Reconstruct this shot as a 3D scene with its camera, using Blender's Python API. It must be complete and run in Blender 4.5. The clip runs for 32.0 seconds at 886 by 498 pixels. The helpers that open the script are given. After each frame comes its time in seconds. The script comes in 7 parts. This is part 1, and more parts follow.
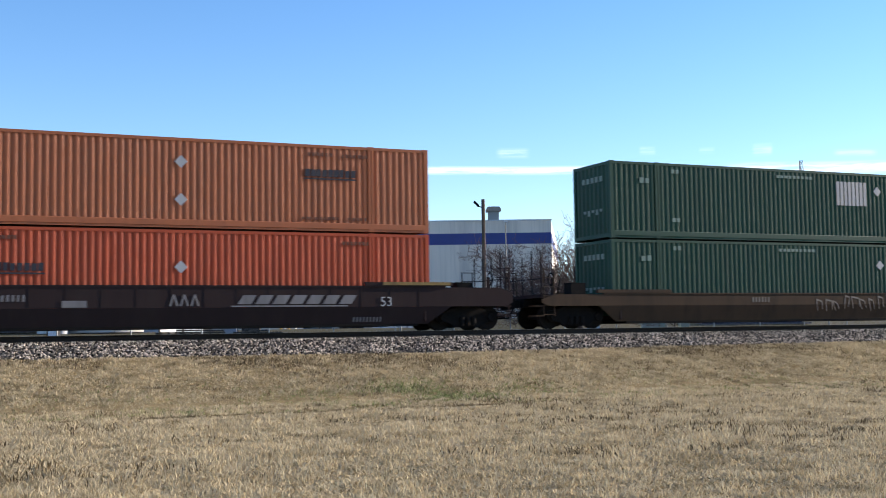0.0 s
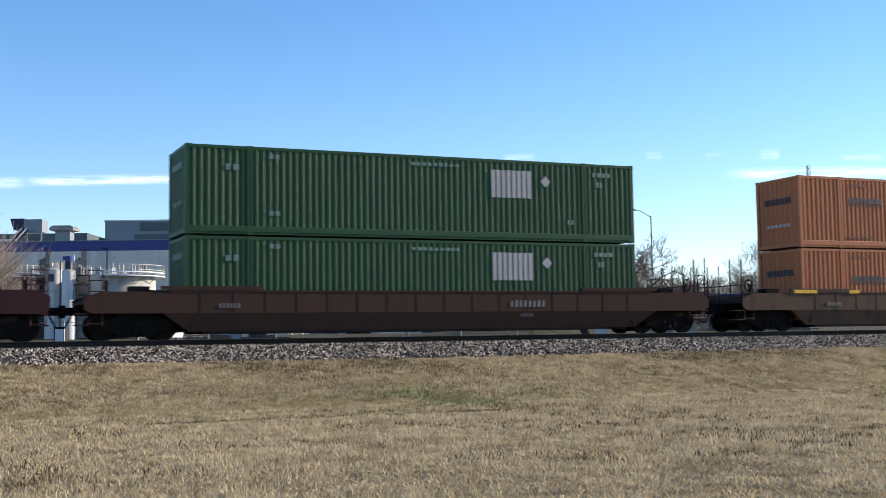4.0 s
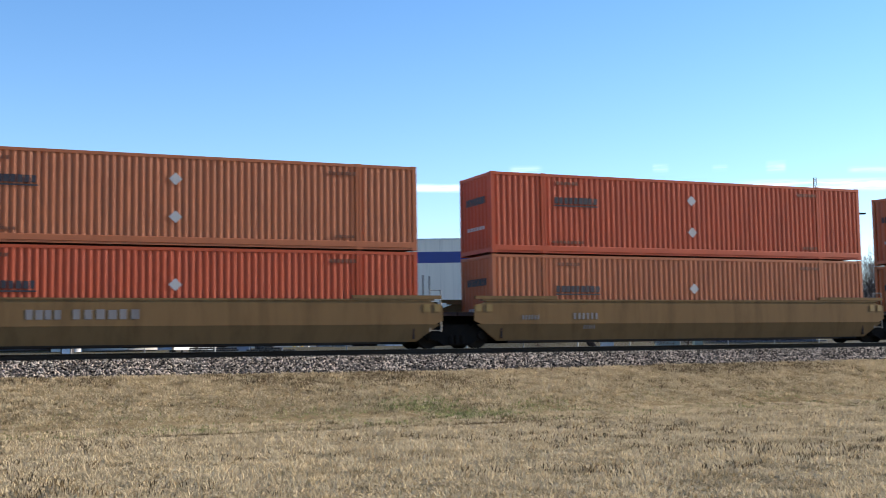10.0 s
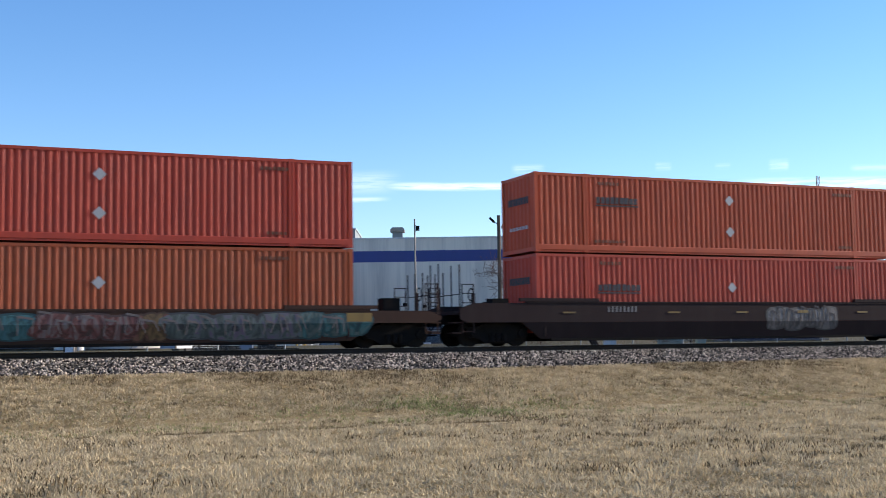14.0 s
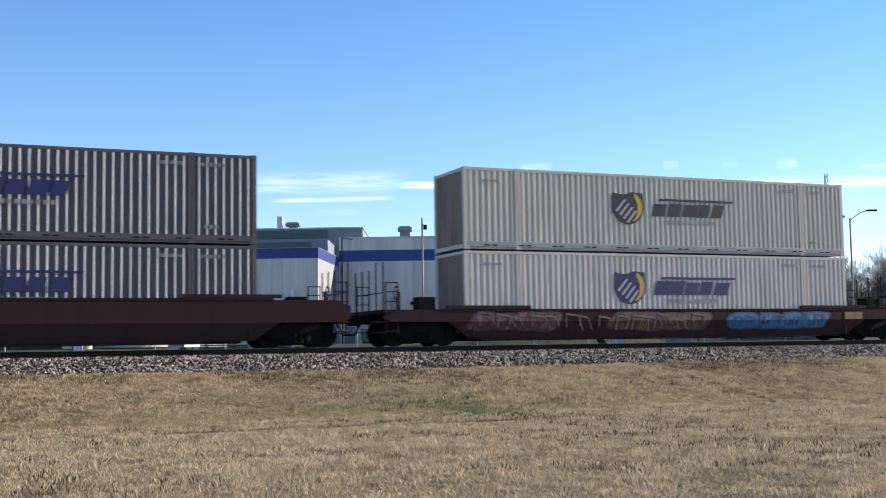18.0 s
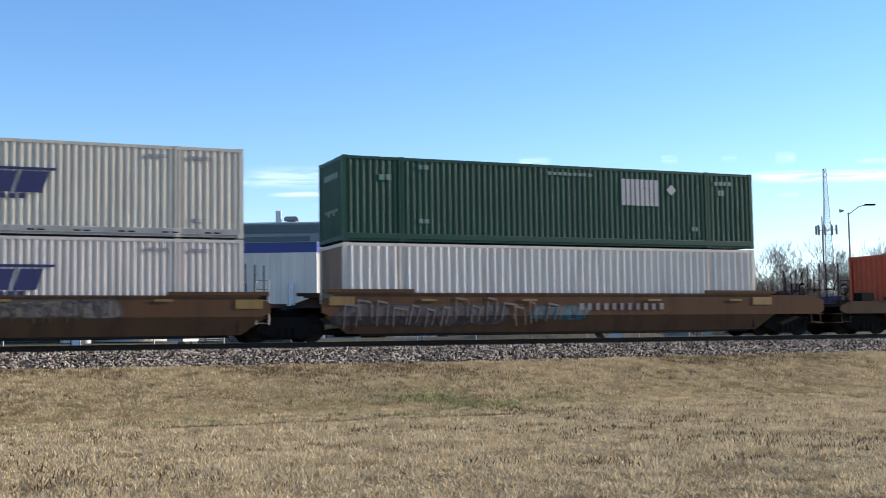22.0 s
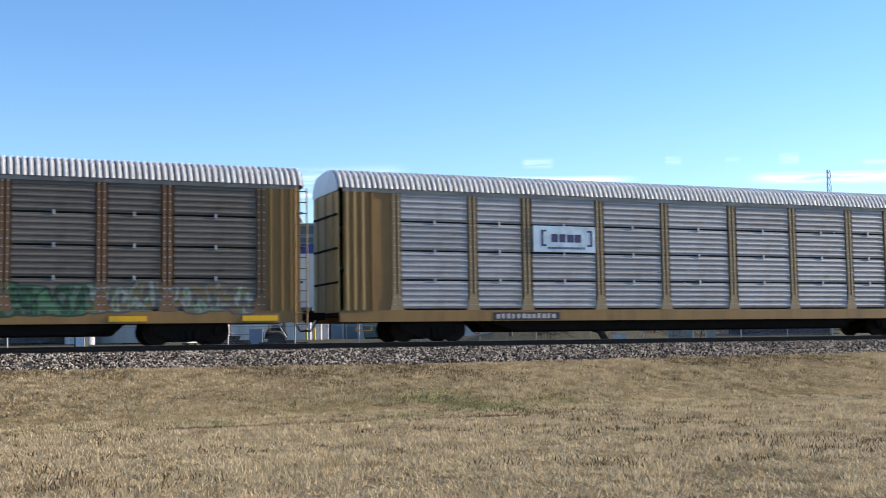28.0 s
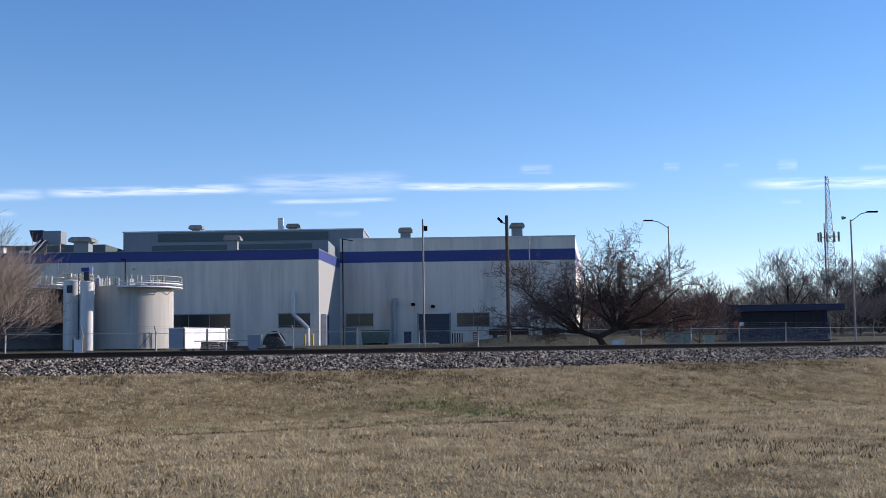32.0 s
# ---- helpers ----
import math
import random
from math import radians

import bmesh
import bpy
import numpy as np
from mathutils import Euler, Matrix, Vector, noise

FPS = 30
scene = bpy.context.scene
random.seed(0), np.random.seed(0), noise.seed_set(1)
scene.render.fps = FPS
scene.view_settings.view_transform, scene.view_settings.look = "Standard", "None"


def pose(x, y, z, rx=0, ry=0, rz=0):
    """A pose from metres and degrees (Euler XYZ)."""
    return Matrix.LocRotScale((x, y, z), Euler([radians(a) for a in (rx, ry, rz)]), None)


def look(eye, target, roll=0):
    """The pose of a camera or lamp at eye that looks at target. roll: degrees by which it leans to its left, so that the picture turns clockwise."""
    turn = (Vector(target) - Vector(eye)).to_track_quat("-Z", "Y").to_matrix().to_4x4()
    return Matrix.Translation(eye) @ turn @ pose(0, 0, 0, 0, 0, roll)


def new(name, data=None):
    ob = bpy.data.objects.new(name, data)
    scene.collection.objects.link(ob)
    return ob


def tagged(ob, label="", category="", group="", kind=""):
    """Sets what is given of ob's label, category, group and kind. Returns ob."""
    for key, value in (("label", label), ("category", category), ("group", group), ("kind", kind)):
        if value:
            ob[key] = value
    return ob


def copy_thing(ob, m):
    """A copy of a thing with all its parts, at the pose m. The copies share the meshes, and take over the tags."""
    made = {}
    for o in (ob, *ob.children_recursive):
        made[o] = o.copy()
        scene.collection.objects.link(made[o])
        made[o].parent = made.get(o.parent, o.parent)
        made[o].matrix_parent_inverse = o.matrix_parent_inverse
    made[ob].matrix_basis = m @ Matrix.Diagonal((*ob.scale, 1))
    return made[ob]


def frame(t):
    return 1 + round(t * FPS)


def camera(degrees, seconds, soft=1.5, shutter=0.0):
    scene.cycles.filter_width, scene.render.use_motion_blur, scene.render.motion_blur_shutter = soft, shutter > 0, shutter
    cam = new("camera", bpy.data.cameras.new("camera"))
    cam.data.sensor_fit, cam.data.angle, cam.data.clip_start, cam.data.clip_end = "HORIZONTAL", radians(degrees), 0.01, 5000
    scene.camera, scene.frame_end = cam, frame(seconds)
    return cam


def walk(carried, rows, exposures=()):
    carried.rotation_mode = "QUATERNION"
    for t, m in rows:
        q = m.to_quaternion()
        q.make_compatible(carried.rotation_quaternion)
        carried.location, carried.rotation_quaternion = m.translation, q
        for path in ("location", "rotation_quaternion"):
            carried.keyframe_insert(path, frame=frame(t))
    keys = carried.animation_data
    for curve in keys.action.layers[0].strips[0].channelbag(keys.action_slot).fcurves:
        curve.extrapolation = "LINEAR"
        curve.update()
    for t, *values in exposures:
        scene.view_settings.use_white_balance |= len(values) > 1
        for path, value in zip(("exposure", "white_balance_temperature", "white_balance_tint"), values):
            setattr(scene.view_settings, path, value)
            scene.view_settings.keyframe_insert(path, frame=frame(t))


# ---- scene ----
# One plan: the track runs along x, rail tops at z = 0; the train rolls towards -x. Near faces of the containers lie at y = 0.
cam = camera(40.79, 32.0, soft=0.75, shutter=0.15)
EYE = (0.0, -36.37, -0.10)
# seconds, degrees the view is turned from +y towards +x, degrees it is raised
AIM = [
    (0, 24.117, 4.060), (0.5, 24.066, 4.033), (1, 24.032, 4.063), (1.5, 23.991, 4.121), (2, 23.961, 4.179),
    (2.5, 23.940, 4.236), (3, 23.893, 4.274), (3.5, 23.818, 4.291), (5.5, 23.805, 4.522), (6, 23.839, 4.617),
    (6.5, 23.845, 4.681), (7, 23.842, 4.736), (7.5, 23.818, 4.783), (8, 23.767, 4.803), (8.5, 23.696, 4.841),
    (9, 23.625, 4.895), (9.5, 23.563, 4.916), (10, 23.506, 4.922), (10.5, 23.465, 4.950), (11, 23.468, 5.034),
    (11.5, 23.509, 5.140), (12, 23.536, 5.184), (12.5, 23.543, 5.184), (13, 23.526, 5.130), (13.5, 23.465, 4.990),
    (14, 23.377, 4.848), (14.5, 23.275, 4.780), (16.5, 23.112, 4.603), (17, 23.071, 4.698), (17.5, 23.040, 4.753),
    (18, 23.020, 4.797), (18.5, 22.996, 4.827), (19, 22.986, 4.820), (19.5, 22.996, 4.790), (20, 23.003, 4.746),
    (20.5, 23.017, 4.674), (21, 23.051, 4.586), (21.5, 23.078, 4.528), (22, 23.085, 4.518), (22.5, 23.081, 4.515),
    (23, 23.064, 4.494), (23.5, 23.047, 4.488), (24, 23.037, 4.528), (24.5, 23.017, 4.576), (25, 22.990, 4.573),
    (25.5, 22.949, 4.522), (27.5, 22.908, 4.522), (28, 22.908, 4.579), (28.5, 22.908, 4.644), (29, 22.898, 4.725),
    (29.5, 22.888, 4.780), (30, 22.898, 4.807), (30.5, 22.918, 4.827), (31, 22.939, 4.834), (31.5, 22.959, 4.841),
    (32, 22.990, 4.861)]


def aim(turn, lift):
    a, b = radians(turn), radians(lift)
    d = (math.sin(a) * math.cos(b), math.cos(a) * math.cos(b), math.sin(b))
    return look(EYE, [e + 10 * k for e, k in zip(EYE, d)], -0.882)


walk(cam, [(t, aim(a, b)) for t, a, b in AIM], [(0, 0.76, 6850, 15), (1, 0.83, 6950, 15), (2, 0.83, 6950, 15), (3, 0.62, 6750, 15), (6, 0.77, 6850, 15), (7, 0.85, 6950, 15), (8, 0.78, 6970, 15), (9, 0.72, 6800, 16), (10, 0.79, 6950, 15), (11, 0.77, 6800, 16), (12, 0.74, 6700, 16), (13, 0.61, 6650, 16), (14, 0.64, 6700, 16), (17, 0.55, 6550, 16.5), (18, 0.65, 6750, 17), (19, 0.53, 6650, 17.5), (20, 0.56, 6550, 18), (21, 0.67, 6800, 16.5), (22, 0.72, 6850, 15), (23, 0.54, 6450, 18.5), (24, 0.29, 6400, 18), (25, 0.55, 6550, 18), (28, 0.76, 6950, 15), (29, 0.68, 6850, 15.5), (30, 0.67, 6700, 16), (31, 0.68, 6600, 17), (31.5, 0.52, 6450, 18.5), (32, 0.17, 6400, 19.5)])

# ---- light: a low winter sun from the train's tail end, clear sky with thin streaks of cirrus
SUN_EL, SUN_AZ = 18.0, -5.0          # degrees; azimuth from +x towards +y
a, b = radians(SUN_AZ), radians(SUN_EL)
SUN_DIR = Vector((math.cos(a) * math.cos(b), math.sin(a) * math.cos(b), math.sin(b)))
sun = new("sun", bpy.data.lights.new("sun", "SUN"))
sun.data.energy, sun.data.angle, sun.data.color = 5.2, radians(0.55), (1.0, 0.92, 0.80)
sun.matrix_world = look(SUN_DIR * 100, (0, 0, 0))

world = bpy.data.worlds.new("world")
scene.world = world
world.use_nodes = True


CIRRUS = (
    (-0.316, -0.155, 0.1295, 0.1363, 0.0032, 0.90),
    (-0.165, -0.029, 0.1376, 0.1411, 0.0073, 0.35),
    (-0.044, 0.156, 0.1375, 0.1334, 0.0027, 0.90),
    (-0.142, -0.039, 0.1248, 0.1267, 0.0018, 0.50),
    (-0.107, -0.068, 0.1150, 0.1148, 0.0023, 0.30),
    (0.249, 0.420, 0.1307, 0.1230, 0.0037, 0.80),
    (0.065, 0.093, 0.1497, 0.1490, 0.0032, 0.50),
    (0.182, 0.196, 0.1481, 0.1474, 0.0027, 0.45),
    (0.229, 0.242, 0.1462, 0.1456, 0.0023, 0.30),
    (0.270, 0.286, 0.1445, 0.1444, 0.0037, 0.50),
    (-0.393, -0.314, 0.1242, 0.1286, 0.0037, 0.45),
    (0.330, 0.361, 0.1389, 0.1371, 0.0023, 0.40),
    (-0.379, -0.336, 0.1113, 0.1125, 0.0023, 0.40),
    (0.272, 0.289, 0.1155, 0.1146, 0.0018, 0.30),
)


def build_sky():
    nt = world.node_tree
    nt.nodes.clear()
    n = nt.nodes.new
    out, bg, sky = n("ShaderNodeOutputWorld"), n("ShaderNodeBackground"), n("ShaderNodeTexSky")
    sky.sky_type, sky.sun_disc = "NISHITA", False
    sky.sun_elevation, sky.sun_rotation = radians(SUN_EL), radians(90 - SUN_AZ)
    sky.altitude, sky.air_density, sky.dust_density, sky.ozone_density = 200, 1.0, 0.0, 3.0
    bg.inputs["Strength"].default_value = 0.15
    link = nt.links.new

    def calc(op, p, q, clamp=False):
        m = n("ShaderNodeMath")
        m.operation, m.use_clamp = op, clamp
        for k, e in enumerate((p, q)):
            if isinstance(e, (int, float)):
                m.inputs[k].default_value = e
            else:
                link(e, m.inputs[k])
        return m.outputs[0]

    def step(value, lo, hi):
        m = n("ShaderNodeMapRange")
        m.interpolation_type = "SMOOTHSTEP"
        m.inputs["From Min"].default_value, m.inputs["From Max"].default_value = lo, hi
        link(value, m.inputs["Value"])
        return m.outputs[0]

    co, dot, sep = n("ShaderNodeTexCoord"), n("ShaderNodeVectorMath"), n("ShaderNodeSeparateXYZ")
    dot.operation = "DOT_PRODUCT"
    dot.inputs[1].default_value = (math.cos(radians(22.99)), -math.sin(radians(22.99)), 0)
    link(co.outputs["Generated"], dot.inputs[0])
    link(co.outputs["Generated"], sep.inputs[0])
    across, up = dot.outputs["Value"], sep.outputs["Z"]
    mp, no = n("ShaderNodeMapping"), n("ShaderNodeTexNoise")
    mp.inputs["Scale"].default_value = (22.0, 22.0, 260.0)
    no.inputs["Scale"].default_value, no.inputs["Detail"].default_value, no.inputs["Roughness"].default_value = 1.0, 4.0, 0.6
    link(co.outputs["Generated"], mp.inputs["Vector"])
    link(mp.outputs[0], no.inputs["Vector"])
    wisp = step(no.outputs["Fac"], 0.25, 0.62)
    total = None
    # thin cirrus: from, to, height at both ends, thickness, density
    for u0, u1, v0, v1, thick, dens in CIRRUS:
        slope = (v1 - v0) / (u1 - u0)
        off = calc("ABSOLUTE", calc("SUBTRACT", calc("SUBTRACT", up, calc("MULTIPLY", across, slope)), v0 - slope * u0), 0)
        soft = 0.18 * (u1 - u0)
        m = calc("MULTIPLY", step(off, thick * 1.7, 0.0), calc("MULTIPLY", step(across, u0 - soft * 0.3, u0 + soft), step(across, u1 + soft * 0.3, u1 - soft)))
        m = calc("MULTIPLY", m, dens * (0.5 if u1 - u0 > 0.06 else 0.3))
        total = m if total is None else calc("MAXIMUM", total, m)
    mix, tone = n("ShaderNodeMix"), n("ShaderNodeHueSaturation")
    mix.data_type = "RGBA"
    mix.inputs["B"].default_value = (9.5, 9.7, 10.0, 1)
    tone.inputs["Saturation"].default_value, tone.inputs["Hue"].default_value = 1.22, 0.507
    link(sky.outputs[0], tone.inputs["Color"])
    link(calc("MULTIPLY", total, wisp), mix.inputs["Factor"])
    haze = n("ShaderNodeMix")
    haze.data_type, haze.blend_type = "RGBA", "MULTIPLY"
    haze.inputs["B"].default_value = (0.93, 0.955, 1.12, 1)
    link(step(up, 0.24, 0.03), haze.inputs["Factor"])
    link(tone.outputs[0], haze.inputs["A"])
    link(haze.outputs["Result"], mix.inputs["A"])
    link(mix.outputs["Result"], bg.inputs["Color"])
    link(bg.outputs[0], out.inputs[0])


build_sky()


# ---- materials
def material(name, base, rough=0.6, metal=0.0, spread=0.25, grain=8.0, stretch=(1, 1, 1), stain=None, stain_amount=0.4,
             stain_scale=0.8, bump=0.0, bump_scale=20.0, vary=0.0, island=0.0, streak=None, streak_amount=0.5, streak_scale=2.5, gloss=0.5, thin=0.0):
    """A worn surface: a base colour varied by grain, stains of a second colour, relief, and a tint that differs from piece to piece."""
    mat = bpy.data.materials.new(name)
    mat.use_nodes = True
    nt = mat.node_tree
    bsdf = nt.nodes["Principled BSDF"]
    n, link = nt.nodes.new, nt.links.new
    co, mp = n("ShaderNodeTexCoord"), n("ShaderNodeMapping")
    mp.inputs["Scale"].default_value = stretch
    link(co.outputs["Object"], mp.inputs["Vector"])
    fine = n("ShaderNodeTexNoise")
    fine.inputs["Scale"].default_value, fine.inputs["Detail"].default_value = grain, 5.0
    link(mp.outputs[0], fine.inputs["Vector"])
    lo, hi = [max(0.0, c * (1 - spread)) for c in base], [min(1.0, c * (1 + spread)) for c in base]
    m1 = n("ShaderNodeMix")
    m1.data_type = "RGBA"
    m1.inputs["A"].default_value, m1.inputs["B"].default_value = (*lo, 1), (*hi, 1)
    link(fine.outputs["Fac"], m1.inputs["Factor"])
    colour = m1.outputs["Result"]
    if stain:
        big, ramp, m2 = n("ShaderNodeTexNoise"), n("ShaderNodeValToRGB"), n("ShaderNodeMix")
        big.inputs["Scale"].default_value, big.inputs["Detail"].default_value, big.inputs["Roughness"].default_value = stain_scale, 6.0, 0.65
        link(mp.outputs[0], big.inputs["Vector"])
        ramp.color_ramp.elements[0].position, ramp.color_ramp.elements[1].position = 0.48, 0.72
        ramp.color_ramp.elements[1].color = (stain_amount, stain_amount, stain_amount, 1)
        link(big.outputs["Fac"], ramp.inputs[0])
        m2.data_type = "RGBA"
        m2.inputs["B"].default_value = (*stain, 1)
        link(ramp.outputs["Color"], m2.inputs["Factor"])
        link(colour, m2.inputs["A"])
        colour = m2.outputs["Result"]
    if streak:
        ms, run, ramp, m3 = n("ShaderNodeMapping"), n("ShaderNodeTexNoise"), n("ShaderNodeValToRGB"), n("ShaderNodeMix")
        ms.inputs["Scale"].default_value = (1, 1, 0.02)
        link(co.outputs["Object"], ms.inputs["Vector"])
        run.inputs["Scale"].default_value, run.inputs["Detail"].default_value, run.inputs["Roughness"].default_value = streak_scale, 5.0, 0.7
        link(ms.outputs[0], run.inputs["Vector"])
        ramp.color_ramp.elements[0].position, ramp.color_ramp.elements[1].position = 0.46, 0.66
        ramp.color_ramp.elements[1].color = (streak_amount, streak_amount, streak_amount, 1)
        link(run.outputs["Fac"], ramp.inputs[0])
        m3.data_type = "RGBA"
        m3.inputs["B"].default_value = (*streak, 1)
        link(ramp.outputs["Color"], m3.inputs["Factor"])
        link(colour, m3.inputs["A"])
        colour = m3.outputs["Result"]
    if vary or island:
        hsv, rng = n("ShaderNodeHueSaturation"), n("ShaderNodeMapRange")
        if island:
            src = n("ShaderNodeNewGeometry").outputs["Random Per Island"]
        else:
            src = n("ShaderNodeObjectInfo").outputs["Random"]
        k = island or vary
        rng.inputs["To Min"].default_value, rng.inputs["To Max"].default_value = 1 - k, 1 + k
        if island > 0.9:
            power = n("ShaderNodeMath")
            power.operation = "POWER"
            power.inputs[1].default_value = 1.8
            link(src, power.inputs[0])
            src = power.outputs[0]
        link(src, rng.inputs["Value"])
        link(rng.outputs[0], hsv.inputs["Value"])
        link(colour, hsv.inputs["Color"])
        colour = hsv.outputs["Color"]
    link(colour, bsdf.inputs["Base Color"])
    bsdf.inputs["Metallic"].default_value, bsdf.inputs["Specular IOR Level"].default_value = metal, gloss
    rr = n("ShaderNodeMapRange")
    rr.inputs["To Min"].default_value, rr.inputs["To Max"].default_value = max(0.05, rough - 0.12), min(1.0, rough + 0.12)
    link(fine.outputs["Fac"], rr.inputs["Value"])
    link(rr.outputs[0], bsdf.inputs["Roughness"])
    if bump:
        bn, bt = n("ShaderNodeBump"), n("ShaderNodeTexNoise")
        bt.inputs["Scale"].default_value, bt.inputs["Detail"].default_value = bump_scale, 4.0
        link(mp.outputs[0], bt.inputs["Vector"])
        bn.inputs["Strength"].default_value, bn.inputs["Distance"].default_value = bump, 0.02
        link(bt.outputs["Fac"], bn.inputs["Height"])
        link(bn.outputs[0], bsdf.inputs["Normal"])
    if thin:
        through_light, both = n("ShaderNodeBsdfTranslucent"), n("ShaderNodeMixShader")
        both.inputs[0].default_value = thin
        link(colour, through_light.inputs["Color"])
        link(bsdf.outputs[0], both.inputs[1])
        link(through_light.outputs[0], both.inputs[2])
        link(both.outputs[0], nt.nodes["Material Output"].inputs["Surface"])
    return mat


RUN = (1.0, 1.0, 0.16)      # stains that run down a wall
RUST = (0.10, 0.045, 0.02)


def paint(name, base, spread=0.16, stain=RUST, amount=0.35, rough=0.55):
    mat = material(name, base, rough, 0.0, spread, 3.0, RUN, stain, amount, 1.6, 0.1, 30.0, gloss=0.3 if rough < 0.7 else 0.08)
    mat.diffuse_color = (*base, 1)
    return mat


M_ORANGE = paint("faded_orange_paint", (0.41, 0.123, 0.05), stain=(0.24, 0.085, 0.042))
M_AMBER = paint("amber_orange_paint", (0.445, 0.142, 0.051), stain=(0.28, 0.10, 0.042))
M_REDORANGE = paint("red_orange_paint", (0.46, 0.073, 0.026), stain=(0.24, 0.045, 0.02))
M_RED = paint("faded_red_paint", (0.45, 0.056, 0.030), stain=(0.18, 0.035, 0.024))
M_GREEN = paint("dark_green_paint", (0.007, 0.054, 0.032), stain=(0.016, 0.042, 0.03), amount=0.5)
M_WHITE = paint("dirty_white_paint", (0.62, 0.545, 0.475), stain=(0.36, 0.32, 0.28), amount=0.5)
M_BRIGHT = paint("bright_white_paint", (0.78, 0.78, 0.80), stain=(0.45, 0.44, 0.44), amount=0.35)
M_GREY = paint("grey_aluminium_paint", (0.115, 0.100, 0.108), stain=(0.07, 0.064, 0.066), amount=0.4)
M_RUSTORANGE = paint("rusty_orange_paint", (0.37, 0.077, 0.027), stain=(0.17, 0.055, 0.03), amount=0.5)
# rib edges that catch the sun: the highlight is put into this white
M_SUNLITRIB = material("sunlit_rib_white", (0.90, 0.86, 0.80), 0.5, 0.05, 0.12, 3.0, RUN, (0.45, 0.45, 0.46), 0.4, 1.6)
M_CREAM = paint("cream_paint", (0.56, 0.51, 0.415), stain=(0.34, 0.31, 0.26), amount=0.4)
# the same painted rib highlight in cream, for the tan box
M_SUNLITCREAM = paint("sunlit_cream_rib", (0.80, 0.74, 0.63), stain=(0.45, 0.38, 0.30), amount=0.4)
# lower rails of pale boxes: grime plus painted-in shade of their downward tilt
M_SILLSHADE = paint("grimy_shaded_sill_paint", (0.34, 0.325, 0.30), stain=(0.19, 0.17, 0.15), amount=0.6)
M_TAN = paint("weathered_tan_paint", (0.37, 0.29, 0.205), stain=(0.20, 0.14, 0.09), amount=0.55)
# brown road film on box ends, darkened further for shade between the stacks
M_FILMSHADE = paint("road_film_with_gap_shade", (0.29, 0.225, 0.175), stain=(0.13, 0.10, 0.075), amount=0.7, rough=0.85)
M_FLUTEGREY = paint("shadow_grey_panel_paint", (0.64, 0.56, 0.475), stain=(0.36, 0.31, 0.26), amount=0.4)
M_YELLOWWORN = paint("worn_yellow_paint", (0.23, 0.145, 0.045), stain=(0.08, 0.05, 0.03), amount=0.8)
M_DIMINK = paint("dirty_white_lettering", (0.20, 0.185, 0.18), stain=(0.09, 0.08, 0.075), amount=0.6)
M_LEAFGREEN = paint("weathered_leaf_green_paint", (0.016, 0.072, 0.026), stain=(0.02, 0.045, 0.02), amount=0.5)
M_WELL_BROWN = paint("yellow_brown_car_paint", (0.185, 0.110, 0.050), stain=(0.10, 0.06, 0.027), amount=0.7, rough=0.75)
M_WELL_UMBER = paint("umber_brown_car_paint", (0.074, 0.047, 0.030), stain=(0.04, 0.03, 0.022), amount=0.7, rough=0.78)
M_WELL_DARK = paint("sooty_black_car_paint", (0.034, 0.022, 0.021), stain=(0.045, 0.034, 0.029), amount=0.5, rough=0.78)
M_WELL_GREY = paint("grimy_grey_brown_car_paint", (0.108, 0.068, 0.046), stain=(0.035, 0.03, 0.028), amount=0.6, rough=0.78)
M_WELL_MAROON = paint("dull_maroon_car_paint", (0.052, 0.024, 0.023), stain=(0.03, 0.02, 0.02), amount=0.6, rough=0.78)
M_WELL_RUST = paint("rusty_brown_car_paint", (0.064, 0.036, 0.026), stain=(0.045, 0.03, 0.024), amount=0.6, rough=0.78)
M_WELL_OCHRE = paint("grimy_ochre_car_paint", (0.105, 0.056, 0.031), stain=(0.055, 0.034, 0.024), amount=0.7, rough=0.78)
M_YELLOW = paint("yellow_marking_paint", (0.75, 0.42, 0.02), stain=(0.3, 0.2, 0.05))
M_BLACKSTEEL = material("black_oiled_steel", (0.009, 0.008, 0.0075), 0.9, 0.0, 0.4, 12.0, stain=(0.018, 0.013, 0.010), stain_amount=0.5, stain_scale=3.0, gloss=0.12)
M_WHEEL = material("worn_wheel_steel", (0.014, 0.012, 0.011), 0.8, 0.1, 0.3, 10.0, stain=(0.03, 0.018, 0.012), stain_amount=0.4, stain_scale=4.0, gloss=0.15)
M_RAIL = material("rusty_rail_steel", (0.030, 0.020, 0.015), 0.7, 0.3, 0.3, 14.0, stain=(0.03, 0.02, 0.016), stain_amount=0.5, stain_scale=3.0)
M_RAILHEAD = material("polished_rail_head", (0.32, 0.31, 0.30), 0.3, 0.9, 0.15, 10.0)
M_TIE = material("creosoted_timber", (0.06, 0.048, 0.038), 0.9, 0.0, 0.35, 10.0, (0.3, 1, 1), bump=0.4)
M_GALV = material("galvanised_steel", (0.46, 0.48, 0.52), 0.42, 0.55, 0.14, 4.0, stain=(0.30, 0.27, 0.24), stain_amount=0.4, stain_scale=1.2, vary=0.08)
M_GALV_OLD = material("dull_galvanised_steel", (0.27, 0.25, 0.22), 0.55, 0.35, 0.2, 4.0, stain=(0.12, 0.09, 0.06), stain_amount=0.6, stain_scale=1.2, vary=0.1)
M_ROOF = material("white_galvanised_roof", (0.70, 0.685, 0.655), 0.55, 0.08, 0.12, 5.0, stain=(0.35, 0.32, 0.29), stain_amount=0.4, stain_scale=1.0)
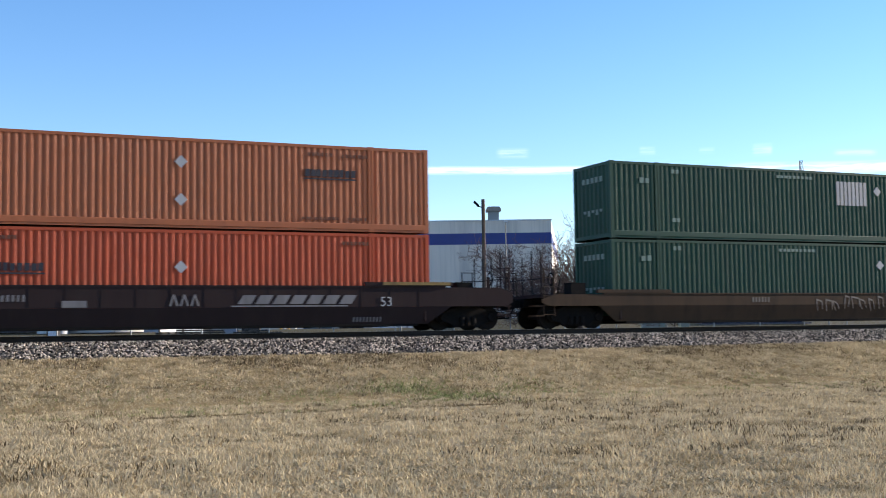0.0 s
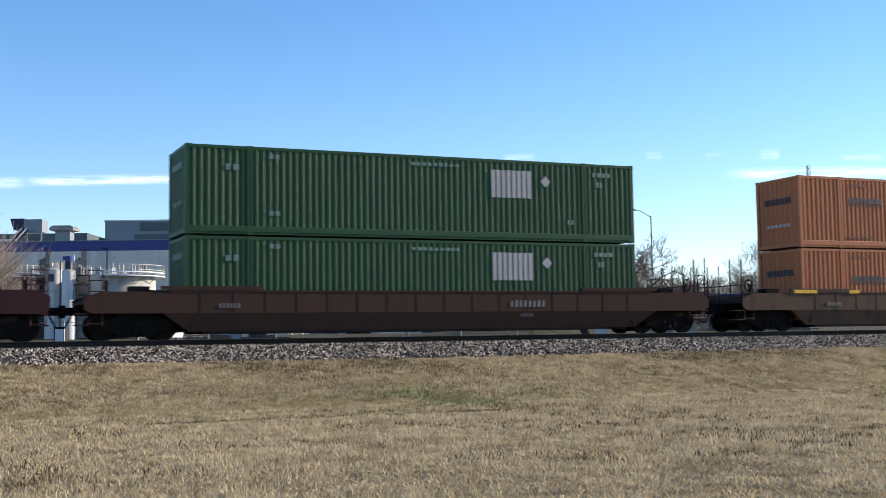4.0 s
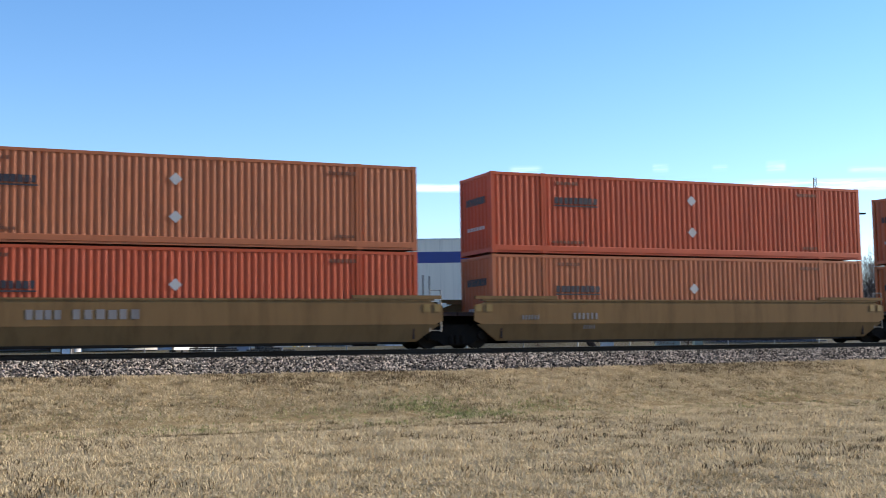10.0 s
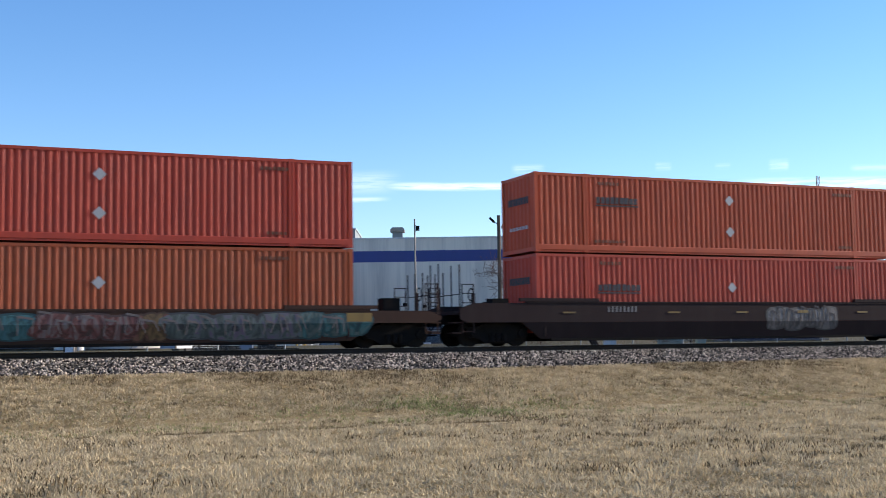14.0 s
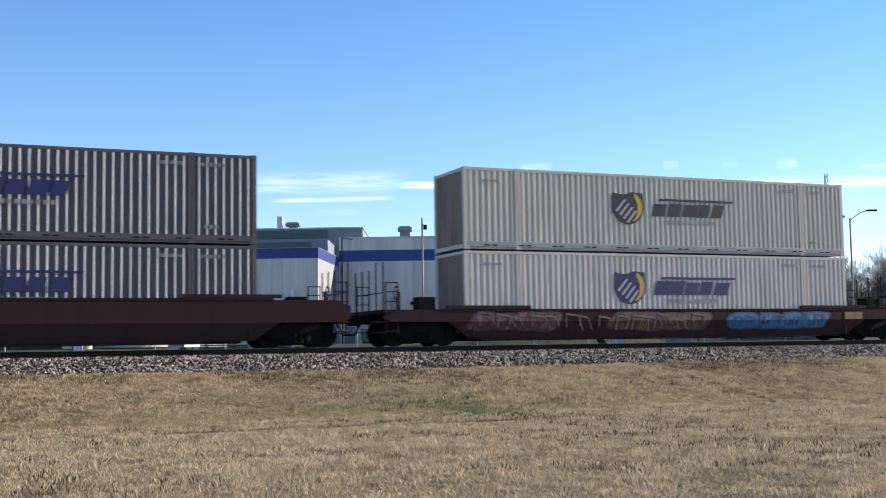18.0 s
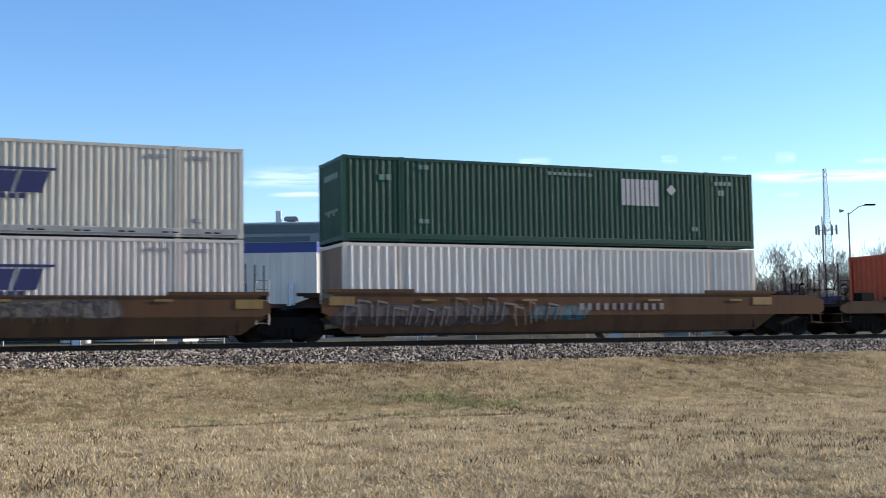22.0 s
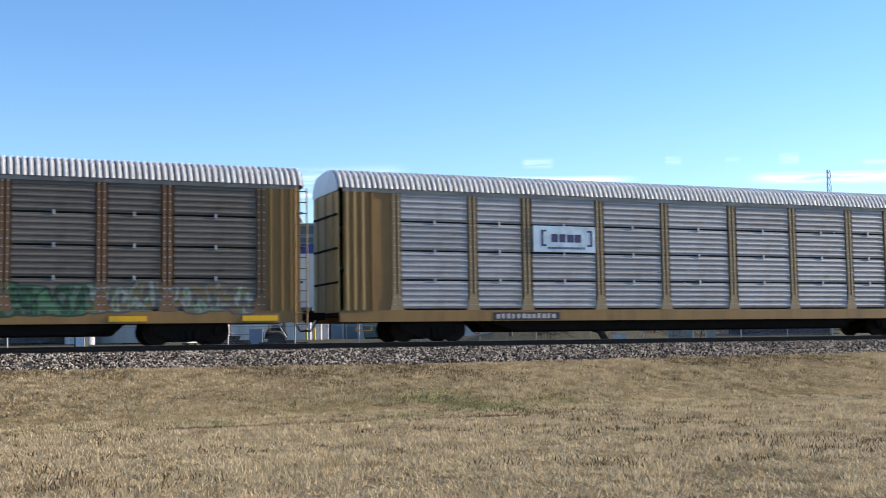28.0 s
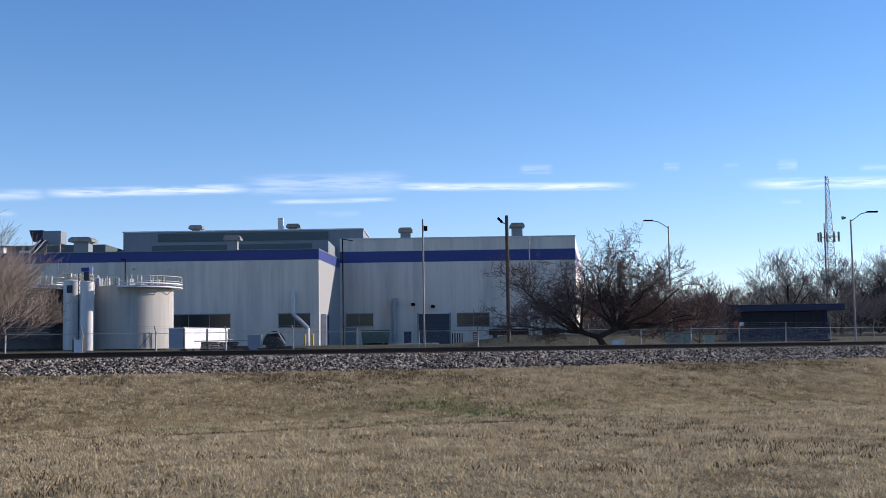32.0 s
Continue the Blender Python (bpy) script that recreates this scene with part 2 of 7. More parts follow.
M_RACKYELLOW = paint("faded_rack_yellow", (0.245, 0.146, 0.052), stain=(0.125, 0.07, 0.032), amount=0.6)
# dark shell: shade in the valleys between roof ribs is put into its colour
M_ROOFSHELL = material("valley_shade_roof_sheet", (0.11, 0.105, 0.10), 0.7, 0.2, 0.3, 5.0, stain=(0.05, 0.045, 0.04), stain_amount=0.6, stain_scale=1.0)
M_RACKBRIGHT = material("clean_zinc_panel", (0.31, 0.318, 0.33), 0.6, 0.2, 0.16, 4.0, stain=(0.20, 0.18, 0.16), stain_amount=0.5, stain_scale=1.2, vary=0.1)
M_RACKMID = material("dull_zinc_panel", (0.195, 0.172, 0.142), 0.62, 0.15, 0.2, 4.0, stain=(0.10, 0.08, 0.06), stain_amount=0.6, stain_scale=1.2, vary=0.1)
M_RACKDARK = material("dark_grimy_zinc_panel", (0.125, 0.112, 0.095), 0.65, 0.12, 0.2, 4.0, stain=(0.07, 0.055, 0.042), stain_amount=0.6, stain_scale=1.2, vary=0.1)
# lighter than the frame: lit stiffener flanks painted in, shaded end doors brightened
M_RACKDOOR = paint("lightened_tan_rack_paint", (0.42, 0.285, 0.118), stain=(0.23, 0.148, 0.066), amount=0.6)
M_RACKBEIGE = paint("greyed_beige_rack_paint", (0.295, 0.218, 0.118), stain=(0.165, 0.112, 0.06), amount=0.6)
M_RACKBROWN = paint("rusted_rack_brown", (0.2, 0.11, 0.055), stain=(0.09, 0.05, 0.03), amount=0.6)
M_BALLAST = material("grey_crushed_stone", (0.39, 0.33, 0.265), 0.95, 0.0, 0.4, 30.0, stain=(0.11, 0.092, 0.076), stain_amount=0.7, stain_scale=2.0, island=0.97, gloss=0.06)
# near-black bed: shade in the gaps between loose stones is put into its colour
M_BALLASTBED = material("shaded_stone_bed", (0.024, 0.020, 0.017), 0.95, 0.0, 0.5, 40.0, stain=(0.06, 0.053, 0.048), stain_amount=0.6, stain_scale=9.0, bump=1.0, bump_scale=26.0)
M_INK = paint("black_lettering", (0.035, 0.032, 0.04), stain=(0.09, 0.07, 0.06))
M_NAVYINK = paint("navy_lettering", (0.035, 0.037, 0.11), stain=(0.05, 0.05, 0.09))
M_WHITEINK = paint("white_lettering", (0.42, 0.41, 0.40), stain=(0.26, 0.25, 0.24))
M_FAINTGREY = paint("faint_grey_print", (0.27, 0.26, 0.265), stain=(0.4, 0.38, 0.36))
M_FAINTGREEN = paint("faint_green_white_print", (0.15, 0.23, 0.19), stain=(0.06, 0.12, 0.09))
M_FAINTBROWN = paint("faint_brown_print", (0.15, 0.055, 0.03), stain=(0.25, 0.08, 0.035))
M_GOLDINK = paint("gold_lettering", (0.55, 0.38, 0.06), stain=(0.3, 0.2, 0.06))
M_PURPLEINK = paint("dull_plum_lettering", (0.06, 0.045, 0.06), stain=(0.12, 0.10, 0.11))


MID = 1.295      # the track's centre line in y


# ---- building blocks
class Shape:
    """Gathers points and faces for one mesh."""

    def __init__(self):
        self.v, self.f = [], []

    def box(self, x0, x1, y0, y1, z0, z1):
        i = len(self.v)
        self.v += [(x0, y0, z0), (x1, y0, z0), (x1, y1, z0), (x0, y1, z0), (x0, y0, z1), (x1, y0, z1), (x1, y1, z1), (x0, y1, z1)]
        self.f += [[i + k for k in q] for q in ((0, 3, 2, 1), (4, 5, 6, 7), (0, 1, 5, 4), (1, 2, 6, 5), (2, 3, 7, 6), (3, 0, 4, 7))]
        return self

    def strip(self, outline, lo, hi, axis="y"):
        """An outline of two coordinates drawn out along the third: axis y takes (x, z), axis x takes (y, z), axis z takes (x, y)."""
        i, n = len(self.v), len(outline)
        for e in (lo, hi):
            for a, b in outline:
                self.v.append((a, e, b) if axis == "y" else (e, a, b) if axis == "x" else (a, b, e))
        self.f += [[i + k, i + (k + 1) % n, i + n + (k + 1) % n, i + n + k] for k in range(n)]
        self.f += [list(range(i + n - 1, i - 1, -1)), list(range(i + n, i + 2 * n))]
        return self

    def sheet(self, rows):
        """A surface through rows of points, all rows of one length."""
        i, n = len(self.v), len(rows[0])
        for r in rows:
            self.v += list(r)
        for a in range(len(rows) - 1):
            self.f += [[i + a * n + k, i + a * n + k + 1, i + (a + 1) * n + k + 1, i + (a + 1) * n + k] for k in range(n - 1)]
        return self

    def rod(self, p, q, r0, r1=None, sides=6):
        r1 = r0 if r1 is None else r1
        p, q = Vector(p), Vector(q)
        d = (q - p).normalized()
        s = d.orthogonal().normalized()
        t = d.cross(s)
        i = len(self.v)
        for c, r in ((p, r0), (q, r1)):
            for k in range(sides):
                w = 2 * math.pi * k / sides
                self.v.append(tuple(c + s * (r * math.cos(w)) + t * (r * math.sin(w))))
        self.f += [[i + k, i + (k + 1) % sides, i + sides + (k + 1) % sides, i + sides + k] for k in range(sides)]
        self.f += [list(range(i + sides - 1, i - 1, -1)), list(range(i + sides, i + 2 * sides))]
        return self

    def turned(self, profile, sides=20, axis="z", centre=(0, 0, 0)):
        """A profile of (radius, height) turned about an axis."""
        i, n = len(self.v), len(profile)
        for k in range(sides):
            w = 2 * math.pi * k / sides
            for r, h in profile:
                a, b = r * math.cos(w), r * math.sin(w)
                p = (a, b, h) if axis == "z" else (a, h, b) if axis == "y" else (h, a, b)
                self.v.append(tuple(c + e for c, e in zip(centre, p)))
        for k in range(sides):
            j = (k + 1) % sides
            self.f += [[i + k * n + m, i + j * n + m, i + j * n + m + 1, i + k * n + m + 1] for m in range(n - 1)]
        return self

    def mesh(self, name, mat, smooth=False):
        me = bpy.data.meshes.new(name)
        me.from_pydata(self.v, [], self.f)
        bm = bmesh.new()
        bm.from_mesh(me)
        bmesh.ops.recalc_face_normals(bm, faces=bm.faces)
        bm.to_mesh(me)
        bm.free()
        me.materials.append(mat)
        if smooth:
            me.shade_smooth()
        return me


def part(name, shape, mat, parent, label="", at=(0, 0, 0), smooth=False):
    me = shape if isinstance(shape, bpy.types.Mesh) else shape.mesh(name, mat, smooth)
    ob = new(name, me)
    ob.parent, ob.location = parent, at
    if label:
        ob["label"] = label
    return ob


def thing(name, m, label, category, group="", kind=""):
    ob = new(name)
    ob.matrix_world = m
    return tagged(ob, label, category, group, kind)


def solid(name, shape, mat, label="", category="", group="", kind="", m=None, smooth=False):
    ob = new(name, shape if isinstance(shape, bpy.types.Mesh) else shape.mesh(name, mat, smooth))
    if m is not None:
        ob.matrix_world = m
    return tagged(ob, label, category, group, kind)


def bars(rng, x0, x1, z0, z1, y, count, slant=0.0, fill=0.72):
    """Plain upright bars in a row, for lettering that is not spelled out."""
    s, w = Shape(), (x1 - x0) / count
    for k in range(count):
        a = x0 + k * w
        h = z1 - (z1 - z0) * rng.uniform(0, 0.12)
        b = a + w * fill * rng.uniform(0.8, 1.1)
        s.strip([(a, z0), (b, z0), (b + slant * (h - z0), h), (a + slant * (h - z0), h)], y - 0.004, y)
    return s


# ---- ground, track and field
SITE = pose(EYE[0], EYE[1], 0, 0, 0, -22.99)     # the yard is square to a line turned 22.99 degrees from the track's normal
SITE_BACK = SITE.inverted()


def ground_z(x, y):
    """Height of the land: a mown field, a shallow ditch, the bank up to the ballast, and the yard rising gently beyond."""
    if y < -2.6:
        z = np.interp(y, (-60, -17, -14.8, -13.9, -11.0, -8.6, -6.0, -2.6), (-1.66, -1.62, -1.56, -1.70, -1.78, -1.71, -1.20, -0.64))
        return z + 0.03 * math.sin(x * 0.21 + 1.3) * math.cos(y * 0.33)
    z = np.interp(y, (-2.6, 4.5, 6.0, 35, 66, 150, 400), (-0.74, -0.74, -0.72, -0.65, 0.50, 0.48, 0.3))
    rise = min(1, max(0, (x - 50) / 40)) * min(1, max(0, (y - 60) / 120))
    p = SITE_BACK @ Vector((x, y, 0))
    mound = 1.1 * min(1, max(0, (p.x - 2.2) / 2.5)) * min(1, max(0, (20 - p.x) / 4)) * max(0, 1 - ((p.y - 100) / 14) ** 2)
    return float(z + 2.6 * rise + mound)


M_FIELD = material("dry_mown_grass_soil", (0.29, 0.213, 0.105), 0.95, 0, 0.45, 7.0, stain=(0.17, 0.118, 0.052), stain_amount=0.8, stain_scale=1.6, bump=1.0, bump_scale=9.0, gloss=0.05)
M_BLADE = material("dry_straw_grass", (0.57, 0.467, 0.293), 0.85, 0, 0.35, 3.0, stain=(0.24, 0.178, 0.093), stain_amount=0.9, stain_scale=1.6, island=0.2, gloss=0.06, thin=0.3)
M_THATCH = material("flattened_grass_thatch", (0.50, 0.398, 0.237), 0.9, 0, 0.4, 3.0, stain=(0.175, 0.131, 0.068), stain_amount=0.9, stain_scale=1.3, island=0.3, gloss=0.05, thin=0.15)
M_BROWNBLADE = material("brown_dead_grass", (0.16, 0.115, 0.062), 0.9, 0, 0.3, 2.0, island=0.5, gloss=0.06)
M_GREENBLADE = material("green_grass_tuft", (0.22, 0.25, 0.09), 0.8, 0, 0.35, 2.0, island=0.45, gloss=0.08)
M_YARD = material("yard_turf_and_gravel", (0.088, 0.077, 0.042), 0.95, 0, 0.4, 2.0, stain=(0.12, 0.095, 0.055), stain_amount=0.8, stain_scale=0.15, bump=0.6, bump_scale=6.0, gloss=0.08)


def build_ground():
    xs = [-3000, -600, -150, -60, -30] + [-20 + 2.0 * k for k in range(41)] + [70, 80, 100, 130, 170, 250, 500, 1200, 4000]
    ys = [-1500, -300, -90, -60, -45] + [-40 + 1.3 * k for k in range(28)] + [-3.0, -2.6, 4.5, 6, 10, 20, 30, 35, 40, 46, 52, 58, 66, 75, 90, 110, 130, 150, 180, 220, 300, 400, 900, 4000]
    ys = sorted(set(ys + [-15.6, -15.1, -14.8, -14.5, -14.2, -13.9, -13.2, -12.4, -11.0]))
    field = [y for y in ys if y <= -2.6]
    yard = [y for y in ys if y >= -2.6]
    me = Shape().sheet([[(x, y, ground_z(x, y)) for x in xs] for y in field] + [[(x, y, ground_z(x, y)) for x in xs] for y in yard[1:]]).mesh("ground", M_FIELD, True)
    me.materials.append(M_YARD)
    for p in me.polygons:
        if p.center.y > 4:
            p.material_index = 1
    tagged(new("ground", me), "dry winter grassland sloping into a shallow ditch by the track", "ground", kind="structure")


build_ground()


def scatter_mesh(name, mat, centres, sizes, base_v, base_f, rng, flat=1.0):
    """Many small jittered copies of one solid, joined."""
    n, k = len(centres), len(base_v)
    turn = rng.uniform(0, 2 * np.pi, n)
    v = np.repeat(np.array(base_v, float)[None], n, 0) * (sizes[:, None, None] * rng.uniform(0.7, 1.3, (n, k, 1)))
    c, s = np.cos(turn)[:, None], np.sin(turn)[:, None]
    x, y = v[..., 0] * c - v[..., 1] * s, v[..., 0] * s + v[..., 1] * c
    v = np.stack([x, y, v[..., 2] * flat], -1) + centres[:, None, :]
    f = (np.array(base_f)[None] + (np.arange(n) * k)[:, None, None]).reshape(-1, 3)
    me = bpy.data.meshes.new(name)
    me.vertices.add(n * k)
    me.vertices.foreach_set("co", v.reshape(-1).astype(np.float32))
    me.loops.add(f.size)
    me.loops.foreach_set("vertex_index", f.reshape(-1).astype(np.int32))
    me.polygons.add(len(f))
    me.polygons.foreach_set("loop_start", np.arange(0, f.size, 3, dtype=np.int32))
    me.polygons.foreach_set("loop_total", np.full(len(f), 3, dtype=np.int32))
    me.materials.append(mat)
    me.update(calc_edges=True)
    return me


def build_track():
    far = 900.0
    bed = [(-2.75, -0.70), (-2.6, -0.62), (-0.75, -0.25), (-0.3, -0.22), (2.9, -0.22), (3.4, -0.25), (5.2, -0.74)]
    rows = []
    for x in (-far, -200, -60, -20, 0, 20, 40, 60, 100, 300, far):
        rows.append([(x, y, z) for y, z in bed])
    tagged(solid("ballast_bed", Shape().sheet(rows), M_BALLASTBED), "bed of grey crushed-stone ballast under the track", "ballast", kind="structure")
    rng = np.random.default_rng(4)
    n = 50000
    y = rng.uniform(-2.8, 0.45, n)
    x = rng.uniform(-14, 58, n)
    z = np.interp(y, [b[0] for b in bed], [b[1] for b in bed]) + rng.uniform(-0.015, 0.03, n)
    cen = np.stack([x, y, z], 1)
    octa_v = [(1, 0, 0), (0, 1, 0), (-1, 0, 0), (0, -1, 0), (0, 0, 1), (0, 0, -1)]
    octa_f = [(0, 1, 4), (1, 2, 4), (2, 3, 4), (3, 0, 4), (1, 0, 5), (2, 1, 5), (3, 2, 5), (0, 3, 5)]
    me = scatter_mesh("ballast_stones", M_BALLAST, cen, rng.uniform(0.018, 0.052, n), octa_v, octa_f, rng, 0.8)
    tagged(new("ballast_stones", me), "loose grey crushed stones of mixed shades on the ballast shoulder", "stones", kind="stuff")
    prof = [(y, z - 0.075) for y, z in ((-0.075, -0.11), (0.075, -0.11), (0.075, -0.095), (0.012, -0.07), (0.012, 0.03), (0.036, 0.045), (0.036, 0.075), (-0.036, 0.075), (-0.036, 0.045), (-0.012, 0.03), (-0.012, -0.07), (-0.075, -0.095))]
    for k in (-0.7525, 0.7525):
        r = thing("rail", pose(0, MID + k, 0), "rusty steel rail with a polished head on timber ties", "rail", "the two rails of the track")
        part("rail_web", Shape().strip(prof, -far, far, "x"), M_RAIL, r)
        part("rail_head", Shape().box(-far, far, -0.03, 0.03, 0.0005, 0.005), M_RAILHEAD, r, "polished running surface")
    tie = Shape().box(-0.115, 0.115, -1.3, 1.3, -0.33, -0.188).mesh("tie", M_TIE)
    plate = Shape().box(-0.1, 0.1, -0.92, -0.58, -0.188, -0.183).mesh("tie_plate", M_RAIL)
    for j in range(120):
        t = thing("railway_tie", pose(-12 + j * 0.54, MID, 0), "dark creosoted timber tie half sunk in ballast", "railway tie", "ties under the rails")
        part("timber", tie, M_TIE, t)
        part("tie_plate", plate, M_RAIL, t)
        part("tie_plate", plate, M_RAIL, t, at=(0, 1.5, 0))


build_track()


def build_grass():
    rng = np.random.default_rng(8)

    def blades(name, mat, x, y, z, h, w, label, flop=(0.25, 1.0), push=None):
        """Folded blades; push: the way each one leans outward from the heart of its tuft."""
        n = len(x)
        ang, lean, ldir = rng.uniform(0, np.pi, n), rng.uniform(*flop, n) * h, rng.uniform(0, 2 * np.pi, n)
        dx, dy = np.cos(ang) * w, np.sin(ang) * w
        lx, ly = np.cos(ldir) * lean, np.sin(ldir) * lean
        if push is not None:
            lx, ly = lx * 0.6 + push[0], ly * 0.6 + push[1]
        v = np.empty((n, 5, 3))
        v[:, 0] = np.stack([x - dx, y - dy, z - 0.01], 1)
        v[:, 1] = np.stack([x + dx, y + dy, z - 0.01], 1)
        v[:, 2] = np.stack([x + dx * 0.8 + lx * 0.35, y + dy * 0.8 + ly * 0.35, z + h * 0.6], 1)
        v[:, 3] = np.stack([x - dx * 0.8 + lx * 0.35, y - dy * 0.8 + ly * 0.35, z + h * 0.6], 1)
        v[:, 4] = np.stack([x + lx, y + ly, z + h], 1)
        base = (np.arange(n) * 5)[:, None]
        f = np.concatenate([base + np.array([[0, 1, 2]]), base + np.array([[0, 2, 3]]), base + np.array([[3, 2, 4]])], 1).reshape(-1, 3)
        me = bpy.data.meshes.new(name)
        me.vertices.add(n * 5)
        me.vertices.foreach_set("co", v.reshape(-1).astype(np.float32))
        me.loops.add(f.size)
        me.loops.foreach_set("vertex_index", f.reshape(-1).astype(np.int32))
        me.polygons.add(len(f))
        me.polygons.foreach_set("loop_start", np.arange(0, f.size, 3, dtype=np.int32))
        me.polygons.foreach_set("loop_total", np.full(len(f), 3, dtype=np.int32))
        me.materials.append(mat)
        me.update(calc_edges=True)
        tagged(new(name, me), label, "grass", kind="stuff")

    def land(x, y):
        z = np.interp(y, (-60, -17, -14.8, -13.9, -11.0, -8.6, -6.0, -2.6), (-1.66, -1.62, -1.56, -1.70, -1.78, -1.71, -1.20, -0.64))
        return z + 0.03 * np.sin(x * 0.21 + 1.3) * np.cos(y * 0.33)

    def spots(n, near, far, power):
        a = rng.uniform(radians(23 - 24), radians(23 + 24), n)
        d = rng.uniform(near ** power, far ** power, n) ** (1 / power)
        return EYE[0] + np.sin(a) * d, EYE[1] + np.cos(a) * d, d

    # a low thatch of flattened blades over the whole field
    x, y, d = spots(270000, 9.0, 52.0, 1.15)
    keep = y < -2.6
    x, y, d = x[keep], y[keep], d[keep]
    blades("grass_thatch", M_THATCH, x, y, land(x, y), rng.uniform(0.010, 0.035, len(x)), 0.007 + 0.0004 * d, "flattened brown thatch under the dry grass", (1.2, 3.2))
    # mown tufts: blades that spread from a heart, highest in the middle, with bare gaps between
    x, y, d = spots(66000, 9.0, 52.0, 1.45)
    patch = 0.25 * np.sin(x * 0.45 + 1.3 * np.sin(y * 0.7)) + 0.5 * np.sin(x * 1.1 + 0.7 * np.sin(y * 0.9)) * np.cos(y * 1.3 + 0.6 * np.sin(x * 0.8)) + 0.7 * np.sin(x * 4.3 + 1.8 * np.sin(y * 2.9)) * np.sin(y * 5.7 + 1.4 * np.sin(x * 1.9))
    keep = (y < -2.7) & (rng.uniform(-1.6, 1.0, len(x)) < patch + 0.75)
    keep &= (y > -13.7) | (y < -14.8) | (rng.uniform(0, 1, len(x)) < 0.5) | (x > rng.normal(17, 4, len(x)))
    x, y, d, patch = x[keep], y[keep], d[keep], patch[keep]
    k = 12
    wide = np.repeat(rng.uniform(0.045, 0.13, len(x)) * (1 + 0.012 * d), k)
    ox, oy = rng.normal(0, 1, len(x) * k) * wide, rng.normal(0, 1, len(x) * k) * wide
    tall = np.repeat(rng.uniform(0.03, 0.095, len(x)) * (1 + 0.4 * np.clip(patch, -0.8, 1)), k)
    h = tall * np.exp(-0.3 * (ox ** 2 + oy ** 2) / wide ** 2) * rng.uniform(0.65, 1.2, len(ox))
    tx, ty = np.repeat(x, k) + ox, np.repeat(y, k) + oy
    blades("grass", M_BLADE, tx, ty, land(tx, ty), h, np.repeat(0.003 + 0.00026 * d, k), "short dry straw-coloured winter grass in tufts", (0.5, 1.7), (ox * 0.45, oy * 0.45))
    # brown dead growth: a dense strip behind the ditch's lip, weeds by the ballast, patches elsewhere
    n = 6800
    x = np.concatenate([rng.uniform(-14, 1, n // 2) + np.abs(rng.normal(0, 9, n // 2)), rng.uniform(-14, 45, n), rng.uniform(-14, 45, n)])
    y = np.concatenate([np.where(rng.uniform(0, 1, n // 2) < 0.75, -14.55 + np.abs(rng.normal(0, 0.5, n // 2)), rng.normal(-12.4, 0.9, n // 2)), -2.85 - np.abs(rng.normal(0, 1.1, n)), rng.uniform(-24, -4, n)])
    keep = np.sin(x * 0.5 + 2.0) + np.sin(x * 1.3 + y * 0.9) + 0.8 * np.sin(y * 1.9 + x * 0.3) > rng.uniform(-0.9, 1.5, len(x))
    keep[:n // 2] = True
    keep[n // 2:n + n // 2] &= rng.uniform(0, 1, n) < 0.55
    x, y = x[keep], y[keep]
    k = 11
    tx, ty = np.repeat(x, k) + rng.normal(0, 0.09, len(x) * k), np.repeat(y, k) + rng.normal(0, 0.06, len(x) * k)
    blades("dead_grass", M_BROWNBLADE, tx, ty, land(tx, ty), rng.uniform(0.03, 0.11, len(tx)), np.full(len(tx), 0.008), "patches of brown dead grass along the ditch")
    # a greener patch on the bank, and green shoots along the ditch
    n = 2400
    x, y = np.concatenate([rng.normal(12.5, 1.5, n), rng.uniform(-8, 30, 2 * n)]), np.concatenate([rng.normal(-8.3, 0.75, n), rng.normal(-9.8, 1.7, 2 * n)])
    keep = (np.sin(x * 1.7 + 0.8 * y) + np.sin(x * 0.9 - y * 2.3) > rng.uniform(-1.3, 1.3, len(x))) & (y < -4) & (y > -13.4)
    x, y = np.repeat(x[keep], 3), np.repeat(y[keep], 3)
    x, y = x + rng.normal(0, 0.05, len(x)), y + rng.normal(0, 0.04, len(x))
    blades("green_grass", M_GREENBLADE, x, y, land(x, y), rng.uniform(0.04, 0.09, len(x)), np.full(len(x), 0.008), "small patch of greener grass on the bank")


build_grass()

# ---- the yard and factory beyond the track


def site(u, v, z=None, turn=0.0):
    p = SITE @ Vector((u, v * 0.9637, 0))
    return pose(p.x, p.y, ground_z(p.x, p.y) if z is None else z, 0, 0, -22.99 + turn)


M_WALL = material("pale_grey_cladding", (0.72, 0.645, 0.555), 0.7, 0.0, 0.10, 1.2, (1, 1, 0.10), stain=(0.36, 0.335, 0.31), stain_amount=0.7, stain_scale=0.42, bump=0.05, bump_scale=2.0, streak=(0.33, 0.295, 0.27), streak_amount=0.28, streak_scale=1.3)
# side wall darker than the front cladding: weak grazing sun put into its colour
M_SIDEWALL = material("dimmed_plain_side_cladding", (0.30, 0.305, 0.305), 0.7, 0.0, 0.08, 1.2, (1, 1, 0.1))
M_ROLLER = material("slate_blue_door_paint", (0.05, 0.055, 0.075), 0.6, 0.0, 0.2, 2.0)
M_PLAINDUCT = material("grey_duct_paint", (0.36, 0.37, 0.38), 0.6, 0.1, 0.15, 2.0)
M_BLUEGREY = material("blue_grey_sheet_metal", (0.24, 0.27, 0.33), 0.6, 0.1, 0.15, 2.0)
M_SHELTER = material("near_black_navy_paint", (0.008, 0.010, 0.042), 0.6, 0.0, 0.2, 2.0)
M_SCRAP = material("dark_scrap_metal", (0.022, 0.020, 0.019), 0.8, 0.0, 0.5, 6.0)
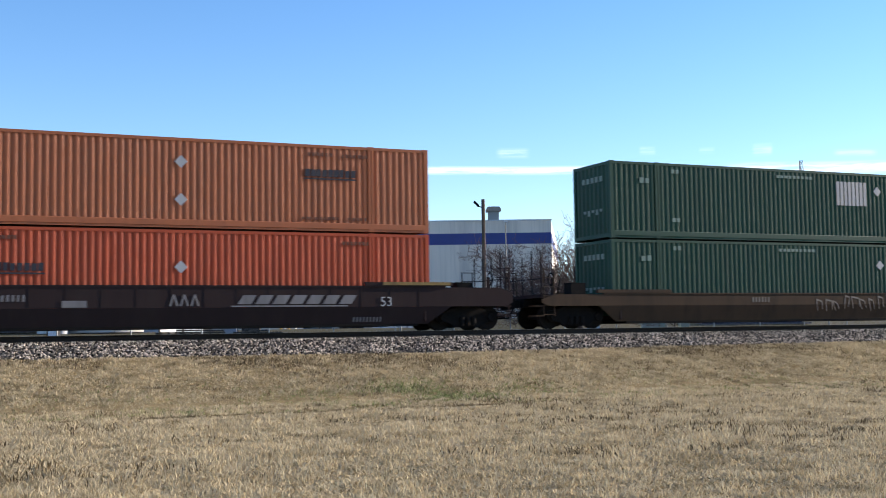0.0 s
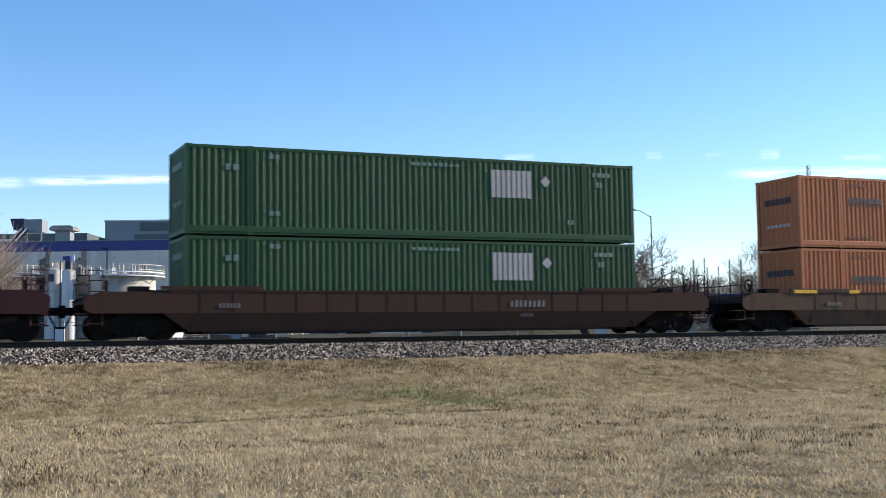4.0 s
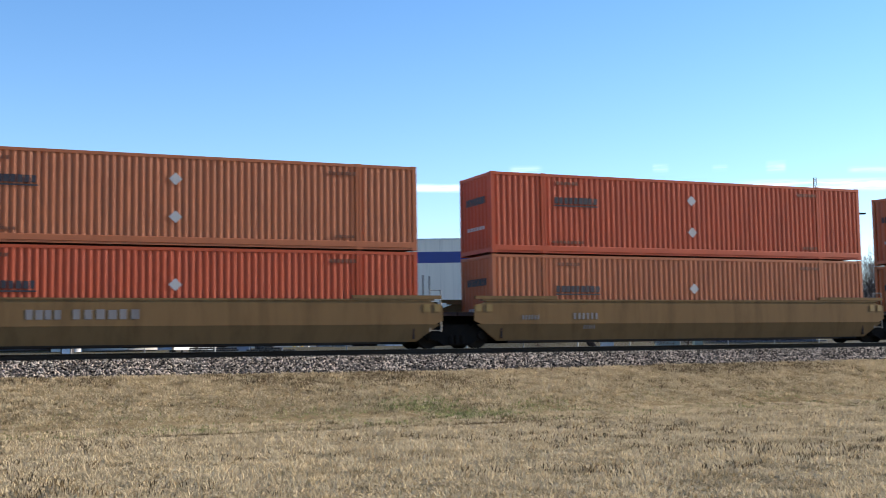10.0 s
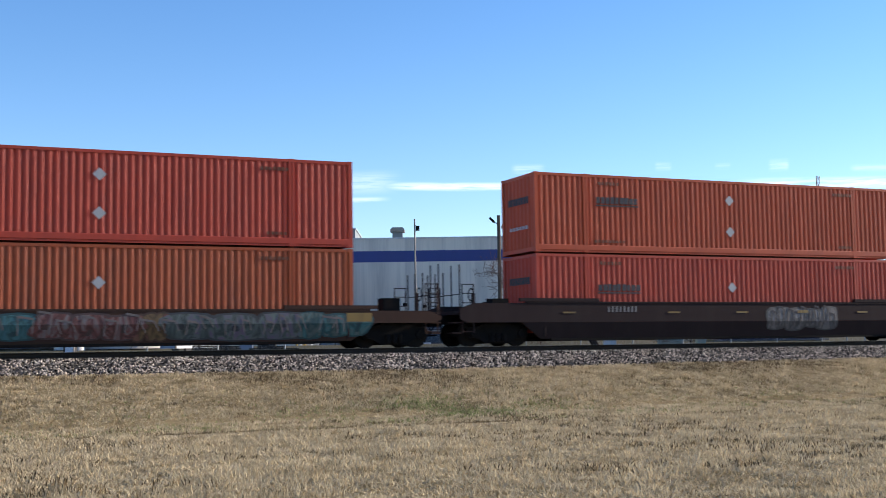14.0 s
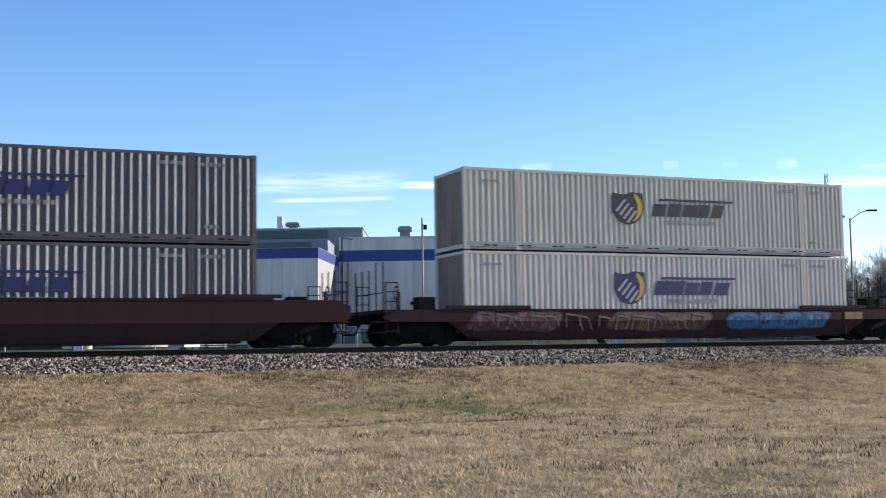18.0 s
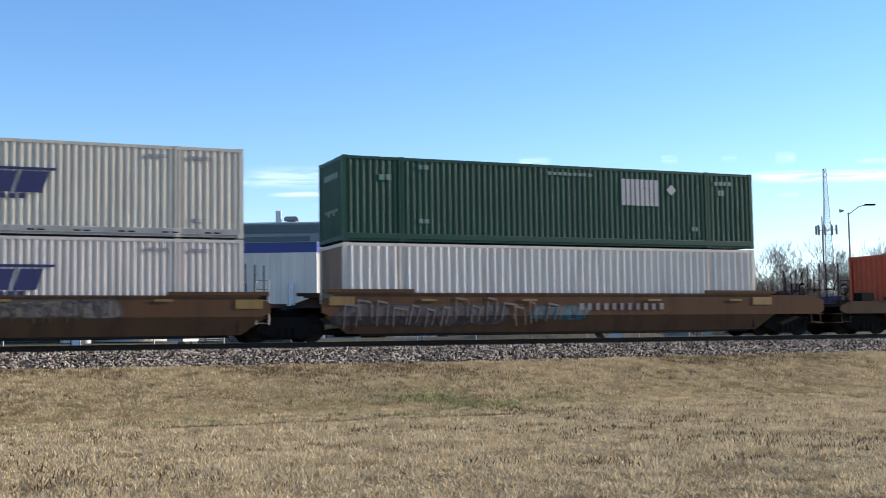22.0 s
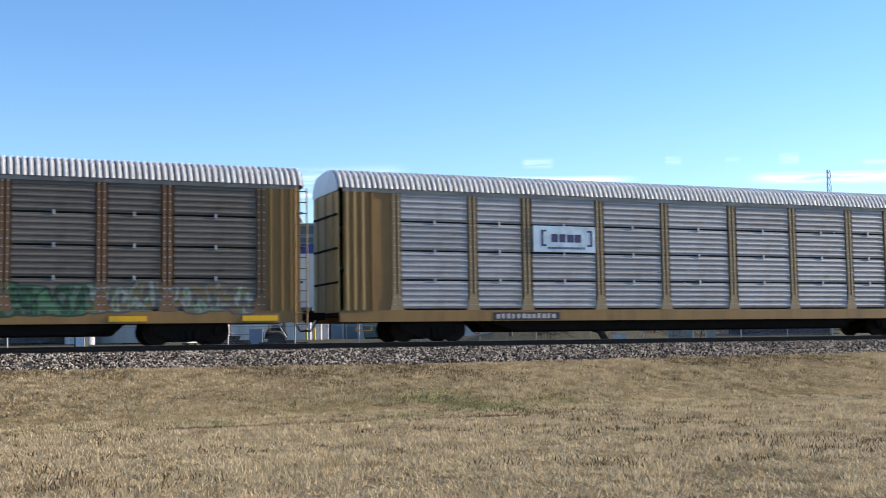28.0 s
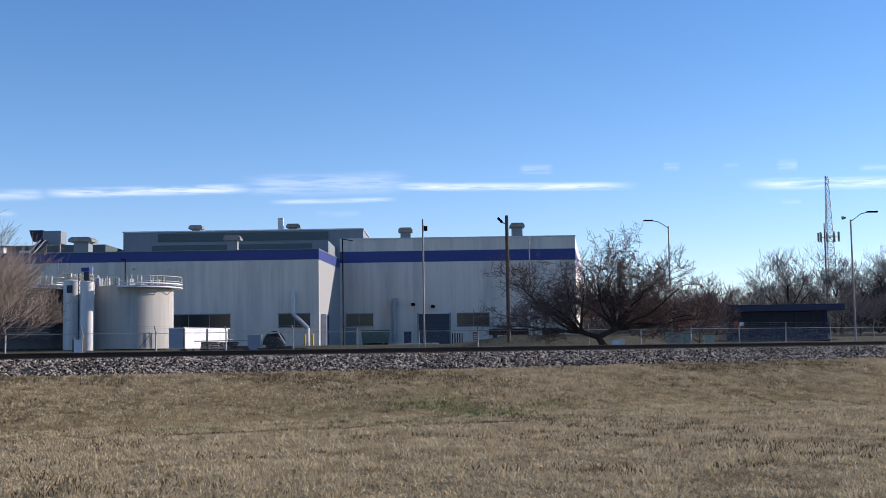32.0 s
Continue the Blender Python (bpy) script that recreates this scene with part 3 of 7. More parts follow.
M_DARKTWIG = material("dark_brown_twigs", (0.10, 0.08, 0.068), 0.9, 0.0, 0.25, 3.0, gloss=0.15)
M_STRIPE = material("royal_blue_cladding", (0.020, 0.042, 0.20), 0.5, 0.0, 0.15, 1.2, (1, 1, 0.2), stain=(0.03, 0.04, 0.16), stain_amount=0.4, stain_scale=0.6)
M_GREYWALL = material("grey_green_cladding", (0.21, 0.24, 0.25), 0.6, 0.1, 0.12, 1.2, (1, 1, 0.15), stain=(0.13, 0.15, 0.15), stain_amount=0.5, stain_scale=0.5)
M_LOUVRE = material("dark_green_grey_louvre", (0.085, 0.11, 0.11), 0.6, 0.2, 0.2, 3.0)
M_WINDOW = material("dark_tinted_glass", (0.022, 0.026, 0.028), 0.15, 0.0, 0.2, 2.0)
# near-black panes: the dim inside of the shelter is put into their colour
M_DARKGLASS = material("dim_interior_pane", (0.006, 0.007, 0.012), 0.6, 0.0, 0.2, 2.0)
M_NAVY = material("navy_painted_metal", (0.014, 0.018, 0.055), 0.5, 0.0, 0.2, 2.0, stain=(0.03, 0.035, 0.06), stain_amount=0.4)
M_CONCRETE = material("stained_concrete", (0.47, 0.45, 0.405), 0.85, 0.0, 0.12, 2.0, (1, 1, 0.1), stain=(0.27, 0.265, 0.25), stain_amount=0.75, stain_scale=0.9, bump=0.15, streak=(0.30, 0.29, 0.26), streak_amount=0.45, streak_scale=2.2)
M_TANK = material("white_tank_paint", (0.68, 0.66, 0.62), 0.5, 0.0, 0.08, 2.0, (1, 1, 0.1), stain=(0.36, 0.37, 0.38), stain_amount=0.5, stain_scale=0.7, streak=(0.34, 0.33, 0.31), streak_amount=0.35, streak_scale=4.0)
M_DARKTANK = material("blackened_tank_steel", (0.045, 0.05, 0.06), 0.6, 0.1, 0.3, 2.0, (1, 1, 0.2), stain=(0.10, 0.10, 0.11), stain_amount=0.5, stain_scale=0.6)
M_RAILING = material("pale_railing_paint", (0.50, 0.47, 0.36), 0.5, 0.2, 0.1, 5.0)
M_POLE = material("weathered_wood_pole", (0.085, 0.062, 0.045), 0.9, 0.0, 0.3, 6.0, (1, 1, 0.1), bump=0.3)
M_BARK = material("dark_winter_bark", (0.06, 0.043, 0.035), 0.9, 0.0, 0.35, 6.0, gloss=0.15)
M_TWIG = material("red_brown_twigs", (0.145, 0.092, 0.075), 0.9, 0.0, 0.25, 3.0, gloss=0.15)
M_PALETWIG = material("grey_brown_twigs", (0.24, 0.195, 0.16), 0.9, 0.0, 0.25, 3.0, gloss=0.15)
M_PALEGREEN = material("pale_green_cladding", (0.26, 0.31, 0.25), 0.6, 0.0, 0.2, 2.0)
M_GREENBIN = material("green_painted_steel", (0.05, 0.10, 0.08), 0.5, 0.0, 0.2, 3.0, stain=RUST, stain_amount=0.3)
M_REDPAINT = material("red_enamel", (0.5, 0.03, 0.02), 0.4, 0.0, 0.15, 3.0)
M_MESHWIRE = material("galvanised_wire", (0.30, 0.31, 0.31), 0.5, 0.5, 0.15, 8.0)


def vent(parent, u, v, z, w, h, hood=1.7):
    """A roof ventilator: a square stack with a wide hood."""
    part("vent_stack", Shape().box(u - w / 2, u + w / 2, v - w / 2, v + w / 2, z, z + h), M_GREYWALL, parent, "square grey roof vent")
    part("vent_hood", Shape().strip([(u - w * hood / 2, z + h), (u + w * hood / 2, z + h), (u + w * hood / 2, z + h + 0.25), (u + w * hood * 0.38, z + h + 0.5), (u - w * hood * 0.38, z + h + 0.5), (u - w * hood / 2, z + h + 0.25)], v - w * 0.8, v + w * 0.8), M_GALV_OLD, parent)


def pane(parent, x0, x1, y, z0, z1, n=4):
    w = part("window", Shape().box(x0, x1, y - 0.05, y - 0.02, z0, z1), M_WINDOW, parent, "dark tinted strip window")
    part("window_frame", Shape().box(x0 - 0.08, x1 + 0.08, y - 0.09, y - 0.004, z1, z1 + 0.08).box(x0 - 0.08, x1 + 0.08, y - 0.09, y - 0.004, z0 - 0.08, z0), M_GREYWALL, w)
    for k in range(1, n):
        x = x0 + (x1 - x0) * k / n
        part("mullion", Shape().box(x - 0.03, x + 0.03, y - 0.08, y - 0.052, z0, z1), M_GREYWALL, w)


def build_factory():
    b = thing("factory_building", site(0, -5.2, -0.28), "long pale grey factory with a royal blue stripe", "factory")
    g = 0.4
    rx0, rx1, rv, rh = -11.16, 14.28, 133.3, 12.24        # tall right block
    r0, r1 = 9.73, 10.94                                   # its stripe
    part("wall", Shape().box(rx0, rx1, rv, rv + 0.3, g, r0).box(rx0, rx1, rv, rv + 0.3, r1, rh), M_WALL, b, "pale grey cladding with water stains")
    flank = [(rx1 - 0.3, rv + 0.31), (rx1, rv + 0.31), (rx1 + 5.2, rv + 39), (rx1 + 4.9, rv + 39)]      # this side stands a little askew
    part("wall", Shape().strip(flank, g, r0, "z").strip(flank, r1, rh, "z"), M_WALL, b)
    part("stripe", Shape().box(rx0, rx1 + 0.012, rv - 0.012, rv + 0.3, r0 + 0.002, r1 - 0.002).strip([(x + (0.012 if k in (1, 2) else 0), y) for k, (x, y) in enumerate(flank)], r0 + 0.002, r1 - 0.002, "z"), M_STRIPE, b, "royal blue stripe")
    part("roof", Shape().box(rx0, rx1 - 0.31, rv + 0.31, rv + 39, rh - 0.5, rh - 0.3), M_GREYWALL, b)
    part("coping", Shape().box(rx0 - 0.02, rx1 + 0.06, rv - 0.07, rv + 0.36, rh + 0.004, rh + 0.14), M_GALV, b)
    lx0, lx1, lv = -62.0, -12.05, 120.0         # long low block
    part("wall", Shape().box(lx0, lx1, lv, lv + 0.3, g, 9.15), M_WALL, b, "pale grey cladding with water stains")
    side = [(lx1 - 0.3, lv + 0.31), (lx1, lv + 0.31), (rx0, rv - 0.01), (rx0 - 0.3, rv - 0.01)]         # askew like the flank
    part("wall", Shape().strip(side, g, 9.15, "z"), M_SIDEWALL, b, "plain side wall greyed for grazing sun")
    part("stripe", Shape().box(lx0, lx1 + 0.012, lv - 0.012, lv + 0.3, 9.152, 10.12).strip([(x + (0.012 if k in (1, 2) else 0), y) for k, (x, y) in enumerate(side)], 9.152, 10.12, "z"), M_STRIPE, b, "royal blue stripe")
    part("roof", Shape().box(lx0, lx1 - 0.31, lv + 0.31, rv + 40, 9.6, 9.8), M_GREYWALL, b)
    part("coping", Shape().box(lx0, lx1 + 0.06, lv - 0.07, lv + 0.36, 10.124, 10.2).strip([(side[0][0], lv + 0.37), (side[1][0] + 0.06, lv + 0.37), (side[2][0] + 0.06, rv - 0.02), (side[3][0], rv - 0.02)], 10.124, 10.2, "z"), M_GREYWALL, b)
    # raised clerestory storeys behind
    part("upper_storey", Shape().box(-41.75, -10.4, 160, 236, 9.9, 16.1), M_GREYWALL, b, "grey upper storey with dark louvres")
    part("upper_storey", Shape().box(-66.0, -41.8, 152, 168, 9.82, 13.9), M_LOUVRE, b)
    part("upper_storey", Shape().box(-38.3, -14.0, 150, 159.9, 9.82, 13.75), M_GREYWALL, b)
    part("louvre", Shape().box(-37.2, -15.0, 159.85, 159.99, 14.85, 15.9), M_LOUVRE, b, "dark louvre band")
    part("louvre", Shape().box(-35.5, -16.0, 149.85, 149.99, 10.4, 13.45), M_LOUVRE, b)
    part("coping", Shape().box(-41.85, -10.3, 159.9, 160.2, 16.104, 16.26).box(-10.55, -10.28, 160.21, 236, 16.104, 16.26), M_GALV, b)
    for u, v, z, w, h in ((-4.28, 141.7, 11.82, 1.16, 1.95), (8.55, 141.7, 11.82, 1.2, 2.3)):
        vent(b, u, v, z, w, h, 1.4)
    vent(b, -21.4, 126, 9.8, 1.0, 1.85, 1.7)
    vent(b, -39.4, 135, 9.8, 1.6, 2.75, 1.6)
    vent(b, -33.2, 165, 16.1, 1.1, 0.85, 1.7)
    vent(b, -20.1, 165, 16.1, 1.1, 0.85, 1.7)
    part("chimney", Shape().box(-22.2, -21.5, 164.6, 165.3, 16.1, 18.3), M_TANK, b, "pale square flue")
    # conveyor head at the roof's far end
    part("hopper", Shape().strip([(-45.3, 12.85), (-44.2, 12.6), (-44.2, 14.1), (-45.7, 14.1)], 136, 138), M_SHELTER, b, "dark conveyor hopper")
    part("hopper", Shape().box(-44.18, -42.2, 136, 138, 12.6, 14.0), M_GREYWALL, b, "dull green box section")
    part("hopper_leg", Shape().box(-42.5, -42.3, 136.2, 136.4, 9.8, 12.6), M_GALV_OLD, b)
    part("hopper_leg", Shape().box(-44.1, -43.9, 136.2, 136.4, 9.8, 12.6), M_GALV_OLD, b)
    part("chute", Shape().strip([(-46.9, 9.8), (-46.3, 9.8), (-43.5, 12.8), (-44.1, 13.0)], 135.2, 135.7), M_SHELTER, b, "dark sloping conveyor")
    for e in (0.0, 0.55):
        part("chute_rail", Shape().strip([(-47.0 + e, 9.8), (-46.85 + e, 9.8), (-44.05 + e, 12.9), (-44.2 + e, 12.9)], 135.0, 135.15), M_TANK, b, "pale handrail")
    for u in (-50.5, -48.2):
        part("chimney", Shape().box(u, u + (0.5 if u < -49 else 1.5), 140, 141, 9.8, 12.6 if u < -49 else 12.2), M_TANK, b)
    # openings
    pane(b, -26.6, -20.6, lv, 2.75, 3.95, 3)
    pane(b, -15.95, -12.9, lv, 2.65, 3.9, 2)
    pane(b, -10.506, -7.624, rv, 2.941, 4.196, 2)
    pane(b, 1.395, 4.881, rv, 2.755, 4.103, 2)
    d = part("roller_door", Shape().box(-2.72, 0.57, rv - 0.06, rv - 0.01, g, 4.11), M_ROLLER, b, "dark blue roller door")
    for k in range(14):
        part("slat", Shape().box(-2.69, 0.54, rv - 0.085, rv - 0.062, 0.48 + k * 0.256, 0.72 + k * 0.256), M_ROLLER, d)
    part("door_frame", Shape().box(-2.88, -2.73, rv - 0.1, rv - 0.005, g, 4.24).box(0.58, 0.73, rv - 0.1, rv - 0.005, g, 4.24), M_GREYWALL, d)
    part("side_door", Shape().strip([(-11.77, 124.65), (-11.72, 124.65), (-11.64, 126.0), (-11.69, 126.0)], g, 3.9, "z"), M_SHELTER, b, "dark narrow doorway")
    # added panel: a sunlit sliver of the side wall, given as a pale strip
    part("lean_to", Shape().strip([(-11.98, 121.2), (-11.45, 121.2), (-11.45, 121.35), (-11.98, 121.35)], g, 3.9, "z"), M_GALV, b, "narrow pale panel added for the sunlit sliver of wall")
    part("side_door", Shape().box(-10.6, -9.5, rv - 0.06, rv - 0.01, g, 2.7), M_GREYWALL, b)
    part("wall_duct", Shape().rod((-5.35, rv - 0.5, 1.1), (-5.35, rv - 0.5, 5.6), 0.28, sides=10).box(-5.62, -4.88, rv - 0.7, rv - 0.05, 5.15, 5.85), M_PLAINDUCT, b, "galvanised wall duct")
    s = Shape().rod((-14.5, lv - 0.5, 6.1), (-14.5, lv - 0.5, 3.9), 0.22, sides=10).rod((-14.5, lv - 0.5, 3.9), (-13.1, lv - 0.5, 2.5), 0.22, sides=10).rod((-13.1, lv - 0.5, 2.5), (-13.1, lv - 0.5, g), 0.22, sides=10)
    part("wall_duct", s, M_GALV, b, "bent pale exhaust duct")
    for u, v, z in ((-3.95, rv, 2.75), (-30, lv, 8.4), (-26.6, lv, 8.3), (-41, lv, 8.5)):
        part("wall_lamp", Shape().box(u - 0.15, u + 0.15, v - 0.3, v - 0.02, z, z + 0.2), M_TANK, b, "small wall lamp")
    for u, z in ((-3.32, 4.99), (-1.19, 4.75)):
        part("wall_lamp", Shape().strip([(u - 0.2, z), (u + 0.2, z), (u + 0.26, z + 0.2), (u + 0.1, z + 0.3), (u - 0.2, z + 0.3)], rv - 0.35, rv - 0.02), M_BLACKSTEEL, b, "dark wall lamp")


build_factory()


def railing(parent, r, z, high, a0, a1, n):
    s = Shape()
    pts = [(r * math.cos(radians(a0 + (a1 - a0) * k / n)), r * math.sin(radians(a0 + (a1 - a0) * k / n))) for k in range(n + 1)]
    for p in pts:
        part("railing_post", Shape().rod((*p, z), (*p, z + high), 0.03, sides=4), M_RAILING, parent)
    for p, q in zip(pts, pts[1:]):
        for dz in (0.5, 1.0):
            s.rod((*p, z + dz * high), (*q, z + dz * high), 0.024, sides=4)
    part("railing", s, M_RAILING, parent, "pale tubular railing")


def tank(u, v, r, h, mat, label, sides=72, high=0.8):
    t = thing("storage_tank", site(u, v), label, "tank")
    part("shell", Shape().turned([(r, 0), (r, h)], sides), mat, t, smooth=sides > 30)
    part("tank_roof", Shape().turned([(r + 0.02, h + 0.003), (r - 0.08, h + 0.06), (0.01, h + 0.2)], 48), mat, t)
    if r > 2:
        for a0, a1 in ((150, 215), (-95, 20)):
            steps = [radians(a0 + (a1 - a0) * k / 14) for k in range(15)]
            for z, w in ((h - 0.13, 0.75), (h + 0.16, 0.72)):
                ring = [[(q * math.cos(e), q * math.sin(e), zz) for q, zz in ((r + 0.03, z), (r + w, z), (r + w, z + 0.08), (r + 0.03, z + 0.08), (r + 0.03, z))] for e in steps]
                part("walkway", Shape().sheet(ring), M_BRIGHT, t, "white steel walkway plate")
            for e in steps[::3]:
                part("bracket", Shape().rod((r * math.cos(e), r * math.sin(e), h - 0.7), ((r + 0.7) * math.cos(e), (r + 0.7) * math.sin(e), h - 0.18), 0.04, sides=4), M_RAILING, t)
        railing(t, r + 0.68, h - 0.02, high, 0, 360, 30)
    else:
        railing(t, r - 0.1, h, high, 0, 360, 14)
    return t


def build_tanks():
    rng = random.Random(21)
    t = tank(-25.3, 101, 3.15, 5.0, M_CONCRETE, "broad pale concrete stave tank with a railed walkway", 72)
    for z in (1.2, 2.5, 3.8):
        part("hoop", Shape().turned([(3.15, z - 0.02), (3.165, z - 0.02), (3.165, z + 0.02), (3.15, z + 0.02)], 22), M_CONCRETE, t)
    for k in range(26):
        x, y = rng.uniform(-2.9, 2.4), rng.uniform(-2.4, 1.0)
        hh = rng.uniform(0.35, 1.0)
        part("roof_pipe", Shape().rod((x, y, 5.05), (x, y, 5.05 + hh), rng.choice((0.05, 0.08, 0.12))), rng.choice((M_TANK, M_RAILING, M_GALV_OLD)), t)
    for k in range(6):
        x, y = rng.uniform(-2.6, 2.0), rng.uniform(-2.4, 0.5)
        part("valve_box", Shape().box(x - 0.15, x + 0.15, y - 0.15, y + 0.15, 5.05, 5.4 + rng.uniform(0, 0.4)), rng.choice((M_TANK, M_BLUEGREY)), t)
    part("lamp_post", Shape().rod((-0.05, -2.6, 4.9), (-0.05, -2.6, 7.1), 0.05).box(-0.4, 0.05, -2.7, -2.5, 7.05, 7.15), M_BLACKSTEEL, t)
    part("ladder", Shape().rod((1.9, -2.62, 0.2), (1.9, -2.62, 1.3), 0.03).rod((2.4, -2.3, 0.2), (2.4, -2.3, 1.3), 0.03).rod((1.3, -3.4, 0), (1.9, -2.7, 1.0), 0.03), M_SCRAP, t)
    s = tank(-27.98, 97, 0.54, 5.35, M_TANK, "slim white storage silo with ladder and blue control box", 40, 0.6)
    part("ladder_rail", Shape().rod((-0.58, -0.3, 0), (-0.58, -0.3, 6.1), 0.05), M_NAVY, s)
    for k in range(14):
        part("rung", Shape().box(-0.60, -0.46, -0.34, -0.3, 0.3 + k * 0.4, 0.33 + k * 0.4), M_NAVY, s)
    part("control_box", Shape().box(-0.4, 0.2, -0.3, 0.3, 6.2, 6.5), M_STRIPE, s, "blue control box")
    part("control_box", Shape().box(-0.15, 0.25, -0.5, -0.1, 5.5, 6.15), M_NAVY, s)
    part("antenna", Shape().rod((0.40, 0, 5.4), (0.40, 0, 6.6), 0.04), M_BRIGHT, s)
    s = tank(-29.42, 98, 0.72, 5.45, M_TANK, "slim pale grey storage silo with railing and square hatch", 40, 0.55)
    part("hatch", Shape().box(-0.25, 0.2, -0.76, -0.64, 4.5, 5.1), M_NAVY, s, "square dark hatch")
    part("motor", Shape().rod((-0.5, 0, 5.9), (-0.1, 0, 5.9), 0.22, sides=10), M_RAILING, s)
    part("float_ball", Shape().turned([(0.0, -0.18), (0.13, -0.13), (0.18, 0), (0.13, 0.13), (0.0, 0.18)], 10, "z", (0.2, -0.4, 5.85)), M_BRIGHT, s)
    t = tank(-34.2, 101, 3.6, 4.9, M_DARKTANK, "broad blackened steel tank behind the silos")
    for k in range(9):
        part("pipe_run", Shape().rod((-3.2, -3.75, 0.8 + k * 0.45), (3.2, -3.75, 0.8 + k * 0.45), 0.05, sides=5), M_GALV_OLD if k % 3 else M_SCRAP, t)
    for k in range(16):
        x, y = rng.uniform(-3.2, 3.2), rng.uniform(-2.6, 1.0)
        part("roof_pipe", Shape().rod((x, y, 4.95), (x, y, 5.3 + rng.uniform(0, 0.8)), rng.choice((0.05, 0.09))), rng.choice((M_TANK, M_RAILING)), t)
    # a white box trailer parked at a slant, its long side in the sun
    c = thing("box_trailer", site(-19.6, 90.6, None, -25), "low white box trailer parked by the tanks", "trailer")
    part("box_body", Shape().box(-0.66, 0.66, 0, 5.7, 0.35, 1.82), M_BRIGHT, c, "white side panels")
    # end of the white box: its shade is put in as a blue-grey sheet
    part("end_panel", Shape().box(-0.64, 0.64, -0.03, -0.004, 0.38, 1.8), M_BLUEGREY, c, "white trailer's end panel tinted blue-grey for shade")
    for y in (0.05, 2.85, 5.6):
        part("frame_post", Shape().box(0.664, 0.70, y - 0.09, y + 0.09, 0.35, 1.82), M_SCRAP, c)
    part("box_top", Shape().box(-0.69, 0.69, -0.03, 5.73, 1.824, 1.88), M_GALV, c)
    for x in (-0.55, 0.55):
        for y in (1.6, 4.4):
            part("wheel", Shape().rod((x - 0.1, y, 0.3), (x + 0.1, y, 0.3), 0.3, sides=16), M_SCRAP, c)
    c = thing("utility_cabinet", site(-13.75, 90), "plain blue-grey metal utility cabinet in the yard", "cabinet", "cabinets by the tanks")
    part("cabinet_body", Shape().box(-0.47, 0.47, -0.4, 0.4, 0, 1.3), M_BLUEGREY, c)
    part("cabinet_top", Shape().box(-0.5, 0.5, -0.43, 0.43, 1.303, 1.35), M_BLUEGREY, c)
    c = thing("utility_cabinet", site(-26.2, 89), "small white meter cabinet behind the fence", "cabinet", "cabinets by the tanks")
    part("cabinet_body", Shape().box(-0.32, 0.32, -0.3, 0.3, 0, 1.05), M_BRIGHT, c)
    part("cabinet_frame", Shape().box(0.34, 0.4, -0.34, 0.3, 0, 1.2).box(-0.4, -0.34, -0.34, 0.3, 0, 1.2), M_SCRAP, c)
    part("cabinet_door", Shape().box(-0.29, 0.29, -0.33, -0.304, 0.05, 1.0), M_BRIGHT, c)


build_tanks()


def street_lamp(u, v, z1, reach, label):
    p = thing("street_lamp", site(u, v), label, "street lamp", "lamps of the yard")
    base = p.matrix_world.translation.z
    h = z1 - 0.3 - base
    part("pole", Shape().rod((0, 0, 0), (0, 0, h), 0.11, 0.08, 8), M_GALV_OLD, p)
    s = Shape()
    pts = [(0, 0, h - 0.2), (reach * 0.45, 0, h + 0.55), (reach * 0.75, 0, h + 0.72), (reach, 0, h + 0.72)]
    for a, c in zip(pts, pts[1:]):
        s.rod(a, c, 0.045)
    part("arm", s, M_GALV_OLD, p)
    part("lamp_head", Shape().box(min(reach * 0.72, reach * 1.15), max(reach * 0.72, reach * 1.15), -0.16, 0.16, h + 0.66, h + 0.82), M_BLACKSTEEL, p)


def build_poles():
    street_lamp(27.5, 150, 14.85, -2.6, "tall grey street lamp with one arm")
    street_lamp(39.8, 120, 12.3, 2.3, "tall grey street lamp with one arm")
    p = thing("light_pole", site(-1.7, 105), "slim grey light pole with a small flood lamp", "light pole")
    part("pole", Shape().rod((0, 0, 0), (0, 0, 10.9), 0.085, 0.07, 8), M_GALV_OLD, p)
    part("flood_lamp", Shape().box(0.1, 0.4, -0.2, 0.1, 9.9, 10.3).rod((0, 0, 10.4), (0.25, 0, 10.2), 0.03), M_BLACKSTEEL, p)
    p = thing("utility_pole", site(4.95, 95), "dark wooden pole with a small lamp arm", "utility pole")
    part("pole", Shape().rod((0, 0, 0), (0, 0, 9.75), 0.16, 0.13, 8), M_POLE, p)
    part("lamp_arm", Shape().rod((0, 0, 9.1), (-0.5, 0, 9.25), 0.04).strip([(-0.75, 9.5), (-0.35, 9.15), (-0.3, 9.3), (-0.65, 9.65)], -0.12, 0.12), M_BLACKSTEEL, p)
    p = thing("light_pole", site(8.05, 115), "slim pale light pole before the factory wall", "light pole")
    part("pole", Shape().rod((0, 0, 0), (0, 0, 9.4), 0.065, 0.055, 8), M_GALV_OLD, p)
    part("flood_lamp", Shape().box(-0.1, 0.25, -0.2, 0.1, 9.35, 9.6), M_TANK, p)
    p = thing("light_pole", site(-9.45, 116), "thin dark pole with a short bracket", "light pole")
    part("pole", Shape().rod((0, 0, 0), (0, 0, 10.0), 0.06, 0.06, 6).rod((0, 0, 10.0), (1.0, 0, 9.8), 0.04), M_BLACKSTEEL, p)


build_poles()


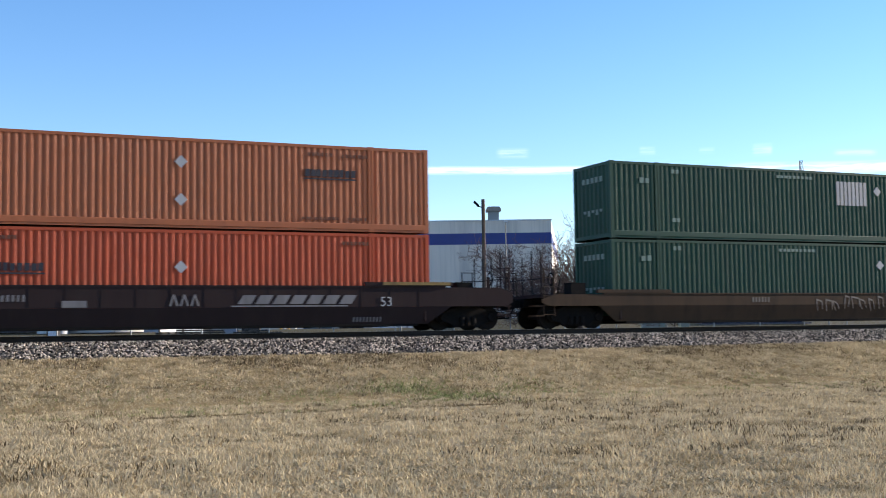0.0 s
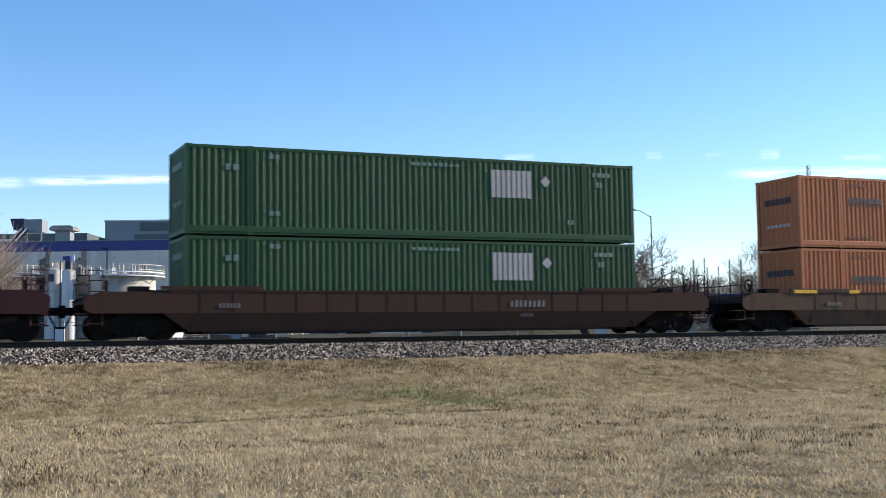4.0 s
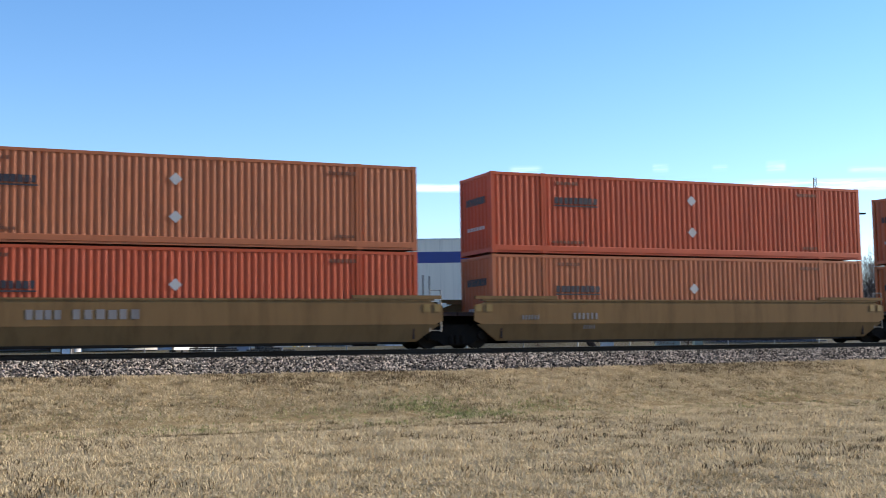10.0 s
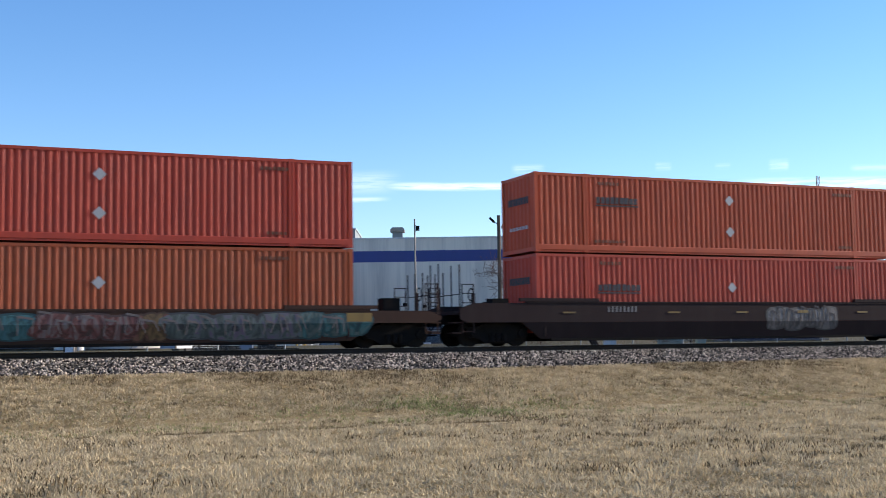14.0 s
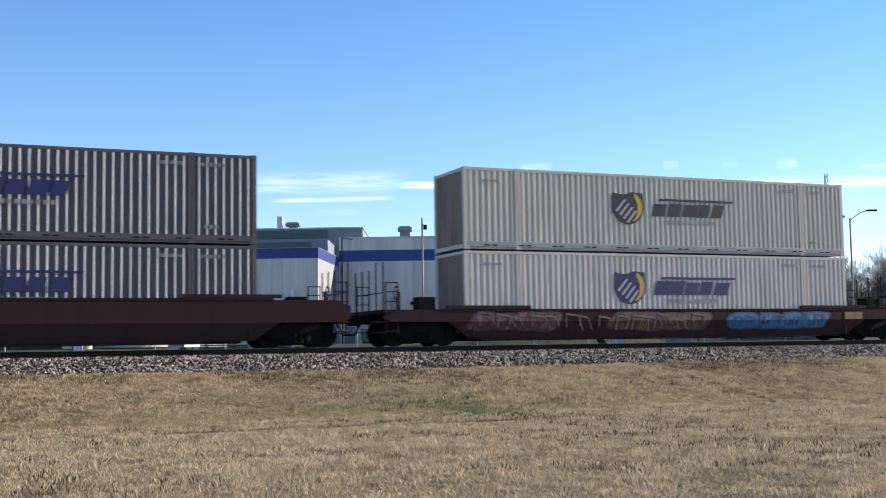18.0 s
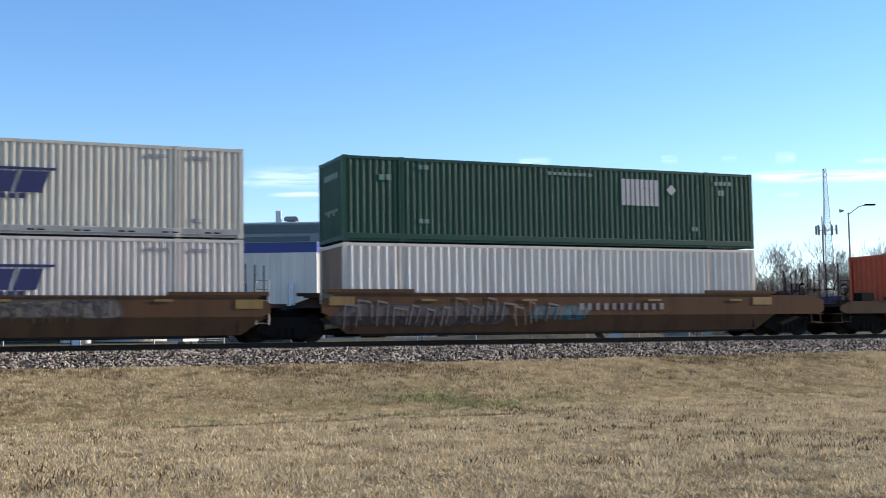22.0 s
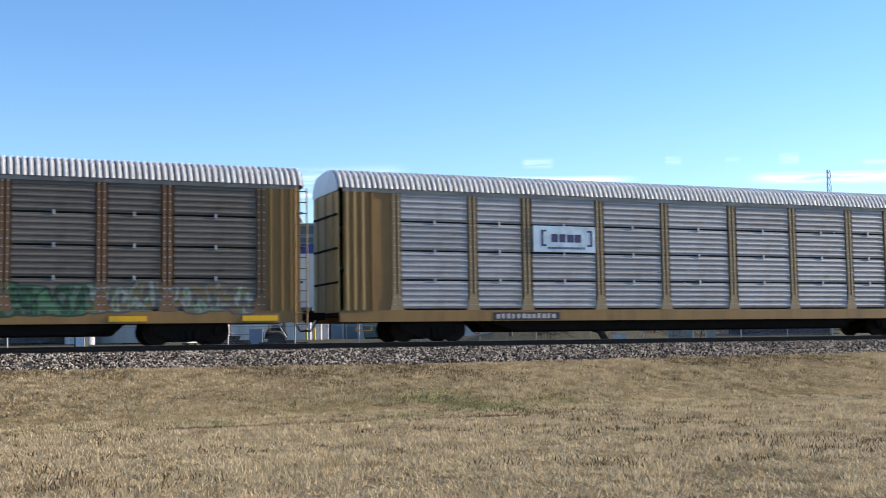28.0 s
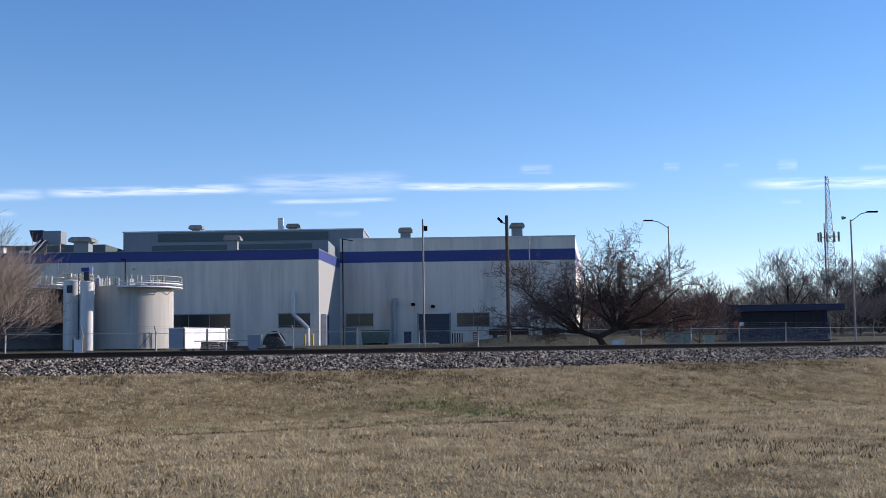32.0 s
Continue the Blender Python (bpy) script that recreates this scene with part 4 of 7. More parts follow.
def build_tower():
    t = thing("radio_tower", site(100.3, 320), "tall steel lattice radio tower with antenna panels", "tower")
    z0 = t.matrix_world.translation.z
    top = 43.7 - z0
    legs = []
    for k in range(3):
        w = radians(90 + 120 * k)
        legs.append(((math.cos(w), math.sin(w)), Shape()))
    lat = Shape()

    def at(d, z):
        r = 2.1 + (0.5 - 2.1) * z / top
        return (d[0] * r, d[1] * r, z)
    for d, s in legs:
        s.rod(at(d, 0), at(d, top), 0.10, 0.07, 6)
        part("tower_leg", s, M_GALV_OLD, t)
    n = 26
    for k in range(n):
        za, zb = top * k / n, top * (k + 1) / n
        for j in range(3):
            a, c = legs[j][0], legs[(j + 1) % 3][0]
            lat.rod(at(a, za), at(c, zb), 0.04, sides=4).rod(at(c, za), at(a, zb), 0.04, sides=4).rod(at(a, zb), at(c, zb), 0.035, sides=4)
    part("lattice", lat, M_GALV_OLD, t)
    zp = 27.7 - z0
    for k in range(9):
        w = radians(40 * k)
        r = 2.6
        part("antenna_panel", Shape().box(r * math.cos(w) - 0.2, r * math.cos(w) + 0.2, r * math.sin(w) - 0.15, r * math.sin(w) + 0.15, zp - 1.2, zp + 1.2), M_GALV_OLD, t)
    s = Shape()
    for k in range(3):
        a, c = radians(120 * k), radians(120 * (k + 1))
        s.rod((2.6 * math.cos(a), 2.6 * math.sin(a), zp), (2.6 * math.cos(c), 2.6 * math.sin(c), zp), 0.08, sides=4)
        s.rod((0, 0, zp), (2.6 * math.cos(a), 2.6 * math.sin(a), zp), 0.08, sides=4)
    part("antenna_mount", s, M_GALV_OLD, t)
    part("dish", Shape().rod((3.3, -1, zp + 4.8), (4.3, -1, zp + 4.9), 0.5, 0.2, 10), M_GALV_OLD, t)
    p = thing("utility_pole", site(62.0, 200), "dark slender pole before the trees", "utility pole")
    part("pole", Shape().rod((0, 0, 0), (0, 0, 19.5 - p.matrix_world.translation.z), 0.12, 0.09, 8), M_POLE, p)


build_tower()


def build_shelter():
    s = thing("guard_shelter", site(33.75, 125), "dark navy guard shelter with a flat overhanging roof", "shelter")
    part("roof", Shape().box(-5.55, 6.2, -1.6, 3.4, 2.95, 3.6), M_NAVY, s)
    part("floor_slab", Shape().box(-5.8, 5.5, -1.3, 3.2, 0, 0.12), M_ROLLER, s)
    part("back_wall", Shape().box(-5.5, 4.6, 2.8, 3.0, 0.12, 2.95), M_SHELTER, s)
    part("side_wall", Shape().box(-5.5, -5.3, -1.0, 2.79, 0.12, 2.95), M_SHELTER, s)
    part("side_wall", Shape().box(4.4, 4.6, -1.0, 2.79, 0.12, 2.95), M_SHELTER, s)
    part("front_wall", Shape().box(-5.29, 4.39, -1.0, -0.85, 0.12, 1.1), M_SHELTER, s)
    for x in (-5.2, -3.0, -0.8, 1.4, 3.2, 4.3):
        part("post", Shape().box(x - 0.08, x + 0.08, -1.04, -0.88, 1.1, 2.95), M_SHELTER, s)
    for a, c in ((-5.1, -3.1), (-2.9, -0.9), (-0.7, 1.3), (1.5, 3.1), (3.3, 4.2)):
        part("window", Shape().box(a, c, -0.96, -0.93, 1.12, 2.93), M_DARKGLASS, s)
    part("notice", Shape().box(-4.2, -3.8, -1.02, -1.0, 1.5, 1.9), M_BRIGHT, s, "small white notice")
    part("fire_point", Shape().box(-4.75, -4.35, -1.06, -1.0, 1.3, 2.0), M_REDPAINT, s, "dull red panel")


build_shelter()


def build_fence():
    f = thing("chain_link_fence", pose(0, 34.9, 0), "grey chain-link fence with slanted barbed-wire arms", "fence")
    z0, h = -0.66, 1.84
    x0, n, step = -58.9, 45, 4.16
    post = Shape().rod((0, 0, -0.02), (0, 0, h), 0.045, sides=6).rod((0, 0, h), (-0.14, -0.24, h + 0.38), 0.035, sides=5).mesh("post", M_MESHWIRE)
    wires = Shape()
    for z in (0.04, h - 0.02):
        wires.rod((x0, 0, z0 + z), (x0 + n * step, 0, z0 + z), 0.028, sides=4)
    part("top_rail", wires, M_MESHWIRE, f)
    s = Shape()
    for k in range(3):
        s.rod((x0, -0.05 - 0.075 * k, z0 + h + 0.12 + 0.13 * k), (x0 + n * step, -0.05 - 0.075 * k, z0 + h + 0.12 + 0.13 * k), 0.004, sides=3)
    part("barbed_wire", s, M_MESHWIRE, f)
    for k in range(n + 1):
        part("post", post, M_MESHWIRE, f, at=(x0 + k * step, 0, z0))
    net = Shape()
    L = n * step
    m = 2400
    for k in range(m):
        x = x0 + k * L / m
        if x < -16 or x > 78:
            continue
        for sg in (1, -1):
            xe = x + sg * (h - 0.06)
            net.v += [(x - 0.0017, 0.0, z0 + 0.04), (x + 0.0017, 0.0, z0 + 0.04), (xe + 0.0017, 0.0, z0 + h - 0.02), (xe - 0.0017, 0.0, z0 + h - 0.02)]
            i = len(net.v) - 4
            net.f.append([i, i + 1, i + 2, i + 3])
    part("chain_link", net, M_MESHWIRE, f, "woven wire mesh")


build_fence()


# ---- bare trees
def bare_tree(name, m, label, height, spread, seed, limbs=5, depth=5, trunk=0.22, lean=0.0, twig=None, fork=0.25, kids=3, thin=0.02, droop=0.0, reach=0.27):
    rng = random.Random(seed)
    t = thing(name, m, label, "tree" if name != "shrub" else "shrub")
    wood, twigs = Shape(), Shape()

    def grow(p, d, length, r, level):
        n = 2
        for k in range(n):
            q = p + d * (length / n)
            r1 = max(thin * 0.5, r * 0.82)
            (wood if level < 3 else twigs).rod(p, q, max(thin * 0.5, r), r1, 5 if level < 2 else 3)
            p, r = q, r1
            d = (d + Vector((rng.uniform(-1, 1), rng.uniform(-1, 1), rng.uniform(-0.6, 0.7))) * 0.22).normalized()
        if level >= depth:
            return
        for k in range(kids):
            side = Vector((rng.uniform(-1, 1) * spread, rng.uniform(-1, 1) * spread, rng.uniform(-0.15, 0.75) - droop * level * 0.1))
            nd = (d * 0.75 + side * 0.95).normalized()
            grow(p - d * (length * rng.uniform(0, 0.45) * (level > 0)), nd, length * rng.uniform(0.6, 0.86), r * rng.uniform(0.5, 0.72), level + 1)

    d = Vector((lean, 0, 1)).normalized()
    p = Vector((0, 0, -0.1))
    q = p + d * (height * fork)
    wood.rod(p, q, trunk * 1.25, trunk, 8)
    for k in range(limbs):
        w = 2 * math.pi * (k + rng.uniform(-0.3, 0.3)) / limbs
        out = Vector((math.cos(w) * spread, math.sin(w) * spread, rng.uniform(0.35, 1.1)))
        grow(q - d * (height * fork * rng.uniform(0, 0.25)), out.normalized(), height * reach * rng.uniform(0.8, 1.1), trunk * rng.uniform(0.5, 0.7), 1)
    grow(q, (d + Vector((0.1, 0, 0.3))).normalized(), height * reach, trunk * 0.75, 1)
    part("trunk", wood, M_BARK, t)
    part("crown", twigs, twig or M_TWIG, t, "crown of fine bare twigs")
    return t


def apple_tree():
    """A broad old tree: a leaning trunk, long crooked limbs that sweep out low, and a thicket of twigs."""
    rng = random.Random(5)
    t = thing("apple_tree", site(10.69, 80), "broad bare tree with a leaning trunk and dense red-brown twigs", "tree")
    wood, twigs = Shape(), Shape()

    def sprout(p, d, length, r, level):
        for k in range(3):
            q = p + d * (length / 3)
            (wood if level == 0 else twigs).rod(p, q, max(0.012, r), max(0.010, r * 0.75), 4 if level == 0 else 3)
            p, r = q, r * 0.75
            d = (d + Vector((rng.uniform(-1, 1), rng.uniform(-1, 1), rng.uniform(-0.7, 0.8))) * 0.35).normalized()
            if level < 3:
                for j in range(2 if level == 1 else 1):
                    side = (d * 0.6 + Vector((rng.uniform(-1, 1), rng.uniform(-1, 1), rng.uniform(-0.6, 0.9)))).normalized()
                    sprout(p, side, length * rng.uniform(0.5, 0.8), r * 0.62, level + 1)

    def limb(p, turn, rise, length, r, bends, droop):
        d = Vector((math.cos(turn) * math.cos(rise), math.sin(turn) * math.cos(rise), math.sin(rise)))
        for k in range(bends):
            q = p + d * (length / bends)
            wood.rod(p, q, r, r * 0.82, 7)
            r *= 0.82
            p = q
            d = (d + Vector((rng.uniform(-1, 1) * 0.3, rng.uniform(-1, 1) * 0.3, rng.uniform(-0.3, 0.3) - droop))).normalized()
            for j in range(1 + (k > 0 and rng.random() < 0.45)):
                side = (d * 0.55 + Vector((rng.uniform(-1, 1), rng.uniform(-1, 1), rng.uniform(-0.25, 1.0)))).normalized()
                sprout(p, side, rng.uniform(1.0, 1.7), r * 0.5, 0)
        sprout(p, d, 1.4, r * 0.8, 0)

    foot, fork = Vector((0, 0, -0.1)), Vector((-0.75, 0.0, 1.25))
    wood.rod(foot, Vector((-0.35, 0, 0.6)), 0.29, 0.24, 9).rod(Vector((-0.35, 0, 0.6)), fork, 0.24, 0.21, 9)
    crotch, shoulder = Vector((0.35, 0.1, 1.75)), Vector((-1.7, 0.1, 1.55))
    wood.rod(fork, crotch, 0.18, 0.15, 8).rod(fork, shoulder, 0.17, 0.14, 8)
    for turn, rise, length in ((180, 4, 5.2), (165, 14, 5.0), (200, 12, 4.8), (185, 26, 4.6), (150, 36, 4.2), (215, 34, 3.8), (120, 52, 3.6), (240, 50, 3.2)):
        limb(shoulder, radians(turn), radians(rise), length, 0.11, 6, 0.015)
    for turn, rise, length in ((80, 82, 4.4), (15, 66, 4.4), (165, 62, 4.2), (100, 70, 4.0), (2, 40, 5.0), (-10, 10, 5.0), (8, 2, 4.4), (300, 56, 3.8), (140, 46, 3.8), (40, 28, 4.6), (-25, 22, 4.6), (-3, 52, 4.6), (20, 15, 5.2)):
        limb(crotch, radians(turn), radians(rise), length, 0.11, 6, 0.0)
    part("trunk", wood, M_BARK, t)
    part("crown", twigs, M_TWIG, t, "crown of fine bare twigs")


def build_brush():
    """Grey-brown brushwood that closes the view under the far trees."""
    rng = np.random.default_rng(31)
    s = Shape()
    for k in range(5200):
        u, v = rng.uniform(14, 150), rng.uniform(215, 262)
        p = site(u, v).translation
        h = rng.uniform(2.0, 5.2) * (1 + 0.35 * math.sin(u * 0.23) + 0.2 * math.sin(u * 0.71))
        q = p + Vector((rng.normal(0, 0.16) * h, rng.normal(0, 0.16) * h, h))
        s.rod(p, q, rng.uniform(0.07, 0.14), 0.03, 3)
    tagged(solid("brushwood", s, M_PALETWIG), "grey-brown bare brushwood under the far trees", "brushwood", kind="stuff")


def build_trees():
    apple_tree()
    build_brush()
    dark = [bare_tree("shrub", site(58, 165), "dark dense thicket beside the far lamp", h, 0.9, 210 + k, 9, 4, 0.07, 0, M_DARKTWIG, 0.05, 5, 0.06, 0.0, 0.42) for k, h in enumerate((7.0, 8.2))]
    for k in range(7):
        copy_thing(dark[k % 2], site(60 + k * 2.3, 165 + 5 * math.sin(k * 2.1), None, 70 * k))
    rng = random.Random(3)
    for k, (u, v, h) in enumerate(((17.5, 104, 4.6), (20.2, 108, 5.2), (23.0, 112, 5.6), (25.2, 118, 5.4), (14.8, 110, 5.2), (12.0, 108, 5.4), (28.0, 130, 5.8))):
        bare_tree("shrub", site(u, v), "tall bare shrub of dense red-brown twigs", h, 0.8, 40 + k, 7, 4, 0.05, 0, M_TWIG, 0.06, 4, 0.03, 0.0, 0.42)
    for k, (u, v, h, w) in enumerate(((53, 190, 15.5, 0.85), (49.5, 195, 10.0, 0.8), (56, 198, 11.0, 0.8), (60.5, 192, 14.0, 0.8), (63.5, 198, 12.5, 0.75), (68.5, 190, 13.5, 0.75), (72, 200, 14.5, 0.7), (44, 230, 9.5, 0.75), (36, 240, 8.5, 0.8), (40, 235, 9.0, 0.8), (78, 200, 15, 0.7))):
        bare_tree("bare_tree", site(u, v), "tall bare grey-brown tree in the distance", h, w, 70 + k, 5, 6, 0.25, rng.uniform(-0.1, 0.1), M_PALETWIG, 0.22, 3, 0.028)
    for k, (u, v, h) in enumerate(((48, 150, 6.5), (52, 155, 6.0), (56, 150, 6.5), (41, 160, 6.0))):
        bare_tree("shrub", site(u, v), "tall bare shrub of dense red-brown twigs", h, 0.8, 90 + k, 7, 4, 0.06, 0, M_PALETWIG, 0.06, 4, 0.04, 0.0, 0.42)
    hedge = [bare_tree("shrub", site(30 + 8 * k, 168), "dense bare grey-brown shrub along the far edge of the yard", h, 0.9, 150 + k, 8, 4, 0.06, 0, M_TWIG if k % 2 else M_PALETWIG, 0.05, 4, 0.034, 0.0, 0.42) for k, h in enumerate((5.5, 6.5, 5.0))]
    for k in range(34):
        copy_thing(hedge[k % 3], site(18 + k * 2.2 + rng.uniform(-1, 1), 175 + rng.uniform(-14, 22), None, rng.uniform(0, 360)))
    wood = [bare_tree("bare_tree", site(88, 300), "far bare tree in a grey-brown wood", h, 0.75, 130 + k, 4, 5, 0.25, 0, M_PALETWIG, 0.2, 3, 0.04, 0, 0.32) for k, h in enumerate((11, 12.5, 10))]
    for k in range(26):
        copy_thing(wood[k % 3], site(40 + k * 3.4 + rng.uniform(-1.5, 1.5), 285 + rng.uniform(-20, 40), None, rng.uniform(0, 360)))
    for k, (u, v, h) in enumerate(((-24.7, 66, 6.6), (-25.8, 65, 7.6), (-26.9, 67, 7.8))):
        bare_tree("shrub", site(u, v), "grey-brown bare shrub beside the tanks", h, 0.7, 110 + k, 7, 5, 0.05, 0, M_PALETWIG, 0.06, 4, 0.016, 0.0, 0.40)


build_trees()


def build_clutter():
    b = thing("waste_container", site(-7.1, 128), "low green steel waste container by the wall", "waste container")
    part("bin_body", Shape().strip([(-1.3, 0.25), (1.3, 0.25), (1.45, 1.5), (-1.45, 1.5)], -0.9, 0.9), M_GREENBIN, b)
    for k in range(4):
        part("bin_rib", Shape().box(-1.15 + k * 0.7, -1.0 + k * 0.7, -0.98, -0.902, 0.3, 1.45), M_GREENBIN, b)
    part("bin_rail", Shape().box(-1.5, 1.5, -0.98, -0.9, 1.5, 1.58).box(-1.5, 1.5, 0.9, 0.98, 1.5, 1.58), M_GREENBIN, b)
    part("skid", Shape().box(-1.25, 1.25, -0.7, -0.5, 0, 0.25).box(-1.25, 1.25, 0.5, 0.7, 0, 0.25), M_BLACKSTEEL, b)
    s = thing("warning_sign", site(2.92, 118), "small red sign with white lines on a post beside the drive", "sign")
    part("post", Shape().rod((0, 0.03, 0), (0, 0.03, 1.0), 0.04), M_GALV, s)
    part("sign_plate", Shape().box(-0.2, 0.2, -0.04, -0.01, 0.28, 1.08), M_REDPAINT, s)
    for k in range(3):
        part("text_bar", Shape().box(-0.14, 0.14, -0.046, -0.042, 0.42 + 0.2 * k, 0.5 + 0.2 * k), M_BRIGHT, s)
    s = thing("storage_bin", site(-3.78, 128), "upright navy blue bin by the roller door", "bin")
    part("bin_body", Shape().strip([(-0.36, 0), (0.36, 0), (0.38, 1.3), (-0.38, 1.3)], -0.35, 0.35), M_NAVY, s)
    part("bin_lid", Shape().box(-0.4, 0.4, -0.38, 0.38, 1.303, 1.38), M_NAVY, s)
    for k in range(5):
        s = thing("wheel_stop", site(-4.55 + k * 0.9, 127 + 0.1 * k), "low white concrete wheel stop before the door", "wheel stop", "white wheel stops")
        part("block", Shape().strip([(-0.4, 0), (0.4, 0), (0.4, 0.14), (0.36, 0.2), (-0.36, 0.2), (-0.4, 0.14)], -0.1, 0.1), M_BRIGHT, s)
    for k in range(5):
        s = thing("steel_post", site(0.78 + k * 0.23, 118), "short dark post beside the drive", "post", "dark posts by the drive")
        part("tube", Shape().turned([(0, 0), (0.06, 0), (0.06, 1.0), (0, 1.03)], 8), M_SCRAP, s)
    for k, (u, v) in enumerate(((-12.6, 112), (-11.9, 112))):
        p = thing("bollard", site(u, v), "short yellow steel bollard by the wall", "bollard", "bollards by the wall")
        part("tube", Shape().turned([(0, 0), (0.11, 0), (0.11, 0.95), (0.08, 1.02), (0, 1.04)], 12), M_YELLOW, p)
    board = Shape().box(-0.09, 0.09, -0.5, 0.5, 0.1, 0.125).mesh("deck_board", M_POLE)
    runner = Shape().box(-0.6, 0.6, -0.045, 0.045, 0, 0.097).mesh("runner", M_SCRAP)
    rng = random.Random(12)
    for u, n in ((-17.0, 6), (-15.65, 6), (-14.75, 4), (-12.9, 3), (-11.6, 4), (-10.6, 3)):
        for k in range(n):
            m = site(u + rng.uniform(-0.05, 0.05), 90, None, rng.uniform(-4, 4))
            m.translation.z += 0.145 * k
            p = thing("pallet", m, "dark weathered wooden pallet in a low stack", "pallet", "pallets in the yard")
            for j in range(5):
                part("deck_board", board, M_POLE, p, at=(-0.5 + 0.25 * j, 0, 0.002))
            for j in (-0.42, 0.0, 0.42):
                part("runner", runner, M_SCRAP, p, at=(0, j, 0))
    for k, (u, w, turn) in enumerate(((-16.2, 1.9, 2), (-15.9, 1.6, -3), (-16.6, 1.4, 4))):
        m = site(u, 90 + 0.3 * k - 0.3, None, turn)
        m.translation.z += 0.905 + 0.002 * k
        solid("plank", Shape().strip([(-w, 0), (w, 0.0), (w, 0.045), (-w, 0.05)], -0.12, 0.12), M_GALV_OLD, "long grey plank lying across stacked pallets", "plank", "planks on the pallets", m=m)
    m = site(-15.7, 90)
    m.translation.z += 0.96
    rows = [[(0.45 * (i / 6 - 0.5) * 2, 0.35 * (j / 5 - 0.5) * 2, 0.02 + 0.13 * (1 - abs(i - 3) / 3) * (0.5 + 0.5 * math.sin(2.1 * i + 1.7 * j))) for i in range(7)] for j in range(6)]
    solid("tarpaulin", Shape().sheet(rows), M_BRIGHT, "crumpled white tarpaulin on the planks", "tarpaulin", m=m)
    p = thing("scrap_heap", site(-12.35, 90.6), "dark heap of scrap with bent tubes", "scrap")
    for k in range(5):
        r = 0.8 - 0.05 * k
        s = Shape()
        pts = [(r * math.cos(radians(w)), -0.5 + 0.25 * k, 0.62 + (0.95 - 0.08 * k) * math.sin(radians(w))) for w in range(0, 181, 20)]
        for q, e in zip(pts, pts[1:]):
            s.rod(q, e, 0.07, sides=6)
        part("bent_tube", s, M_SCRAP, p)
    part("scrap_bale", Shape().strip([(-0.7, 0), (0.75, 0), (0.6, 0.8), (0.2, 1.15), (-0.3, 1.2), (-0.6, 0.9)], -0.4, 0.4), M_SCRAP, p)
    part("pale_tube", Shape().rod((0.3, -0.6, 1.5), (0.8, -0.6, 0.7), 0.05).rod((-0.4, -0.6, 1.45), (0.3, -0.6, 1.5), 0.04), M_TANK, p, "bent pale tube")
    for k, (u, w) in enumerate(((6.65, 2.05), (11.0, 0.88))):
        p = thing("beam_stack", site(u, 128), "low stack of dark red steel beams behind the mound", "beams", "steel beams in the yard")
        for j in range(3):
            z = 0.86 + 0.21 * j
            part("beam", Shape().box(-w, w, -0.4, 0.4, z + 0.165, z + 0.198).box(-w, w, -0.1, 0.1, z + 0.03, z + 0.165).box(-w, w, -0.4, 0.4, z, z + 0.03), M_WELL_MAROON, p)
        for j in (-0.7, 0.7):
            part("trestle", Shape().box(j * w - 0.2, j * w + 0.2, -0.4, 0.4, 0, 0.897), M_SCRAP, p)
        part("end_pier", Shape().strip([(w + 0.05, 0), (w + 0.6, 0), (w + 0.55, 1.7), (w + 0.4, 1.76), (w + 0.08, 1.74)], -0.4, 0.4), M_CONCRETE, p, "pale concrete pier")
    for u, w, h in ((16.9, 0.62, 1.25), (17.75, 0.2, 1.35), (19.4, 0.3, 1.2)):
        p = thing("transformer_box", site(u, 91), "pale grey-green metal transformer box near the fence", "transformer", "pale boxes near the fence")
        part("box_body", Shape().box(-w, w, -0.4, 0.4, 0.08, h), M_PALEGREEN, p)
        part("box_lid", Shape().box(-w - 0.03, w + 0.03, -0.43, 0.43, h + 0.003, h + 0.07), M_PALEGREEN, p)
        part("plinth", Shape().box(-w - 0.06, w + 0.06, -0.46, 0.46, 0, 0.077), M_CONCRETE, p)
    p = thing("equipment_box", site(10.9, 78), "pale blue-grey equipment box under the tree", "box")
    part("box_body", Shape().box(-0.38, 0.38, -0.3, 0.3, 0, 1.0), M_TANK, p)
    part("box_lid", Shape().box(-0.41, 0.41, -0.33, 0.33, 1.003, 1.06), M_GALV, p)


build_clutter()


# ---- the train: what rolls, and where each piece stands along x at the start
MOVERS, SPINNERS = [], []
LEN, HALF, TALL = 16.15, 1.295, 2.80


def rolled(t):
    """Metres that the train has gone after t seconds; it gains speed slowly."""
    return 15.423 * t + 0.0233 * t * t


def ribs(x0, x1, pitch, outer, inner, flat=0.30):
    """A corrugated line from x0 to x1: points (x, y)."""
    n = max(1, round((x1 - x0) / pitch))
    w, pts = (x1 - x0) / n, [(x0, inner)]
    for k in range(n):
        a = x0 + k * w
        s = (0.90 - flat) / 2
        pts += [(a + w * 0.05, inner), (a + w * (0.05 + s), outer), (a + w * (0.05 + s + flat), outer), (a + w * 0.95, inner)]
    return pts + [(x1, inner)]


PANELS = {}


